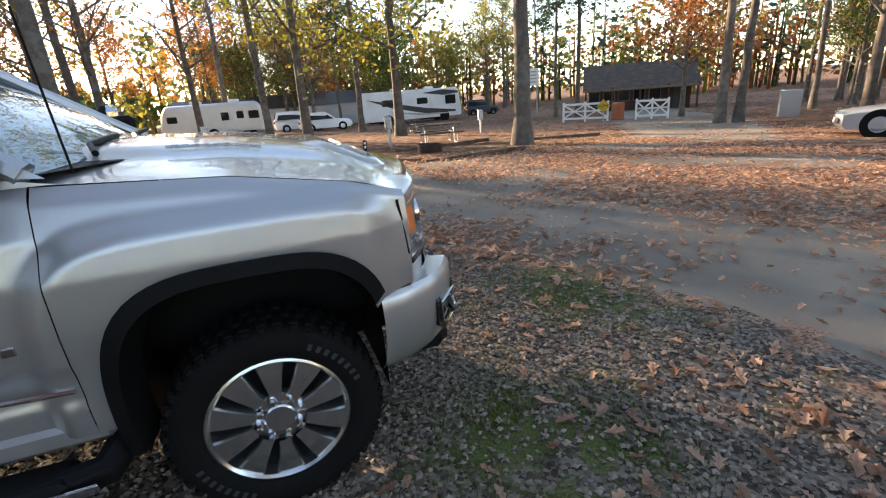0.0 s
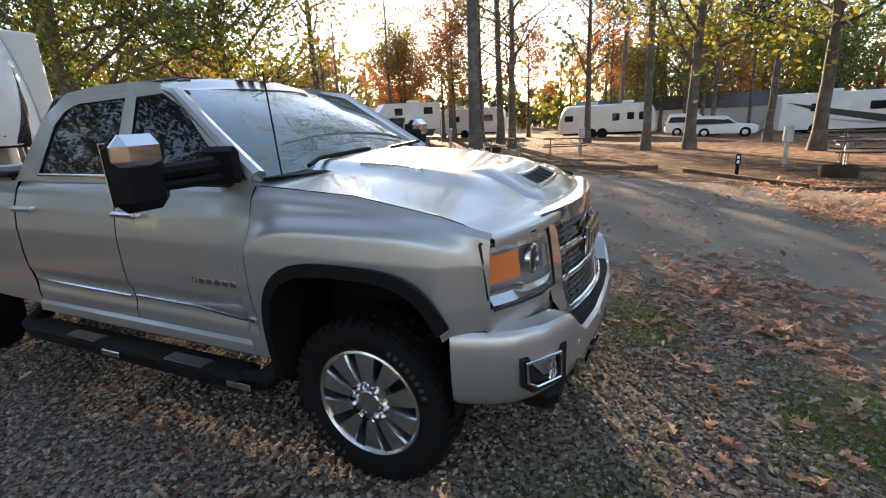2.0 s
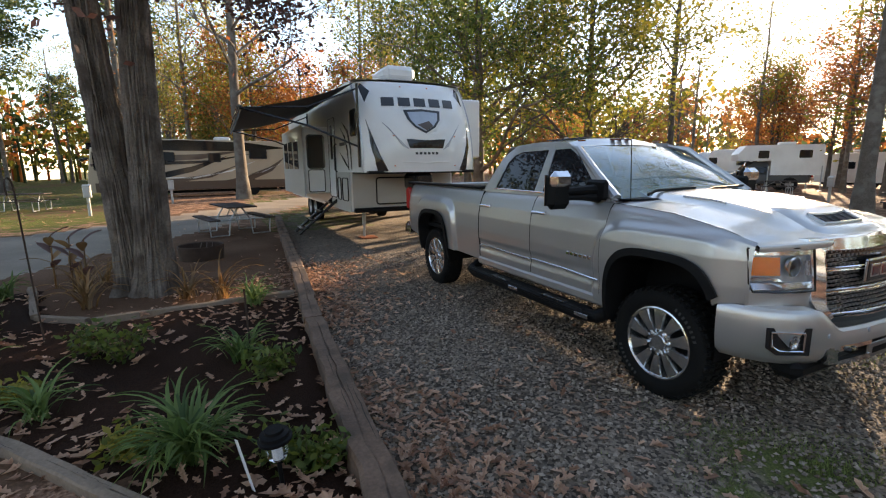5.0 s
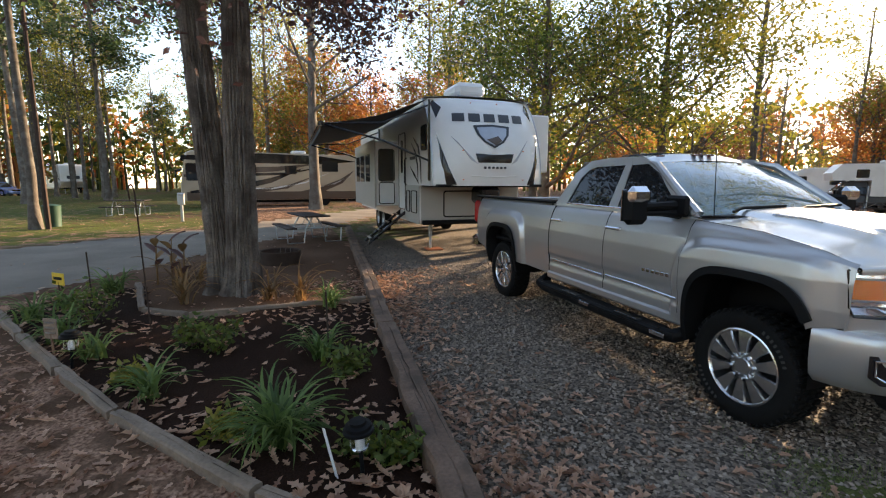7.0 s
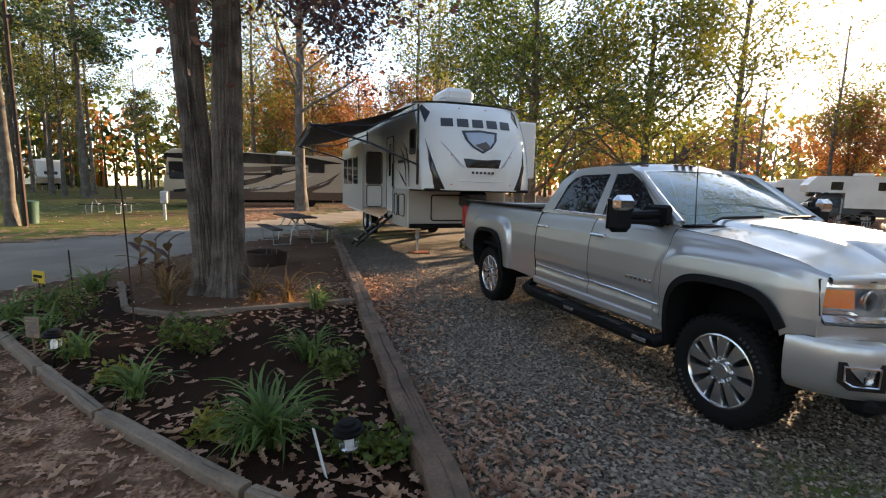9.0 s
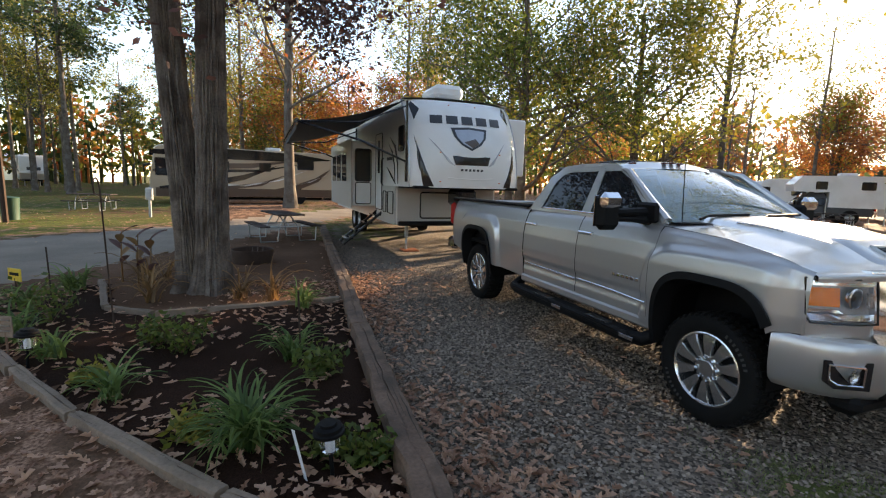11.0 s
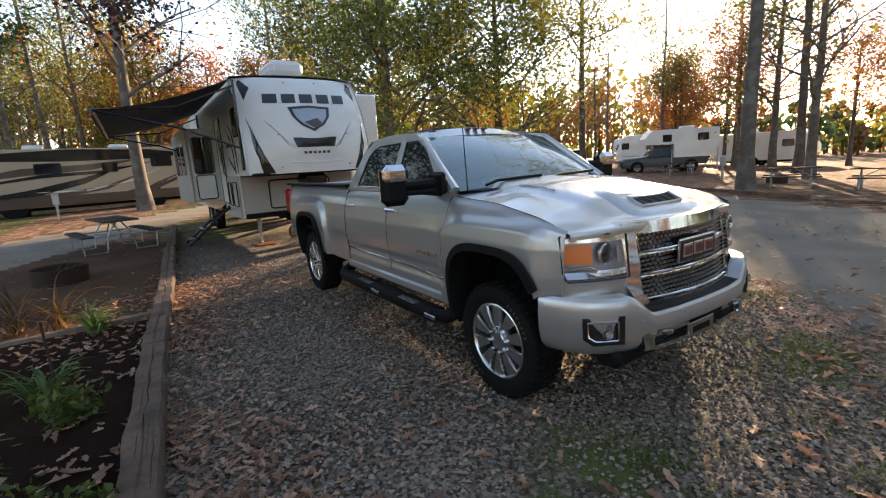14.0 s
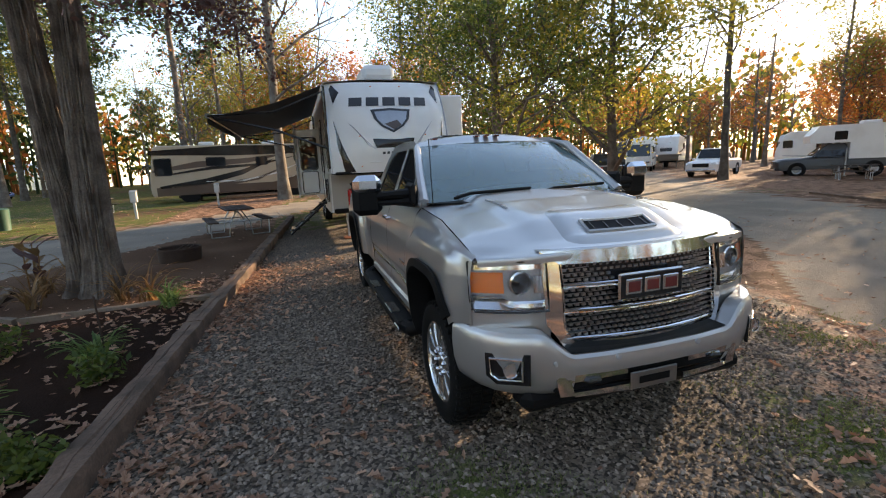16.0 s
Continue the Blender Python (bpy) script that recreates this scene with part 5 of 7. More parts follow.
def wood(n, box, kinds, seed, lo=0.75, hi=1.15, gap=3.0):
    """A stand of trees over a stretch of land."""
    rnd = random.Random(seed)
    for _ in range(n):
        x, y = rnd.uniform(box[0], box[1]), rnd.uniform(box[2], box[3])
        if sunward(x, y, gap):
            continue
        plant(rnd.choice(kinds), x, y, rnd.uniform(lo, hi), rnd.uniform(0, 360), rnd.randrange(3), rnd.uniform(-1.5, 1.5))


wood(16, (-36, -12, 34, 62), ["orange", "orange", "tall", "bare"], 1)
wood(10, (-25, -10, 32, 45), ["orange", "yellow", "orange"], 21, 0.7, 0.95, 1.3)
wood(16, (-10, 12, 50, 78), ["orange", "pine", "tall", "orange", "bare"], 2)
wood(14, (12, 42, 56, 88), ["pine", "pine", "yellow", "tall"], 3)
wood(14, (-6, 24, 54, 68), ["yellow", "pine", "green"], 41)
wood(15, (27, 48, 2, 27), ["tall", "green", "yellow", "orange", "bare", "pine"], 4, 0.7, 1.0)
wood(7, (30, 52, -20, 4), ["tall", "bare", "pine", "orange"], 5)
wood(14, (-75, -40, 36, 80), ["orange", "yellow", "orange", "bare"], 6)
wood(13, (-90, -50, -6, 32), ["orange", "yellow", "orange", "tall", "green"], 7)
wood(15, (-95, -56, -52, -8), ["pine", "pine", "yellow", "tall"], 8)
wood(10, (-58, -34, -30, -9), ["pine", "pine", "tall"], 31)
wood(9, (-78, -46, -15, -3), ["yellow", "tall", "yellow", "pine"], 51, 0.85, 1.2)
wood(6, (-62, -45, -2, 9), ["orange", "yellow", "orange"], 52, 0.9, 1.2)
wood(6, (-64, -36, -62, -34), ["pine", "pine", "tall"], 9)
wood(8, (-48, -30, 6, 16), ["orange", "yellow", "tall"], 10)
wood(5, (-30, 34, -64, -26), ["pine", "tall", "orange", "yellow"], 11)


def far_wood():
    """The closed edge of the forest all round, too far to pick trees apart."""
    rnd = random.Random(77)
    for k, (material, tone) in enumerate(((LEAF_ORANGE, "orange"), (LEAF_YELLOW, "yellow-green"), (NEEDLES, "dark green"))):
        b = Build()
        for i in range(330):
            a, r = rnd.uniform(0, 2 * math.pi), rnd.uniform(84, 125)
            x, y = r * math.cos(a), r * math.sin(a)
            h = rnd.uniform(9, 17) * (1.15 if k == 2 else 1)
            if sunward(x, y, 6):
                h *= 0.5
            z0 = fall(x, y)
            b.tube([(x, y, z0 - 0.3), (x + rnd.gauss(0, 0.4), y + rnd.gauss(0, 0.4), z0 + h)], [0.25, 0.05], 4, False)
            for _ in range(70):
                f = rnd.random() ** 0.8
                w = h * 0.24 * (1.2 - f)
                c = Vector((x + rnd.gauss(0, w), y + rnd.gauss(0, w), z0 + h * (0.12 + 0.92 * f)))
                s = rnd.uniform(0.35, 0.8)
                e = Vector((rnd.gauss(0, 1), rnd.gauss(0, 1), rnd.gauss(0, 1))).normalized() * s
                g = e.orthogonal().normalized() * s * 0.7
                b.add([c - e, c + g, c + e, c - g], [(0, 1, 2, 3)])
        tagged(part("far_wood", b, material, smooth=False), "distant %s forest edge in autumn" % tone, "forest", kind="stuff")


far_wood()


def big_green_tree(x, y, seed, height, r, material, per, label, spread=0.85, size=0.085, count=22):
    """A broad hardwood with low limbs and a dense crown."""
    rnd = random.Random(seed)
    t = thing("tree", label, "tree", "campground trees", pose(x, y, fall(x, y) - 0.03))
    b, tips = Build(), []
    pts, rs = bark_trunk(height * 0.8, r, rnd, 0.03)
    b.tube(pts, rs, 14, False)
    for i in range(count):
        f = 0.18 + 0.8 * i / count
        k = min(int(f * 14), 14)
        a = i * 2.4 + rnd.uniform(-0.4, 0.4)
        ln = height * 0.36 * (1.1 - 0.65 * f) * rnd.uniform(0.8, 1.2)
        limb(b, pts[k], (math.cos(a), math.sin(a), rnd.uniform(0.25, 0.9)), ln, rs[k] * 0.45, 3, tips, rnd, spread, 0.45)
    part("trunk", b, BARK, t)
    part("crown", leaf_cloud(tips, rnd, per, size, 0.42), material, t, smooth=False)


big_green_tree(-15.5, 6.5, 91, 13.5, 0.26, LEAF_GREEN, 11, "broad green-leaved hardwood behind the white trailer")
big_green_tree(-12.5, 10.0, 92, 10.5, 0.22, LEAF_YELLOW, 9, "leafy tree turning yellow-green behind the trailer")
big_green_tree(-21.0, 9.0, 93, 12.0, 0.24, LEAF_GREEN, 9, "green-leaved hardwood at the edge of the lane")


def near_oak(x, y):
    """Twin-stemmed oak in the bed, with furrowed bark and brown leaves overhead."""
    rnd = random.Random(5)
    t = thing("oak_tree", "twin-trunked oak with furrowed bark and russet leaves", "tree", m=pose(x, y, 0))
    for k, (dx, dy, lean_x, lean_y, r, h) in enumerate(((-0.05, -0.15, -0.02, -0.042, 0.205, 11), (0.05, 0.13, 0.01, 0.045, 0.215, 11))):
        b = Build()
        n, m = 90, 150
        seed = 11 + k * 7

        def skin(u, v):
            z = h * u ** 1.25 - 0.12
            a = 2 * math.pi * v
            taper = r * (1 - 0.45 * u) * (1 + 0.5 * math.exp(-max(z, 0) / 0.25))
            fur = 0.042 * min(1, 3.4 * abs(noise.noise((math.cos(a) * 9, math.sin(a) * 9, z * 1.2 + seed)))) + 0.012 * noise.noise((math.cos(a) * 20, math.sin(a) * 20, z * 5 + seed))
            lobes = 0.06 * math.cos(5 * a + seed) * math.exp(-max(z, 0) / 0.35)
            rr = taper + fur + lobes - 0.02
            cx = dx + lean_x * z + 0.05 * math.sin(z * 0.5 + k)
            cy = dy + lean_y * z + 0.05 * math.cos(z * 0.45 + k)
            return (cx + rr * math.cos(a), cy + rr * math.sin(a), z)

        b.grid(skin, n, m)
        part("trunk", b, BARK_NEAR, t, "grey-brown furrowed trunk", angle=80)
    b, tips = Build(), []
    for i in range(13):
        z = 4.45 + i * 0.4
        a = i * 2.1 + 0.6
        s = 1 if i % 2 else -1
        limb(b, (0.1 * s, -0.1 + s * 0.3 + 0.04 * s * z, z), (math.cos(a), math.sin(a), 0.25), rnd.uniform(2.0, 3.6), 0.09, 2, tips, rnd, 0.8, 0.2)
    for i in range(9):
        a = 0.5 + i * 0.72
        z = 4.35 + 0.25 * (i % 5)
        limb(b, (0.0, -0.1 + (0.25 if i % 2 else -0.3), z), (math.cos(a), math.sin(a), 0.12), rnd.uniform(1.6, 2.6), 0.05, 2, tips, rnd, 0.75, -0.15)
    part("limb", b, BARK_NEAR, t)
    part("crown", leaf_cloud(tips, rnd, 34, 0.052, 0.24), LEAF_BROWN, t, "russet brown oak leaves", smooth=False)


near_oak(-5.35, -4.85)


# ---- bed edging, plants, lamps ----
def timber(p, q, w, h, material, label, name="landscape_timber", seed=0):
    """A weathered baulk with split, uneven edges."""
    rnd = random.Random(seed)
    p, q = Vector((*p, 0)), Vector((*q, 0))
    d = (q - p).normalized()
    s = Vector((-d.y, d.x, 0))
    n = max(4, int((q - p).length / 0.18))
    sec = [(-0.5, 0), (-0.5, 0.86), (-0.44, 1.0), (-0.06, 1.0), (-0.02, 0.94), (0.02, 1.0), (0.44, 1.0), (0.5, 0.86), (0.5, 0)]
    b = Build()
    for i in range(n + 1):
        c = p.lerp(q, i / n)
        jit = rnd.gauss(0, 0.006)
        for u, v in sec:
            r = 0.006 * rnd.gauss(0, 1)
            b.v.append(tuple(c + s * (u * w + jit + r) + Vector((0, 0, v * h + r * 0.7 - 0.02))))
    m = len(sec)
    for i in range(n):
        for j in range(m - 1):
            a = i * m + j
            b.f.append((a, a + 1, a + m + 1, a + m))
    b.f.append(tuple(range(m)))
    b.f.append(tuple(range(n * m, n * m + m))[::-1])
    ob = thing(name, label, "landscape timber", "timber edging")
    part("beam", b, material, ob, fix=True, angle=30)
    L = (q - p).length
    for k in range(max(2, int(L * 1.6))):
        f0 = rnd.uniform(0.02, 0.8)
        run = min(0.95 - f0, rnd.uniform(0.2, 0.7) / L)
        off = rnd.uniform(-0.36, 0.36) * w
        crack, half = Build(), 0.0022 * w / 0.2 * rnd.uniform(0.7, 1.6)
        for i in range(9):
            c = p.lerp(q, f0 + run * i / 8) + s * (off + rnd.gauss(0, 0.0025)) + Vector((0, 0, h - 0.0125))
            g = half * math.sin(math.pi * (0.06 + 0.88 * i / 8))
            crack.v.extend([tuple(c - s * g), tuple(c + s * g)])
        crack.f.extend([(2 * i, 2 * i + 1, 2 * i + 3, 2 * i + 2) for i in range(8)])
        part("split", crack, CRACK_DARK, ob, "dark drying split in the grain")
    return ob


TIE = "weathered grey-brown railway-tie edging, split and checked"
for i, (p, q) in enumerate((((0.62, -3.2), (-2.6, -3.0)), ((-2.64, -2.995), (-5.25, -2.76)), ((-5.3, -2.76), (-9.6, -2.44)), ((-9.65, -2.43), (-14.3, -2.06)))):
    timber(p, q, 0.2, 0.17, TIMBER, TIE, seed=i)
for i, (p, q) in enumerate((((0.62, -3.42), (-0.13, -4.16)), ((-0.16, -4.19), (-1.34, -5.19)), ((-1.37, -5.21), (-2.4, -5.93)), ((-2.43, -5.95), (-3.6, -6.75)), ((-3.63, -6.77), (-5.0, -7.65)), ((-4.1, -3.0), (-3.94, -5.2)), ((-3.95, -5.24), (-4.36, -5.8)), ((-4.4, -5.83), (-6.1, -6.32)))):
    timber(p, q, 0.085, 0.1, LIGHT_TIMBER, "thin silvery timber edging round the mulch bed", "bed_edging", seed=20 + i)
for i, (p, q) in enumerate((((1.9, 12.5), (4.1, 9.6)), ((4.2, 9.5), (7.6, 9.9)), ((4.5, 13.5), (8.5, 14.2)), ((9.2, 13.6), (12.6, 12.6)), ((-9.5, 16.4), (-3, 13.4)), ((-2.8, 13.4), (1.2, 12.9)))):
    ob = timber(p, q, 0.12, 0.12, TIMBER, "dark timber edging along the grassed island", "island_edging", seed=40 + i)
    ob.location.z = fall((p[0] + q[0]) / 2, (p[1] + q[1]) / 2)


def strap_plant(x, y, n, length, seed, material=LILY_LEAF, label="clump of arching green daylily leaves", name="daylily"):
    """A tuft of long arching leaves, each one a blade of its own with a folded midrib."""
    rnd = random.Random(seed)
    ob = thing(name, label, "plant", "bed plants", pose(x, y, 0.02))
    for i in range(n):
        a = rnd.uniform(0, 6.283)
        ln, rise = length * rnd.uniform(0.6, 1.15), rnd.uniform(0.75, 1.45)
        w = 0.013 * rnd.uniform(0.7, 1.3)
        bx, by = rnd.gauss(0, 0.045), rnd.gauss(0, 0.045)
        twist = rnd.uniform(-0.5, 0.5)
        b = Build()
        for j in range(8):
            f = j / 7
            r = ln * 0.78 * f ** (0.75 + 0.45 * rise)
            z = ln * (rise * 1.2 * f - 0.95 * f * f)
            c = Vector((bx + r * math.cos(a + twist * f), by + r * math.sin(a + twist * f), max(z, 0.0) + 0.008 * j))
            s = Vector((-math.sin(a), math.cos(a), 0)) * w * (1 - f ** 3)
            b.v.extend([tuple(c - s), tuple(c + Vector((0, 0, -w * 0.4))), tuple(c + s)])
        for j in range(7):
            q = j * 3
            b.f.extend([(q, q + 1, q + 4, q + 3), (q + 1, q + 2, q + 5, q + 4)])
        part("leaf", b, material, ob)
    return ob


for i, (x, y, n, ln) in enumerate(((-0.62, -4.08, 160, 0.48), (-1.62, -5.04, 44, 0.36), (-2.07, -3.74, 60, 0.4), (-3.85, -3.5, 55, 0.4), (-2.66, -5.78, 42, 0.34), (-3.34, -6.29, 55, 0.4), (-5.64, -6.52, 60, 0.44), (-4.28, -6.94, 50, 0.4), (-4.75, -6.75, 46, 0.36))):
    strap_plant(x, y, n, ln, 200 + i)
for i, (x, y) in enumerate(((-4.55, -4.3), (-4.35, -3.9), (-4.7, -5.4), (-5.6, -5.6), (-6.2, -5.5))):
    strap_plant(x, y, 26, 0.62, 300 + i, DRY_LEAF, "dried brown flower stalks by the oak", "dried_plant")


def shrub(x, y, seed, size=0.3, material=LEAF_GREEN, label="small leafy green shrub in mulch"):
    rnd = random.Random(seed)
    t = thing("shrub", label, "plant", "bed plants", pose(x, y, 0.02))
    b, tips = Build(), []
    for i in range(7):
        a = i * 0.9 + rnd.random()
        limb(b, (0, 0, 0), (math.cos(a) * 0.7, math.sin(a) * 0.7, 1), size, 0.006, 1, tips, rnd, 0.6, 0.6)
    part("stem", b, TIMBER, t)
    part("foliage", leaf_cloud(tips, rnd, 4, 0.035, 0.05), material, t, smooth=False)


for i, (x, y, s, mt) in enumerate(((-2.5, -4.72, 0.24, LEAF_GREEN), (-2.75, -4.95, 0.2, LEAF_GREEN), (-1.55, -3.55, 0.2, LEAF_GREEN), (-0.25, -3.42, 0.12, LEAF_GREEN), (-0.38, -3.6, 0.12, LEAF_GREEN), (-3.9, -6.2, 0.34, LEAF_GREEN), (-0.85, -4.42, 0.09, LEAF_YELLOW), (-1.95, -5.25, 0.09, LEAF_YELLOW))):
    shrub(x, y, 400 + i, s, mt)


def canna(x, y, seed):
    rnd = random.Random(seed)
    t = thing("canna_plant", "tall withered canna with broad browned leaves", "plant", "bed plants", pose(x, y, 0.02))
    part("stalk", Build().tube([(0, 0, 0), (0.02, 0.01, 0.45), (0.0, 0.03, 0.8)], [0.014, 0.01, 0.006], 6), DRY_LEAF, t)
    for i in range(5):
        a, z = i * 1.9 + rnd.random(), 0.3 + i * 0.11
        leaf = Build().grid(lambda u, v, a=a, z=z: (math.cos(a) * 0.24 * u - math.sin(a) * (v - 0.5) * 0.12 * math.sin(math.pi * (0.1 + 0.88 * u)), math.sin(a) * 0.24 * u + math.cos(a) * (v - 0.5) * 0.12 * math.sin(math.pi * (0.1 + 0.88 * u)), z + 0.26 * u - 0.12 * u * u + 0.03 * abs(v - 0.5)), 7, 4)
        part("leaf", leaf, DRY_LEAF if i % 2 else LEAF_BROWN, t)


for i, (x, y) in enumerate(((-5.7, -5.75), (-6.1, -6.05), (-5.3, -5.5))):
    canna(x, y, 500 + i)


def solar_light(x, y, lean):
    t = thing("solar_light", "black solar garden lamp on a stake", "garden lamp", "solar lamps", pose(x, y, 0, lean, lean * 0.4, 0))
    part("stake", Build().tube([(0, 0, -0.05), (0, 0, 0.2)], 0.012, 8), BLACK_PLASTIC, t)
    part("glass_body", Build().lathe([(0.0, 0.195), (0.045, 0.2), (0.055, 0.215), (0.062, 0.3), (0.06, 0.305)], (0, 0, 0), "z", 20), CLEAR_GLASS, t)
    part("bulb_holder", Build().lathe([(0.02, 0.2), (0.022, 0.26), (0.012, 0.28), (0, 0.285)], (0, 0, 0), "z", 12), WHITE_PAINT, t)
    part("cap", Build().lathe([(0.06, 0.3), (0.088, 0.305), (0.088, 0.32), (0.076, 0.325), (0.074, 0.345), (0.05, 0.352), (0.048, 0.368), (0, 0.37)], (0, 0, 0), "z", 24), BLACK_PLASTIC, t)


solar_light(-0.15, -3.62, 4)
solar_light(-2.49, -5.88, -3)


def hook(x, y, h, seed):
    t = thing("shepherd_hook", "thin black iron shepherd's hook in the bed", "garden hook", "garden hooks", pose(x, y, 0, 2, -2, seed * 50))
    pts = [(0, 0, -0.1), (0, 0, h)] + [(0.1 - 0.1 * math.cos(a), 0, h + 0.1 * math.sin(a)) for a in (0.5, 1.0, 1.57, 2.2, 2.8, 3.3, 3.8)]
    part("rod", Build().tube(pts, 0.008, 6), RUST, t)


hook(-3.4, -5.48, 1.55, 0)
for i, (x, y, h) in enumerate(((-2.1, -3.66, 0.66), (-4.95, -6.55, 0.75))):
    t = thing("plant_stake", "thin rusty iron stake in the bed", "stake", "plant stakes", pose(x, y, 0, 1, 1, 0))
    part("rod", Build().tube([(0, 0, -0.1), (0, 0, h)], 0.009, 6), RUST, t)
t = thing("plant_marker", "white plastic plant marker leaning in mulch", "marker", m=pose(-0.17, -3.76, 0.0, 8, -14, 20))
part("tag", Build().box((0, 0, 0.15), (0.035, 0.006, 0.34), 0.002), WHITE_PAINT, t)
t = thing("bed_sign", "small pale sign on a stick in the bed", "sign", m=pose(-2.86, -6.16, 0, 0, 0, 60))
part("stick", Build().box((0, 0, 0.12), (0.02, 0.015, 0.26), 0.003), TIMBER, t)
sg = part("board", Build().box((0, 0, 0.3), (0.16, 0.012, 0.2), 0.004), LIGHT_TIMBER, t)
for i in range(3):
    part("text_bar", Build().box((0, -0.009, 0.36 - i * 0.05), (0.11, 0.004, 0.014), 0), DULL_METAL, sg)
t = thing("yellow_sign", "small yellow sign on the far edge of the bed", "sign", m=pose(-5.3, -7.05, 0, 0, 0, 50))
part("stick", Build().tube([(0, 0, 0), (0, 0, 0.3)], 0.01, 6), RUST, t)
sg = part("board", Build().box((0, 0, 0.34), (0.26, 0.012, 0.17), 0.004), SIGN_YELLOW, t)
part("text_bar", Build().box((0, -0.009, 0.35), (0.18, 0.004, 0.04), 0), BLACK_PLASTIC, sg)


# ---- picnic tables, fire rings, hook-ups ----
def picnic_table(m, wood_mat=TABLE_WOOD):
    t = thing("picnic_table", "dark-stained picnic table on a bent steel pipe frame", "picnic table", "picnic tables", m)
    for i in range(5):
        part("tabletop_board", Build().box((0, -0.29 + i * 0.145, 0.745), (1.83, 0.137, 0.04), 0.006), wood_mat, t)
    for s in (-1, 1):
        for j in range(2):
            part("bench_board", Build().box((0, s * (0.62 + j * 0.135), 0.44), (1.83, 0.127, 0.04), 0.006), wood_mat, t)
        part("leg_frame", Build().tube([(s * 0.62, -0.76, 0.415), (s * 0.62, -0.74, 0.02), (s * 0.62, -0.3, 0.02), (s * 0.62, -0.25, 0.4), (s * 0.62, -0.05, 0.72), (s * 0.62, 0.05, 0.72), (s * 0.62, 0.25, 0.4), (s * 0.62, 0.3, 0.02), (s * 0.62, 0.74, 0.02), (s * 0.62, 0.76, 0.415)], 0.022, 6).tube([(s * 0.62, -0.78, 0.415), (s * 0.62, 0.78, 0.415)], 0.02, 6), GALV, t)
        part("brace", Build().tube([(s * 0.62, 0, 0.42), (s * 0.1, 0, 0.72)], 0.014, 6), GALV, t)
    return t


def on_land(x, y, turn=0.0, z=0.0):
    return pose(x, y, fall(x, y) + z, 0, 0, turn)


first_table = picnic_table(on_land(-11.5, -3.5, 14))
for x, y, a in ((7.1, 16.0, -8), (-5.2, 18.3, 20), (-2.6, 18.8, 10), (-24, -11.5, 80), (9.0, 27, 10), (-14, 26, 40)):
    copy_thing(first_table, on_land(x, y, a))


def fire_ring(x, y):
    t = thing("fire_ring", "rusty steel campfire ring on bare soil", "fire ring", "fire rings", on_land(x, y))
    part("ring", Build().lathe([(0.38, 0.0), (0.38, 0.26), (0.4, 0.275), (0.41, 0.26), (0.39, 0.0)], (0, 0, 0), "z", 32), RUST, t)
    part("grate", Build().tube([(-0.38, 0.1, 0.255), (0.38, 0.1, 0.255)], 0.008, 5).tube([(-0.38, 0.0, 0.255), (0.38, 0.0, 0.255)], 0.008, 5).tube([(-0.38, 0.2, 0.255), (0.33, 0.2, 0.255)], 0.008, 5), RUST, t)
    part("ash", Build().lathe([(0.37, 0.06), (0.2, 0.09), (0, 0.1)], (0, 0, 0), "z", 20), DULL_METAL, t)


fire_ring(-7.75, -4.2)
fire_ring(5.3, 12.1)
fire_ring(-6.5, 20.5)


def pedestal(x, y, turn):
    t = thing("power_pedestal", "grey electrical hook-up pedestal on a post", "power pedestal", "hook-up pedestals", on_land(x, y, turn))
    part("post", Build().box((0, 0, 0.35), (0.1, 0.1, 0.75), 0.01), GALV, t)
    bx = part("box", Build().box((0, 0, 0.92), (0.26, 0.16, 0.45), 0.02).prism([(-0.09, 1.14), (0.09, 1.14), (0.09, 1.2)], lambda u, v, w: (w - 0.13, u, v), 0.26), GALV, t)
    part("flap", Build().box((0, -0.09, 0.9), (0.2, 0.02, 0.3), 0.01), GREY_PAINT, bx)


for x, y, a in ((4.9, 15.7, 10), (-2.0, 19.6, 20), (-9.5, 22, 0), (-19.5, -8.3, 90), (-25.5, -6.0, 90), (11, 20, 0)):
    pedestal(x, y, a)
t = thing("site_marker", "small black pitch marker post", "marker post", m=on_land(3.1, 11.9))
part("post", Build().box((0, 0, 0.28), (0.09, 0.05, 0.58), 0.01), BLACK_PLASTIC, t)
part("plate", Build().box((0, -0.03, 0.42), (0.12, 0.012, 0.26), 0.006), BLACK_PLASTIC, t)
for z in (0.48, 0.36):
    part("number_bar", Build().box((0, -0.039, z), (0.06, 0.006, 0.08), 0.002), WHITE_PAINT, t)
t = thing("bin", "dark green waste bin by the lane", "bin", m=on_land(-18.3, -12.3))
part("drum", Build().lathe([(0.24, 0), (0.28, 0.75), (0.29, 0.78), (0.25, 0.8), (0, 0.84)], (0, 0, 0), "z", 20), GREEN_PAINT, t)
t = thing("lamp_post", "tall dark pole beside the lane", "pole", m=on_land(-17.2, -12.0))
part("pole", Build().tube([(0, 0, -0.1), (0, 0, 7.5)], [0.09, 0.06], 8), RUST, t)


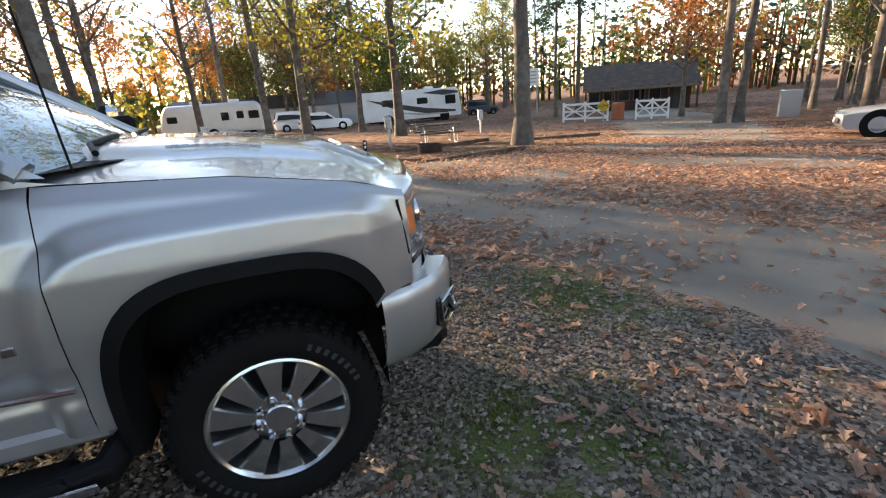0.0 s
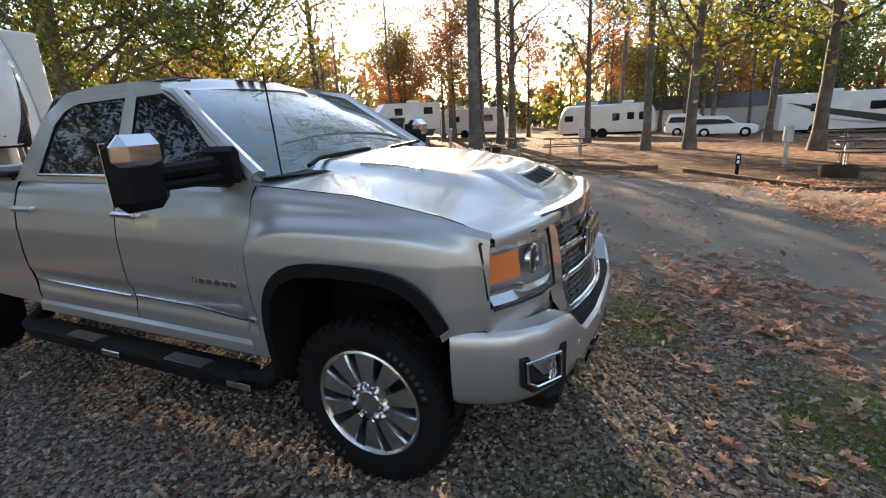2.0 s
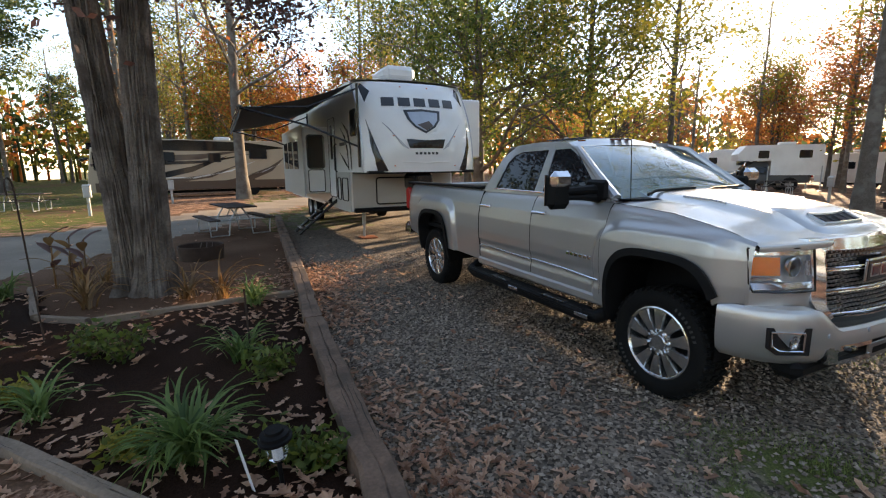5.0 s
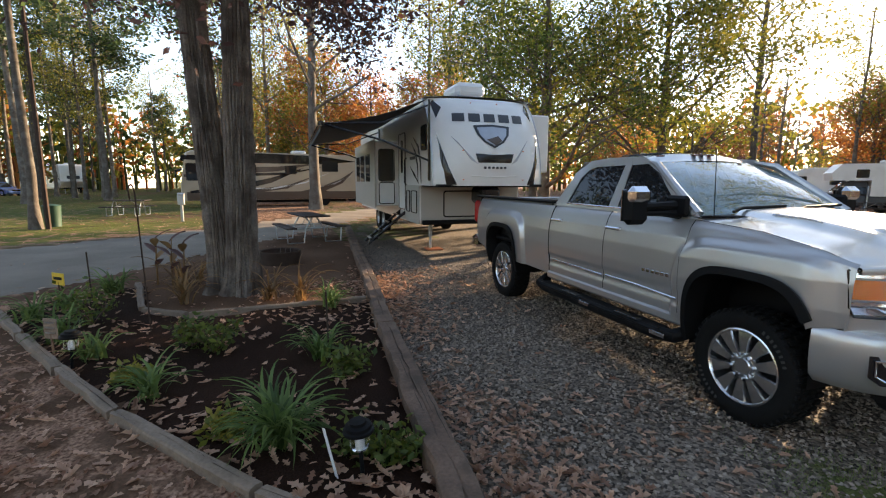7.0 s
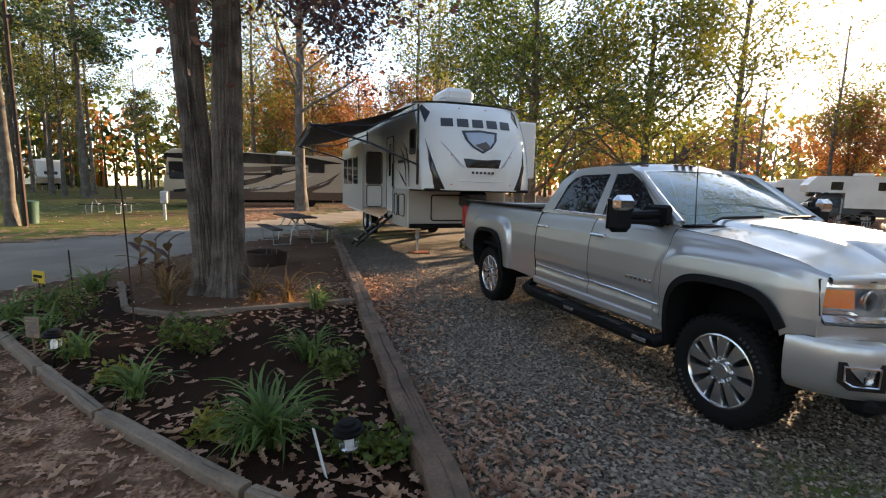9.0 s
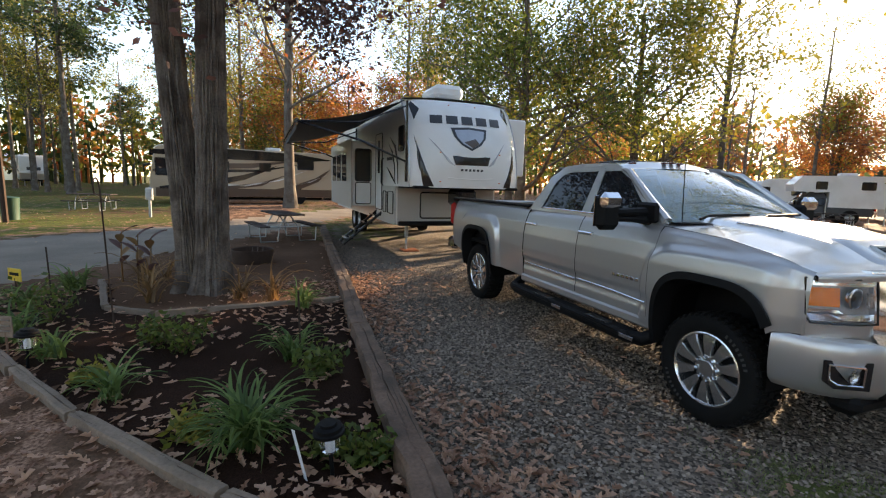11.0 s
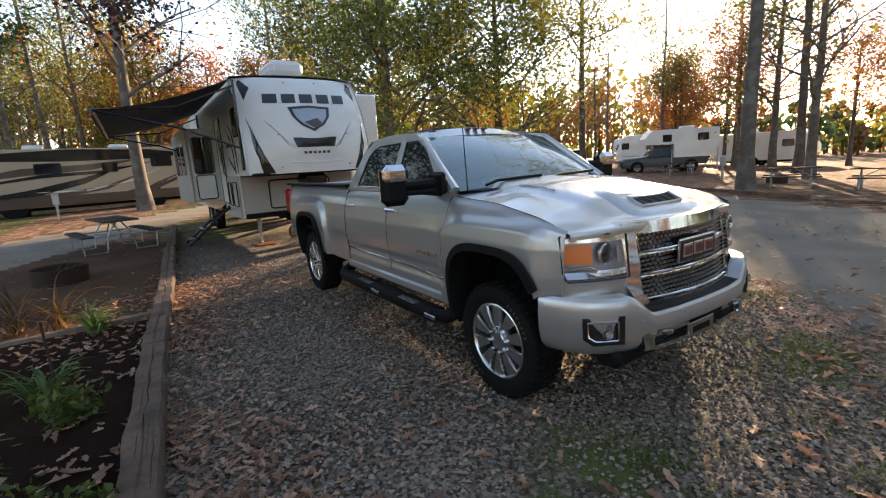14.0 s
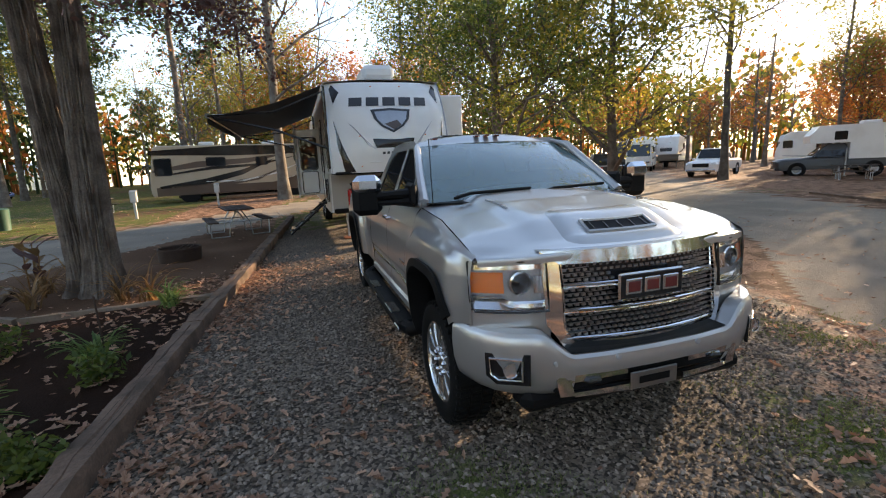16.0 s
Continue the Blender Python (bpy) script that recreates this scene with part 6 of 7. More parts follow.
# ---- gates, sign, building ----
def gate(p, q):
    p, q = Vector((*p, fall(*p))), Vector((*q, fall(*q)))
    d, L = (q - p).normalized(), (q - p).length
    t = thing("gate", "white painted cross-braced wooden gate beside the lane", "gate", "white gates")
    up = Vector((0, 0, 1))
    m = Matrix((d, Vector((-d.y, d.x, 0)), up)).transposed()
    for i in range(3):
        c = p + d * L * i / 2
        part("post", Build().box(c + up * 0.62, (0.12, 0.12, 1.3), 0.012, m), FENCE_WHITE, t)
    for h in (0.22, 1.12):
        part("rail", Build().box(p + d * L / 2 + up * h, (L, 0.05, 0.13), 0.008, m), FENCE_WHITE, t)
    part("mid_rail", Build().box(p + d * L / 2 + up * 0.67, (L, 0.045, 0.1), 0.008, m), FENCE_WHITE, t)
    for i in range(2):
        for a, b in ((0.25, 1.1), (1.1, 0.25)):
            s0, s1 = p + d * L * i / 2 + up * a, p + d * L * (i + 1) / 2 + up * b
            part("cross_brace", Build().tube([s0, s1], 0.05, 4), FENCE_WHITE, t)


gate((19.4, 24.6), (21.3, 22.5))
gate((22.6, 21.4), (23.9, 20.1))
t = thing("warning_sign", "yellow diamond sign lettered SLOW by the gate", "road sign", m=on_land(20.7, 22.2, -48))
part("post", Build().box((0, 0, 0.5), (0.07, 0.05, 1.1), 0.006), GALV, t)
sg = part("diamond", Build().prism([(0, -0.42), (0.42, 0), (0, 0.42), (-0.42, 0)], lambda u, v, w: (u, w - 0.05, 0.95 + v), 0.015), SIGN_YELLOW, t, fix=True)
word = bpy.data.curves.new("word", "FONT")
word.body, word.size, word.extrude, word.align_x, word.align_y = "SLOW", 0.24, 0.004, "CENTER", "CENTER"
wo = new("word", word)
word.materials.append(BLACK_PLASTIC)
wo.parent = sg
wo.matrix_local = pose(0, -0.057, 0.95, 90, 0, 0)


def cabin():
    t = thing("log_building", "low brown timber office with shingled gable roof", "building", m=pose(37.5, 37.5, fall(37, 37), 0, 0, -38))
    L, W, E, R = 9.0, 6.5, 2.4, 4.3
    part("wall", Build().box((0, -W / 2, E / 2), (L, 0.2, E), 0.01), LOG_BROWN, t)
    part("wall", Build().box((0, W / 2, E / 2), (L, 0.2, E), 0.01), LOG_BROWN, t)
    for s in (-1, 1):
        part("gable_wall", Build().prism([(-W / 2, 0), (W / 2, 0), (W / 2, E), (0, R - 0.15), (-W / 2, E)], lambda u, v, w: (s * L / 2 + w - 0.1, u, v), 0.2), LOG_BROWN, t, fix=True)
    for s in (-1, 1):
        part("roof_slope", Build().grid(lambda u, v: (-L / 2 - 0.8 + (L + 1.6) * u, s * (W / 2 + 1.0) * (1 - v), E - 0.45 + (R - E + 0.5) * v), 6, 6).grid(lambda u, v: (-L / 2 - 0.8 + (L + 1.6) * u, s * (W / 2 + 1.0) * v, E - 0.33 + (R - E + 0.5) * (1 - v)), 6, 6), ROOF_BROWN, t)
    part("fascia", Build().box((0, -W / 2 - 1.0, E - 0.36), (L + 1.6, 0.06, 0.22), 0.01), LIGHT_TIMBER, t)
    for i in range(5):
        w = new("window")
        w.parent = t
        x = -4.2 + i * 1.4
        part("window_frame", Build().box((x, -W / 2 - 0.11, 1.5), (1.1, 0.06, 1.2), 0.01), LIGHT_TIMBER, w)
        part("pane", Build().box((x, -W / 2 - 0.145, 1.5), (0.95, 0.02, 1.05), 0.004), DARK_GLASS, w)
    part("door", Build().box((3.6, -W / 2 - 0.12, 1.05), (1.0, 0.08, 2.1), 0.01), CHARCOAL, t)
    for i in range(5):
        part("porch_post", Build().box((-5 + i * 2.5, -W / 2 - 0.9, 1.15), (0.16, 0.16, 2.3), 0.01), LOG_BROWN, t)


cabin()
t = thing("notice_board", "white sign board on tall posts beyond the gate", "sign board", m=on_land(26, 40, -30))
for s in (-1, 1):
    part("post", Build().box((s * 0.9, 0, 2.2), (0.14, 0.14, 4.4), 0.01), GALV, t)
sg = part("board", Build().box((0, -0.1, 3.8), (2.2, 0.08, 1.6), 0.02), WHITE_PAINT, t)
for i in range(4):
    part("text_bar", Build().box((0, -0.15, 4.3 - i * 0.32), (1.7, 0.01, 0.12), 0), DULL_METAL, sg)
t = thing("utility_box", "grey steel utility cabinet among the trees", "utility cabinet", m=on_land(25.0, 13.6, -50))
part("cabinet", Build().box((0, 0, 0.65), (0.9, 0.6, 1.3), 0.03), GREY_PAINT, t)
part("cabinet_door", Build().box((0, -0.31, 0.65), (0.8, 0.02, 1.15), 0.006), GREY_PAINT, t)
t = thing("waste_bin", "rust-coloured bin beside the white gate", "bin", m=on_land(22.2, 22.6))
part("drum", Build().box((0, 0, 0.55), (0.6, 0.6, 1.1), 0.04), ORANGE_PAINT, t)
t = thing("pavilion", "long low dark-roofed shelter behind the trailers", "shelter", m=on_land(3.0, 64, 4))
part("roof", Build().prism([(-4, 2.6), (4, 2.6), (0, 4.2)], lambda u, v, w: (w - 12, u, v), 24), CHARCOAL, t, fix=True)
part("wall", Build().box((0, 0, 1.3), (23, 7, 2.6), 0.02), GREY_PAINT, t)
t = thing("warehouse", "pale metal-roofed shed far beyond the pines", "building", m=on_land(-125, -52, 70))
part("roof", Build().prism([(-9, 4), (9, 4), (0, 6)], lambda u, v, w: (w - 15, u, v), 30), GALV, t, fix=True)
part("wall", Build().box((0, 0, 2), (29.6, 17, 4), 0.02), GREY_PAINT, t)


# ---- other vehicles ----
def heading(x, y, hx, hy):
    return on_land(x, y, math.degrees(math.atan2(hy, hx)))


def flank_decal(parent, name, pts, y, material, label=""):
    s = -1 if y < 0 else 1
    return part(name, side_panel(Build(), pts, y, s * 0.012), material, parent, label, fix=True)


def car(name, label, category, m, paint, L=4.6, W=1.85, H=1.65, style="suv", group="parked vehicles"):
    """A car from its side outline: body, glasshouse, glass, lamps, wheels."""
    t = thing(name, label, category, group, m)
    h = L / 2
    belt, r = H * 0.58, 0.34 if style != "pickup" else 0.4
    if style == "sedan":
        low = [(-h, 0.5), (-h + 0.05, belt), (-h * 0.55, belt + 0.1), (h * 0.3, belt + 0.02), (h * 0.85, belt - 0.14), (h, 0.62), (h, 0.32), (h - 0.1, 0.22), (-h + 0.1, 0.25)]
        roof = [(-h * 0.75, belt + 0.08), (-h * 0.4, H), (-h * 0.02, H), (h * 0.36, belt + 0.0)]
    elif style == "pickup":
        low = [(-h, 0.65), (-h, belt + 0.02), (h * 0.35, belt + 0.05), (h * 0.93, belt - 0.06), (h, belt - 0.2), (h, 0.5), (h - 0.1, 0.38), (-h + 0.1, 0.5)]
        roof = [(-h * 0.2, belt), (-h * 0.14, H), (h * 0.14, H), (h * 0.4, belt + 0.04)]
    else:
        low = [(-h, 0.6), (-h, belt), (h * 0.38, belt + 0.05), (h * 0.9, belt - 0.08), (h, 0.75), (h, 0.35), (h - 0.1, 0.25), (-h + 0.1, 0.3)]
        roof = [(-h * 0.97, belt), (-h * 0.86, H - 0.03), (-h * 0.4, H), (h * 0.05, H - 0.03), (h * 0.42, belt + 0.03)]
    n = len(low)
    b = Build()
    for y, k in ((-W / 2, 0.72), (-W / 2 + 0.02, 0.86), (-W / 2 + 0.15, 0.98), (-W / 2 + 0.4, 1.03), (W / 2 - 0.4, 1.03), (W / 2 - 0.15, 0.98), (W / 2 - 0.02, 0.86), (W / 2, 0.72)):
        b.v.extend((x * (0.93 + 0.07 * min(1, (W / 2 - abs(y)) / 0.4)), y, 0.55 + (z - 0.55) * (k if z > 0.55 else 1)) for x, z in low)
    for s in range(7):
        for i in range(n):
            j = (i + 1) % n
            b.f.append((s * n + i, s * n + j, (s + 1) * n + j, (s + 1) * n + i))
    b.f.extend([tuple(range(n))[::-1], tuple(range(7 * n, 8 * n))])
    part("body", b, paint, t, fix=True, angle=40)
    g = Build()
    m2 = len(roof)
    for s in (-1, 1):
        g.v.extend((x, s * (W / 2 - 0.07 - 0.2 * smooth(belt, H, z)), z) for x, z in roof)
    g.f.extend([tuple(range(m2)), tuple(range(m2, 2 * m2))[::-1]])
    for i in range(m2 - 1):
        g.f.append((i, i + 1, m2 + i + 1, m2 + i))
    part("cabin", g, paint, t, fix=True, smooth=False)
    for s in (-1, 1):
        cx = sum(p[0] for p in roof) / m2
        pts = [(cx + (x - cx) * 0.86, belt + 0.05 + (z - belt) * 0.8) for x, z in roof]
        w = Build()
        w.add([(x, s * (W / 2 - 0.062 - 0.2 * smooth(belt, H, z)), z) for x, z in pts], [tuple(range(m2))])
        part("side_glass", w, DARK_GLASS, t, smooth=False)
        for x in (-h * 0.58, h * 0.62):
            rv_wheel(t, (x, s * (W / 2 - 0.1), r), s, r)
            part("wheel_arch", Build().lathe([(r + 0.06, s * 0.0), (r + 0.06, s * 0.02), (r - 0.02, s * 0.02)], (x, s * (W / 2 - 0.015), r), "y", 24), BLACK_PLASTIC, t)
        part("head_lamp", Build().box((h - 0.07, s * (W / 2 - 0.28), belt - 0.22), (0.12, 0.4, 0.14), 0.03), CLEAR_GLASS if style != "x" else CHROME, t)
        part("tail_lamp", Build().box((-h + 0.03, s * (W / 2 - 0.16), belt - 0.12), (0.1, 0.22, 0.26), 0.03), RED_LENS, t)
        part("mirror", Build().box((h * 0.33, s * (W / 2 + 0.07), belt + 0.08), (0.12, 0.2, 0.14), 0.04), paint, t)
    for i, k in ((m2 - 2, 0.02), (0, -0.02)):
        (x0, z0), (x1, z1) = roof[i], roof[i + 1]
        w = Build()
        q = [(x0 + (x1 - x0) * f, z0 + (z1 - z0) * f) for f in (0.1, 0.9)]
        w.add([(q[0][0] + k, -W / 2 + 0.24, q[0][1] + 0.012), (q[0][0] + k, W / 2 - 0.24, q[0][1] + 0.012), (q[1][0] + k, W / 2 - 0.24, q[1][1] + 0.012), (q[1][0] + k, -W / 2 + 0.24, q[1][1] + 0.012)], [(0, 1, 2, 3)])
        part("windscreen" if k > 0 else "rear_glass", w, DARK_GLASS, t, smooth=False)
    part("grille", Build().box((h - 0.01, 0, belt - 0.3), (0.06, W * 0.5, 0.24), 0.02), GLOSS_BLACK, t)
    part("bumper", Build().box((h - 0.02, 0, 0.45), (0.12, W * 0.9, 0.16), 0.04), paint if style != "pickup" else CHROME, t)
    return t


def caravan(name, label, category, m, paint, L, W, H, z0, stripes=(), windows=(), front="flat", group="recreational vehicles", lower=None, wheels=(), roof_units=1, doors=()):
    """A boxy recreational vehicle with a shaped nose; forward is +x."""
    t = thing(name, label, category, group, m)
    h = L / 2
    if front == "fifth":
        pts = [(-h, z0), (h - 2.4, z0), (h - 2.4, 1.55), (h, 1.55), (h - 0.06, 2.3), (h - 0.55, H - 0.25), (h - 1.0, H - 0.06), (-h + 0.1, H), (-h, H - 0.1)]
    elif front == "travel":
        pts = [(-h, z0), (h - 0.35, z0), (h, 0.95), (h - 0.02, 1.6), (h - 0.6, H - 0.2), (h - 1.0, H), (-h + 0.15, H), (-h, H - 0.15)]
    elif front == "bullet":
        pts = [(h - 0.1 - 0.9 * (1 - math.cos(a)), z0 + 0.1 + (H - z0 - 0.1) * math.sin(a)) for a in [i * math.pi / 16 for i in range(9)]]
        pts = [(-x, z) for x, z in pts][::1] + pts[::-1]
        pts = pts + [(h - 0.25, z0), (-h + 0.25, z0)]
    elif front == "bus":
        pts = [(-h, z0), (h - 0.1, z0), (h, 0.7), (h - 0.02, 1.45), (h - 0.35, H - 0.15), (h - 0.6, H), (-h + 0.1, H), (-h, H - 0.1)]
    else:
        pts = [(-h, z0), (h, z0), (h, H - 0.2), (h - 0.25, H), (-h + 0.1, H), (-h, H - 0.1)]
    n = len(pts)
    b = Build()
    rnd_edge = 0.1 if front != "bullet" else 0.45
    rows = ((-W / 2, 1), (-W / 2 + rnd_edge * 0.35, 0.3), (-W / 2 + rnd_edge, 0), (W / 2 - rnd_edge, 0), (W / 2 - rnd_edge * 0.35, 0.3), (W / 2, 1))
    zc = (z0 + H) / 2
    for y, k in rows:
        b.v.extend((x * (1 - 0.4 * rnd_edge * k / h), y, zc + (z - zc) * (1 - 0.5 * rnd_edge * k / (H - zc) * (1 if z > zc else 0.2))) for x, z in pts)
    for s in range(len(rows) - 1):
        for i in range(n):
            j = (i + 1) % n
            b.f.append((s * n + i, s * n + j, (s + 1) * n + j, (s + 1) * n + i))
    b.f.extend([tuple(range(n))[::-1], tuple(range((len(rows) - 1) * n, len(rows) * n))])
    part("body", b, paint, t, fix=True, angle=30)
    for s in (-1, 1):
        for spine, width, material in stripes:
            flank_decal(t, "side_stripe", swoosh(spine, width), s * (W / 2 + 0.003), material)
        for cx, cz, w, hh in windows:
            wn = new("window")
            wn.parent = t
            flank_decal(wn, "pane", [(cx + u, cz + v) for u, v in rounded(w, hh, 0.06, 3)], s * (W / 2 + 0.016), DARK_GLASS)
            o = rounded(w + 0.04, hh + 0.04, 0.07, 3)
            part("window_frame", Build().tube([(cx + u, s * (W / 2 + 0.018), cz + v) for u, v in o + o[:1]], 0.018, 4), GLOSS_BLACK, wn)
        for x, r in wheels:
            rv_wheel(t, (x, s * (W / 2 - 0.12), r), s, r)
            part("wheel_arch", Build().lathe([(r + 0.09, 0), (r + 0.09, s * 0.012), (0.0, s * 0.012)], (x, s * (W / 2 - 0.004), r + 0.02), "y", 24), BLACK_PLASTIC, t)
    for cx in doors:
        flank_decal(t, "entry_door", [(cx + u, z0 + 0.98 + v) for u, v in rounded(0.66, 1.8, 0.08, 3)], -W / 2 - 0.006, paint)
    if lower:
        for s in (-1, 1):
            flank_decal(t, "lower_band", [(-h + 0.1, z0 + 0.02), (h - 0.3, z0 + 0.02), (h - 0.3, z0 + 0.55), (-h + 0.1, z0 + 0.55)], s * (W / 2 + 0.002), lower)
    if front == "bus":
        part("windscreen", Build().grid(lambda u, v: (h + 0.012 - 0.3 * v, (2 * u - 1) * (W / 2 - 0.15), 1.5 + 1.3 * v), 4, 3), DARK_GLASS, t)
        for s in (-1, 1):
            part("head_lamp", Build().box((h, s * (W / 2 - 0.35), 0.9), (0.08, 0.4, 0.2), 0.03), CHROME, t)
            part("mirror", Build().tube([(h - 0.1, s * W / 2, 2.4), (h + 0.25, s * (W / 2 + 0.2), 2.3), (h + 0.25, s * (W / 2 + 0.2), 1.9)], 0.06, 6), GLOSS_BLACK, t)
    elif front in ("fifth", "travel"):
        part("nose_panel", Build().prism(rounded(W * 0.5, 0.45, 0.1, 3), lambda u, v, w: (h - 0.06 + w - (0.16 * (v + 0.2) if v > -0.2 else 0), u, 2.1 + v), 0.06), CHARCOAL, t, fix=True)
        for s in (-1, 1):
            part("jack_leg", Build().box((h - (2.7 if front == "fifth" else 0.6), s * 0.7, z0 / 2), (0.1, 0.1, z0), 0.01), GALV, t)
    for i in range(roof_units):
        part("roof_unit", Build().box((-h * 0.3 + i * L * 0.35, 0, H + 0.13), (0.95, 0.7, 0.26), 0.08), WHITE_GEL, t)
    part("chassis", Build().box((-0.3, 0, z0 - 0.08), (L * 0.8, W * 0.7, 0.2), 0.02), BLACK_PLASTIC, t)
    return t


S = lambda *p: list(p)
caravan("motorhome", "tan and dark-brown class A motorhome with swirling stripes", "motorhome", heading(-32.3, -5.0, 0.2, -0.98), TAN_GEL, 11.4, 2.55, 3.55, 0.45,
        stripes=((S((5.6, 3.12), (1.0, 3.18), (-3.0, 3.15), (-5.55, 3.1)), 0.34, GLOSS_BLACK), (S((5.5, 2.0), (3.0, 2.35), (0.0, 2.5), (-3.0, 2.95)), 0.2, BROWN_GEL), (S((4.9, 1.75), (2.2, 2.1), (-0.6, 2.2), (-3.4, 2.75)), 0.1, GLOSS_BLACK),
                 (S((5.2, 1.0), (2.6, 1.25), (0.4, 1.75), (-1.8, 2.6)), 0.2, GLOSS_BLACK), (S((4.6, 1.0), (1.8, 1.0), (-0.6, 1.3), (-2.6, 2.1)), 0.13, BROWN_GEL), (S((2.6, 1.25), (0.4, 1.2), (-1.8, 1.6), (-3.6, 2.3)), 0.05, WHITE_GEL), (S((-1.2, 0.85), (-3.0, 1.15), (-4.4, 1.7), (-5.4, 2.5)), 0.2, BROWN_GEL), (S((-2.4, 1.2), (-3.8, 1.5), (-5.2, 2.1)), 0.04, WHITE_GEL)),
        windows=((4.9, 2.25, 0.9, 1.0), (1.9, 2.5, 1.1, 0.5), (-0.9, 2.45, 0.7, 0.5), (-3.6, 2.75, 1.1, 0.7)), front="bus", wheels=((3.6, 0.5), (-3.0, 0.5)), lower=BROWN_GEL, roof_units=2)
caravan("motorhome", "white motorhome with dark swooshes behind pines", "motorhome", heading(16.5, 49.5, 1, 0.02), WHITE_GEL, 11.5, 2.5, 3.5, 0.45,
        stripes=((S((5.0, 1.0), (1.5, 1.2), (-2.5, 2.0), (-5.4, 2.8)), 0.3, CHARCOAL), (S((4.0, 0.8), (0.5, 0.9), (-3.0, 1.4)), 0.12, DULL_METAL), (S((5.4, 3.0), (3.5, 3.05), (1, 3.1)), 0.3, CHARCOAL)),
        windows=((4.4, 2.25, 1.2, 0.9), (1.0, 2.3, 1.2, 0.6), (-3.0, 2.3, 1.2, 0.6)), front="bus", wheels=((3.6, 0.48), (-3.0, 0.48)), roof_units=2)
caravan("motorhome", "dark motorhome parked behind the tan one", "motorhome", heading(-41.5, 4.0, 0.3, -0.95), CHARCOAL, 10, 2.5, 3.5, 0.45,
        stripes=((S((4.5, 1.2), (0, 1.4), (-4.5, 2.3)), 0.25, WHITE_GEL),), windows=((4.0, 2.2, 1.0, 0.8), (0, 2.3, 1.2, 0.6)), front="bus", wheels=((3.3, 0.48), (-2.8, 0.48)))
air = caravan("silver_trailer", "polished aluminium rounded travel trailer among trees", "travel trailer", heading(-3.2, 43.4, 1, 0.05), ALUMINIUM, 8.6, 2.5, 2.85, 0.42, stripes=(), windows=((-3.2, 1.75, 0.7, 0.45), (0.8, 1.75, 0.55, 0.6), (2.0, 1.8, 0.5, 0.55), (3.1, 1.75, 0.8, 0.6)), front="bullet", wheels=((-0.3, 0.36), (-1.2, 0.36)), roof_units=2, doors=(1.4,))
caravan("travel_trailer", "white fifth-wheel trailer nose among bare trees", "travel trailer", heading(26.3, 4.0, -0.72, 0.68), WHITE_GEL, 10, 2.5, 3.6, 0.8, stripes=((S((4.6, 1.75), (3.0, 1.9), (1, 2.6)), 0.1, CHARCOAL), (S((4.7, 2.2), (3.4, 2.3), (2.0, 2.9)), 0.08, DULL_METAL)), windows=((0, 2.4, 1.0, 0.6),), front="fifth", wheels=((-1.5, 0.38), (-2.4, 0.38)))
for x, y, hx, hy, lab in ((-74, -43, 0.86, 0.5, "white fifth-wheel trailer with dark crest, far off"), (-70, -31, 0.9, 0.42, "white fifth-wheel trailer facing the lane, far off"), (-60, -12, 0.9, 0.2, "white trailer parked under distant pines"), (-44, 66, 0.1, -1, "pale trailer parked in a far row"), (-43, 42, 0.6, -0.8, "beige fifth-wheel trailer across the lane")):
    caravan("travel_trailer", lab, "travel trailer", heading(x, y, hx, hy), WHITE_GEL, 10, 2.5, 3.7, 0.8, stripes=((S((4.6, 1.7), (2.5, 1.9), (0, 2.6)), 0.12, CHARCOAL), (S((0, 1.1), (-2, 1.3), (-4.6, 2.2)), 0.14, CHARCOAL)), windows=((1.5, 2.4, 0.8, 0.6), (-2.5, 2.3, 1.0, 0.6)), front="fifth", wheels=((-1.5, 0.38), (-2.4, 0.38)), lower=GREY_GEL)
caravan("travel_trailer", "white rounded travel trailer behind the camper", "travel trailer", heading(-23.6, 39.3, -0.85, -0.5), WHITE_GEL, 7.5, 2.4, 3.1, 0.55, stripes=((S((3.2, 1.2), (0, 1.0), (-3.4, 1.3)), 0.1, GREY_PAINT),), windows=((2.9, 2.1, 0.6, 0.55), (0.6, 2.0, 0.9, 0.55)), front="travel", wheels=((-0.6, 0.35), (-1.4, 0.35)), roof_units=1)
caravan("motorhome", "white class C motorhome facing the lane", "motorhome", heading(-38.5, 33.5, 0.7, -0.7), WHITE_GEL, 8, 2.4, 3.3, 0.5, stripes=((S((3.4, 1.2), (0, 1.3), (-3.4, 2.0)), 0.14, BROWN_GEL),), windows=((2.0, 2.2, 1.0, 0.55), (-1.5, 2.2, 1.0, 0.55)), front="bus", wheels=((2.6, 0.4), (-1.8, 0.4)))
caravan("travel_trailer", "dark-striped trailer in the far row", "travel trailer", heading(-46, 38, 0.6, -0.8), CHARCOAL, 9, 2.5, 3.3, 0.6, stripes=((S((4, 1.4), (0, 1.6), (-4, 2.4)), 0.16, WHITE_GEL),), windows=((1, 2.1, 1, 0.6),), front="travel", wheels=((-1, 0.36),))
caravan("travel_trailer", "low white trailer in the woods", "travel trailer", heading(-16.5, 44, 1, 0.1), WHITE_GEL, 7.5, 2.4, 2.9, 0.5, windows=((2, 1.9, 0.8, 0.5), (-1.5, 1.9, 0.9, 0.5)), front="travel", wheels=((-0.5, 0.35),))
caravan("travel_trailer", "white trailer parked deep in the woods", "travel trailer", heading(-26, 47, 1, 0.3), WHITE_GEL, 7.5, 2.4, 2.9, 0.5, windows=((2, 1.9, 0.8, 0.5), (-1.5, 1.9, 0.9, 0.5)), front="travel", wheels=((-0.5, 0.35),))

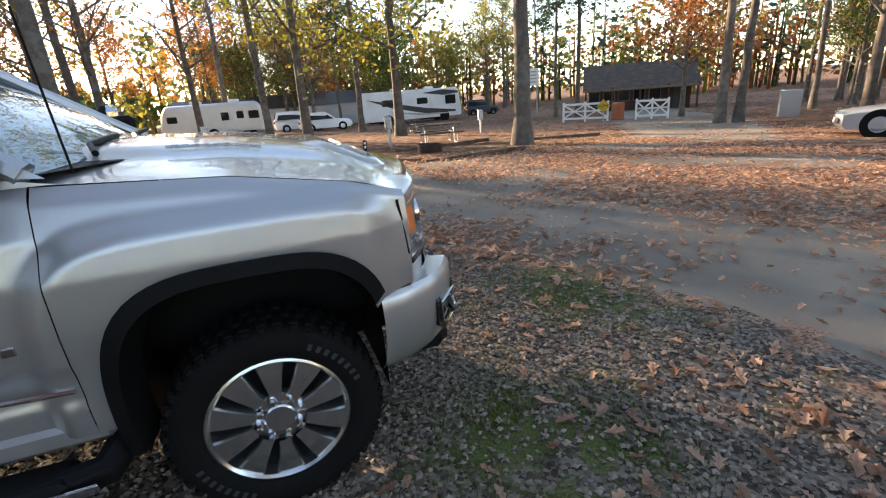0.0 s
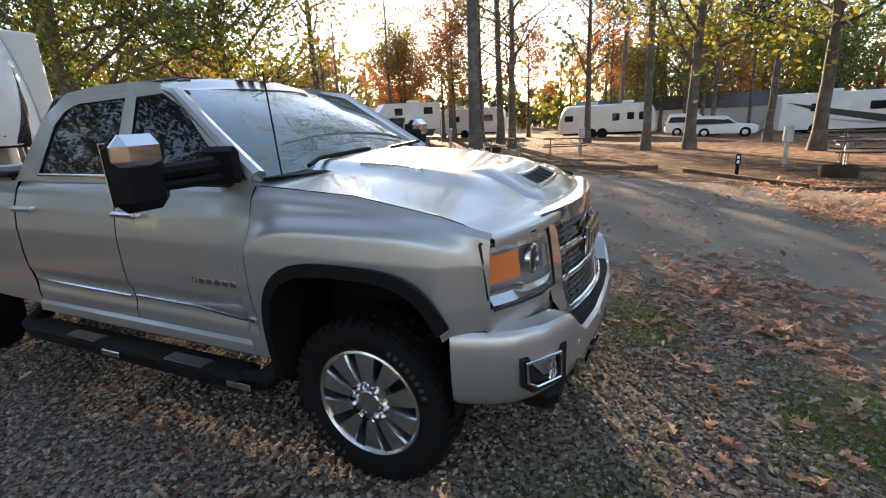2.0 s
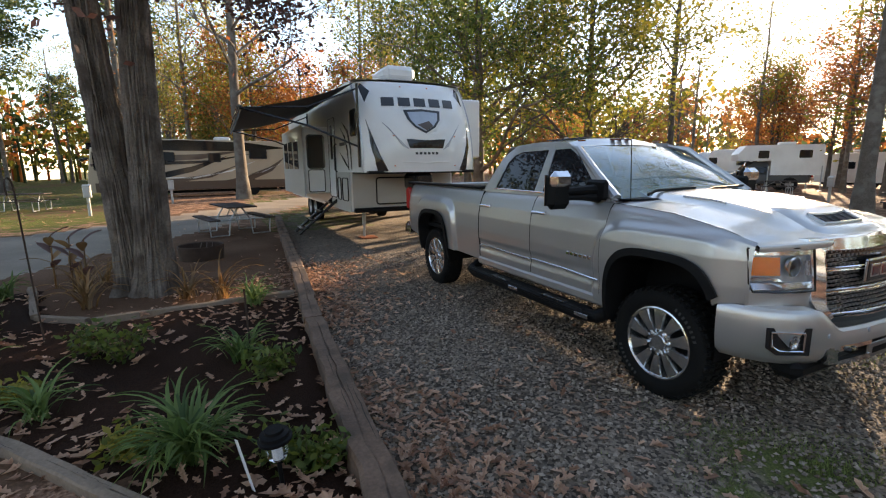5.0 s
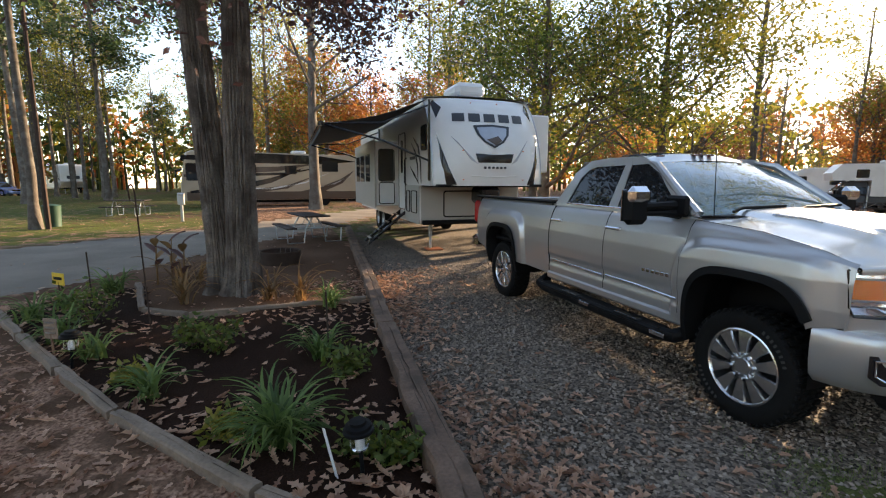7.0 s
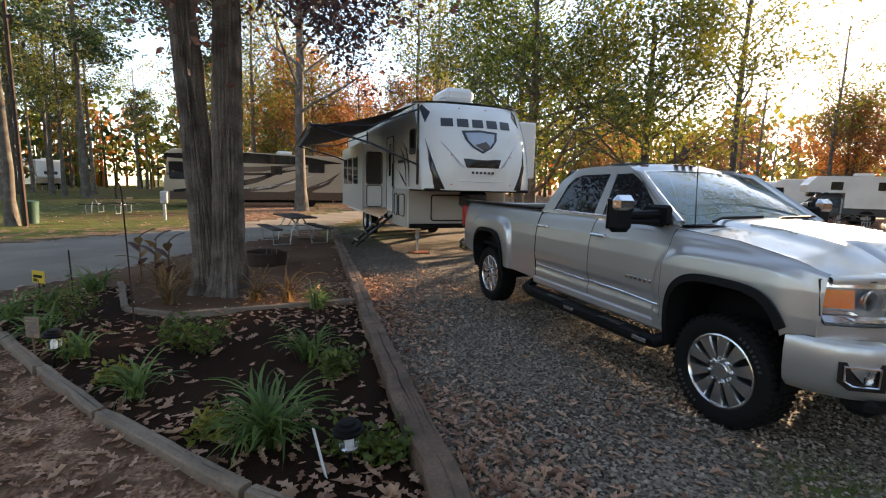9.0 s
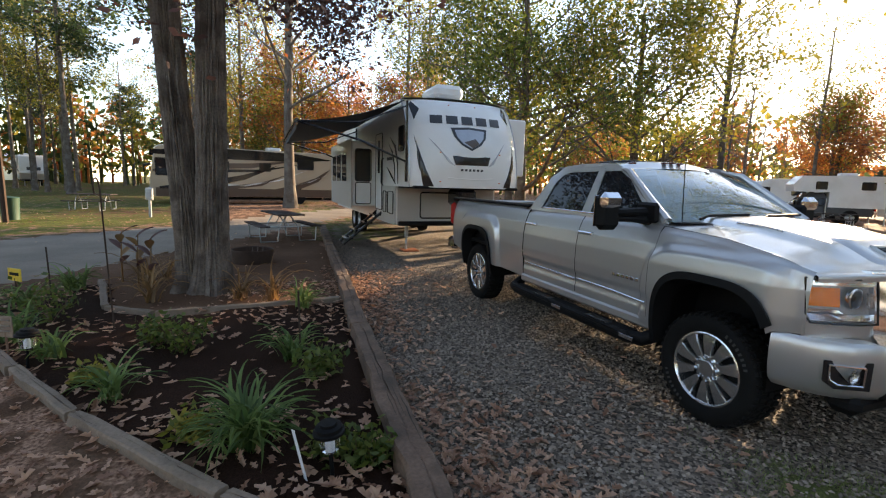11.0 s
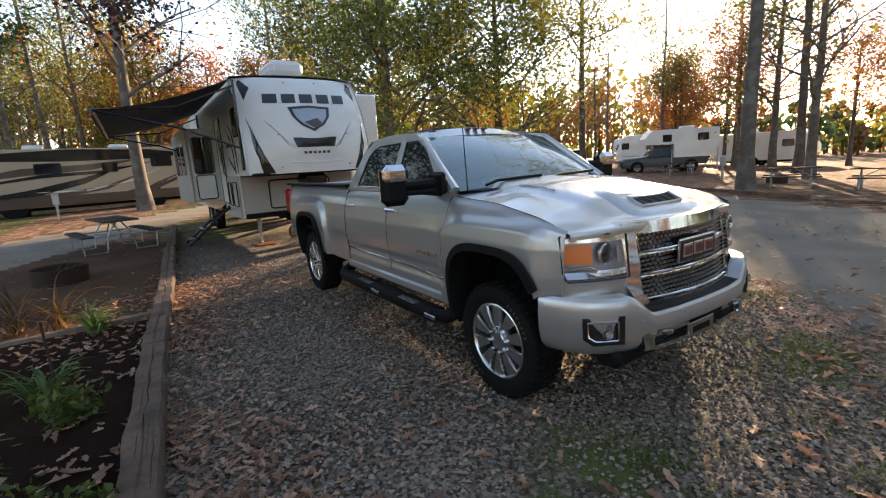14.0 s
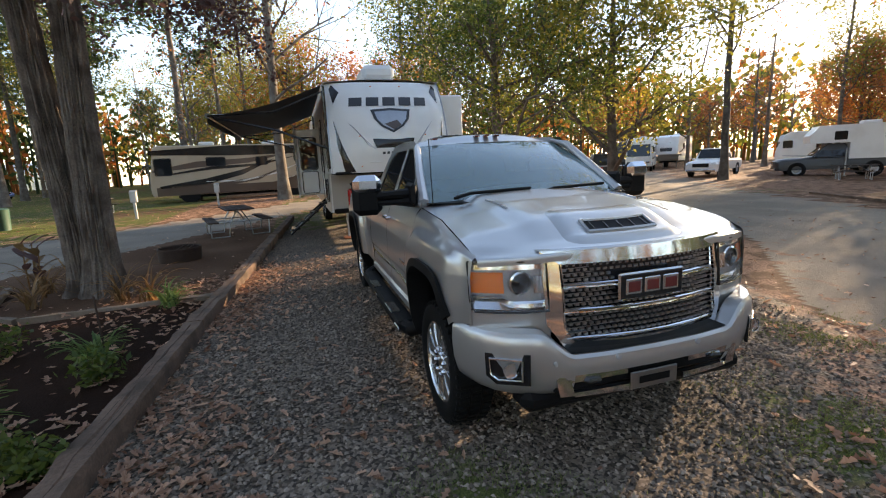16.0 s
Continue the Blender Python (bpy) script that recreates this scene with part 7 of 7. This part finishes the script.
car("suv", "white sport utility car parked on the lane", "car", heading(6.0, 43.0, 1, -0.03), WHITE_PAINT, 4.8, 1.9, 1.68, "suv")
car("van", "white passenger van beside the silver trailer", "van", heading(4.2, 47.0, 1, 0), WHITE_PAINT, 5.2, 2.0, 1.95, "suv")
car("sedan", "pale grey sedan parked on fallen leaves", "car", heading(17.0, 4.1, -0.49, 0.87), GREY_PAINT, 4.9, 1.86, 1.45, "sedan")
car("off_road_car", "black off-road car far down the lane", "car", heading(27, 53, 1, -0.2), CHARCOAL, 4.3, 1.9, 1.85, "suv")
car("pickup_truck", "white pickup truck parked across the lane", "pickup truck", heading(-23.0, 26.5, 0.45, -0.9), WHITE_PAINT, 5.9, 2.0, 1.9, "pickup")
car("pickup_truck", "charcoal pickup truck with covered bed near the lane", "pickup truck", heading(-22.5, 17.0, -0.9, 0.4), CHARCOAL, 5.8, 2.0, 1.85, "pickup")
car("car", "dark blue car parked by the far trailers", "car", heading(-61.0, -34.0, 0.5, 0.86), BLUE_PAINT, 4.5, 1.8, 1.5, "sedan")
car("suv", "dark green car parked by the far trailers", "car", heading(-65.0, -40.0, 0.7, 0.7), GREEN_PAINT, 4.6, 1.85, 1.6, "suv")
car("pickup_truck", "dark pickup carrying a white slide-in camper", "pickup truck", heading(-17.3, 29.4, -0.72, -0.69), CHARCOAL, 5.9, 2.0, 1.9, "pickup")
cm = thing("truck_camper", "white slide-in camper mounted on the dark pickup", "camper", "recreational vehicles", heading(-17.3, 29.4, -0.72, -0.69))
part("shell", Build().prism([(-3.4, 1.0), (-0.55, 1.0), (-0.55, 1.95), (1.3, 1.95), (1.35, 2.4), (0.9, 2.95), (-3.3, 2.95), (-3.4, 2.85)], lambda u, v, w: (u, w - 1.1, v), 2.2), WHITE_GEL, cm, fix=True)
for s in (-1, 1):
    for x, w in ((-0.1, 0.6), (-2.4, 0.7)):
        flank_decal(cm, "pane", [(x + u, 2.35 + v) for u, v in rounded(w, 0.5, 0.06, 3)], s * 1.105, DARK_GLASS)
    for x in (-3.3, -0.4):
        part("camper_jack", Build().tube([(x, s * 1.22, 1.6), (x, s * 1.22, 0.0)], 0.04, 6).box((x, s * 1.22, 0.015), (0.2, 0.2, 0.03), 0.005), GALV, cm)
part("roof_vent", Build().box((-1.6, 0, 3.05), (0.9, 0.7, 0.22), 0.06), WHITE_GEL, cm)


# ---- gravel stones, fallen leaves, grass ----
def ground_z(x, y):
    return fall(x, y)


def scatter_stones():
    """Loose crushed stone on the pitch near the cars' tracks."""
    rng = np.random.default_rng(3)
    n = 60000
    x = rng.uniform(-6.5, 3.0, n)
    y = rng.uniform(-3.1, 3.2, n)
    near = np.hypot(x - 2.0, y + 2.4)
    keep = (inside(PITCH, x, y) > 0.02 + 0.3 * rng.random(n) ** 3) & (rng.random(n) < np.clip(1.5 - near / 7.5, 0.25, 1))
    patch = np.exp(-((x - 1.05) ** 2 + (y + 1.15) ** 2) / 0.35) + np.exp(-((x - 2.2) ** 2 + (y - 0.2) ** 2) / 0.5)
    keep &= rng.random(n) > patch * 0.25 + 0.3 * np.clip(0.9 - inside(PITCH, x, y), 0, 1) * (x > -1.5) * (y > -2.6)
    x, y = x[keep], y[keep]
    n = len(x)
    size = rng.uniform(0.008, 0.021, n)
    base = np.array([(1, 0, 0), (-1, 0, 0), (0, 1, 0), (0, -1, 0), (0, 0, 0.8), (0, 0, -0.8)], float)
    jit = base[None] * rng.uniform(0.6, 1.25, (n, 6, 1)) + rng.normal(0, 0.18, (n, 6, 3))
    a = rng.uniform(0, 2 * np.pi, n)
    ca, sa = np.cos(a)[:, None], np.sin(a)[:, None]
    vx = jit[:, :, 0] * ca - jit[:, :, 1] * sa
    vy = jit[:, :, 0] * sa + jit[:, :, 1] * ca
    P = np.stack([vx * size[:, None] + x[:, None], vy * size[:, None] + y[:, None], jit[:, :, 2] * size[:, None] * 0.8 + 0.006 + size[:, None] * 0.25], 2).reshape(-1, 3)
    tri = np.array([(0, 2, 4), (2, 1, 4), (1, 3, 4), (3, 0, 4), (2, 0, 5), (1, 2, 5), (3, 1, 5), (0, 3, 5)])
    F = (np.arange(n)[:, None, None] * 6 + tri[None]).reshape(-1, 3)
    b = Build()
    b.v, b.f = P.tolist(), F.tolist()
    tagged(part("gravel", b, STONE, smooth=False), "loose crushed grey gravel stones", "gravel", kind="stuff")


def scatter_leaves():
    """Fallen oak leaves, lobed and curled, thicker along the lane's edge."""
    rng = np.random.default_rng(8)
    outline = np.array([(0, -0.5), (0.26, -0.28), (0.13, -0.1), (0.36, 0.04), (0.15, 0.18), (0.0, 0.55), (-0.24, 0.34), (-0.15, 0.12), (-0.36, 0.0), (-0.13, -0.12), (-0.24, -0.3)])
    sets = [(9000, (-6, 9), (-9, 10)), (32000, (3.2, 13), (-4, 11)), (13000, (10, 26), (-2, 22)), (5000, (-26, 6), (-14, 16)), (7500, (-5.5, 1.2), (-7.5, -2.4)), (7000, (-7, 2.5), (-3, -0.9)), (2500, (1.2, 3.2), (-3, 2.5)), (1500, (-1.2, 2.4), (1.0, 3.3))]
    xs, ys = [], []
    for n, bx, by in sets:
        x, y = rng.uniform(*bx, n), rng.uniform(*by, n)
        road = np.maximum(inside(ROAD_A, x, y), inside(ROAD_B, x, y))
        pitch, bed = inside(PITCH, x, y), inside(BED, x, y)
        clump = np.array([0.5 + 0.9 * noise.noise((a * 0.55, c * 0.55, 1.5)) for a, c in zip(x, y)])
        p = np.where(road > 0, 0.24 + 1.3 * np.exp(-((x - 8) ** 2 + (y - 3.5) ** 2) / 40), np.where(pitch > 0, np.where(x > 0.8, 0.07, 0.16) + 0.6 * np.exp(-((x - 0.8) ** 2 / 1.6 + (y - 2.1) ** 2 / 0.7)) + 0.08 * np.clip(1 - pitch, 0, 1) + 0.6 * np.exp(-((y + 2.75) / 0.5) ** 2), 0.65))
        p = np.where(bed > 0, 0.6, p) * np.clip(clump * 1.5, 0.08, 1.3)
        k = rng.random(n) < p
        body = (x > -5) & (x < 0.9) & (np.abs(y) < 0.95)
        k &= ~(body & (rng.random(n) < 0.75))
        xs.append(x[k])
        ys.append(y[k])
    x, y = np.concatenate(xs), np.concatenate(ys)
    n, m = len(x), len(outline)
    size = rng.uniform(0.04, 0.1, n) * np.where((x > 1) | (inside(BED, x, y) > 0), 1.22, 1.0)
    a = rng.uniform(0, 2 * np.pi, n)
    curl = rng.uniform(-0.2, 0.9, n)
    tilt = rng.normal(0, 0.22, (n, 2))
    o = outline[None] * np.array([0.8, 1.0]) * size[:, None, None] * rng.uniform(0.85, 1.15, (n, m, 1))
    lx = o[:, :, 0] * np.cos(a)[:, None] - o[:, :, 1] * np.sin(a)[:, None]
    ly = o[:, :, 0] * np.sin(a)[:, None] + o[:, :, 1] * np.cos(a)[:, None]
    lz = np.abs(o[:, :, 0]) * curl[:, None] + lx * tilt[:, :1] + ly * tilt[:, 1:]
    lz -= lz.min(1, keepdims=True)
    s = np.clip(0.75 * x + 0.66 * y, None, 45) - 4
    z = -0.035 * np.maximum(0, s) + 0.016 + np.where(inside(BED, x, y) > 0, 0.03, 0)
    ring = np.stack([lx + x[:, None], ly + y[:, None], lz + z[:, None]], 2)
    mid = np.stack([x, y, z + 0.002], 1)[:, None]
    P = np.concatenate([ring, mid], 1).reshape(-1, 3)
    tri = np.array([(i, (i + 1) % m, m) for i in range(m)])
    F = (np.arange(n)[:, None, None] * (m + 1) + tri[None]).reshape(-1, 3)
    b = Build()
    b.v, b.f = P.tolist(), F.tolist()
    tagged(part("fallen_leaves", b, FALLEN, smooth=False), "dry brown fallen oak leaves", "leaves", kind="stuff")


def scatter_grass():
    """Short thin grass where it grows through gravel and soil."""
    rng = np.random.default_rng(4)
    v, f = [], []
    spots = [(1.05, -1.15, 0.62, 9000), (2.1, 0.2, 0.6, 5200), (1.05, 1.25, 0.6, 4500), (0.0, 2.7, 0.6, 3000), (-12.8, -0.9, 1.0, 2500), (2.6, -2.6, 0.6, 1500), (6.5, 10.6, 1.6, 4000), (2.5, 13.0, 1.8, 4000), (-11.5, 16.5, 1.5, 2500), (-18, -11, 2.4, 5000)]
    for cx, cy, r, n in spots:
        x, y = rng.normal(cx, r * 0.55, n), rng.normal(cy, r * 0.55, n)
        for a, c in zip(x, y):
            if noise.noise((a * 2.2, c * 2.2, 5)) < -0.08:
                continue
            h, w, t = rng.uniform(0.012, 0.04), rng.uniform(0.002, 0.004), rng.uniform(0, 6.28)
            lx, ly = rng.normal(0, 0.02, 2)
            z = ground_z(a, c)
            k = len(v)
            v.extend([(a - w * math.cos(t), c - w * math.sin(t), z), (a + w * math.cos(t), c + w * math.sin(t), z), (a + lx, c + ly, z + h)])
            f.append((k, k + 1, k + 2))
    b = Build()
    b.v, b.f = v, f
    tagged(part("grass", b, GRASS_BLADE, smooth=False), "short sparse green grass tufts", "grass", kind="stuff")


scatter_stones()
scatter_leaves()
scatter_grass()
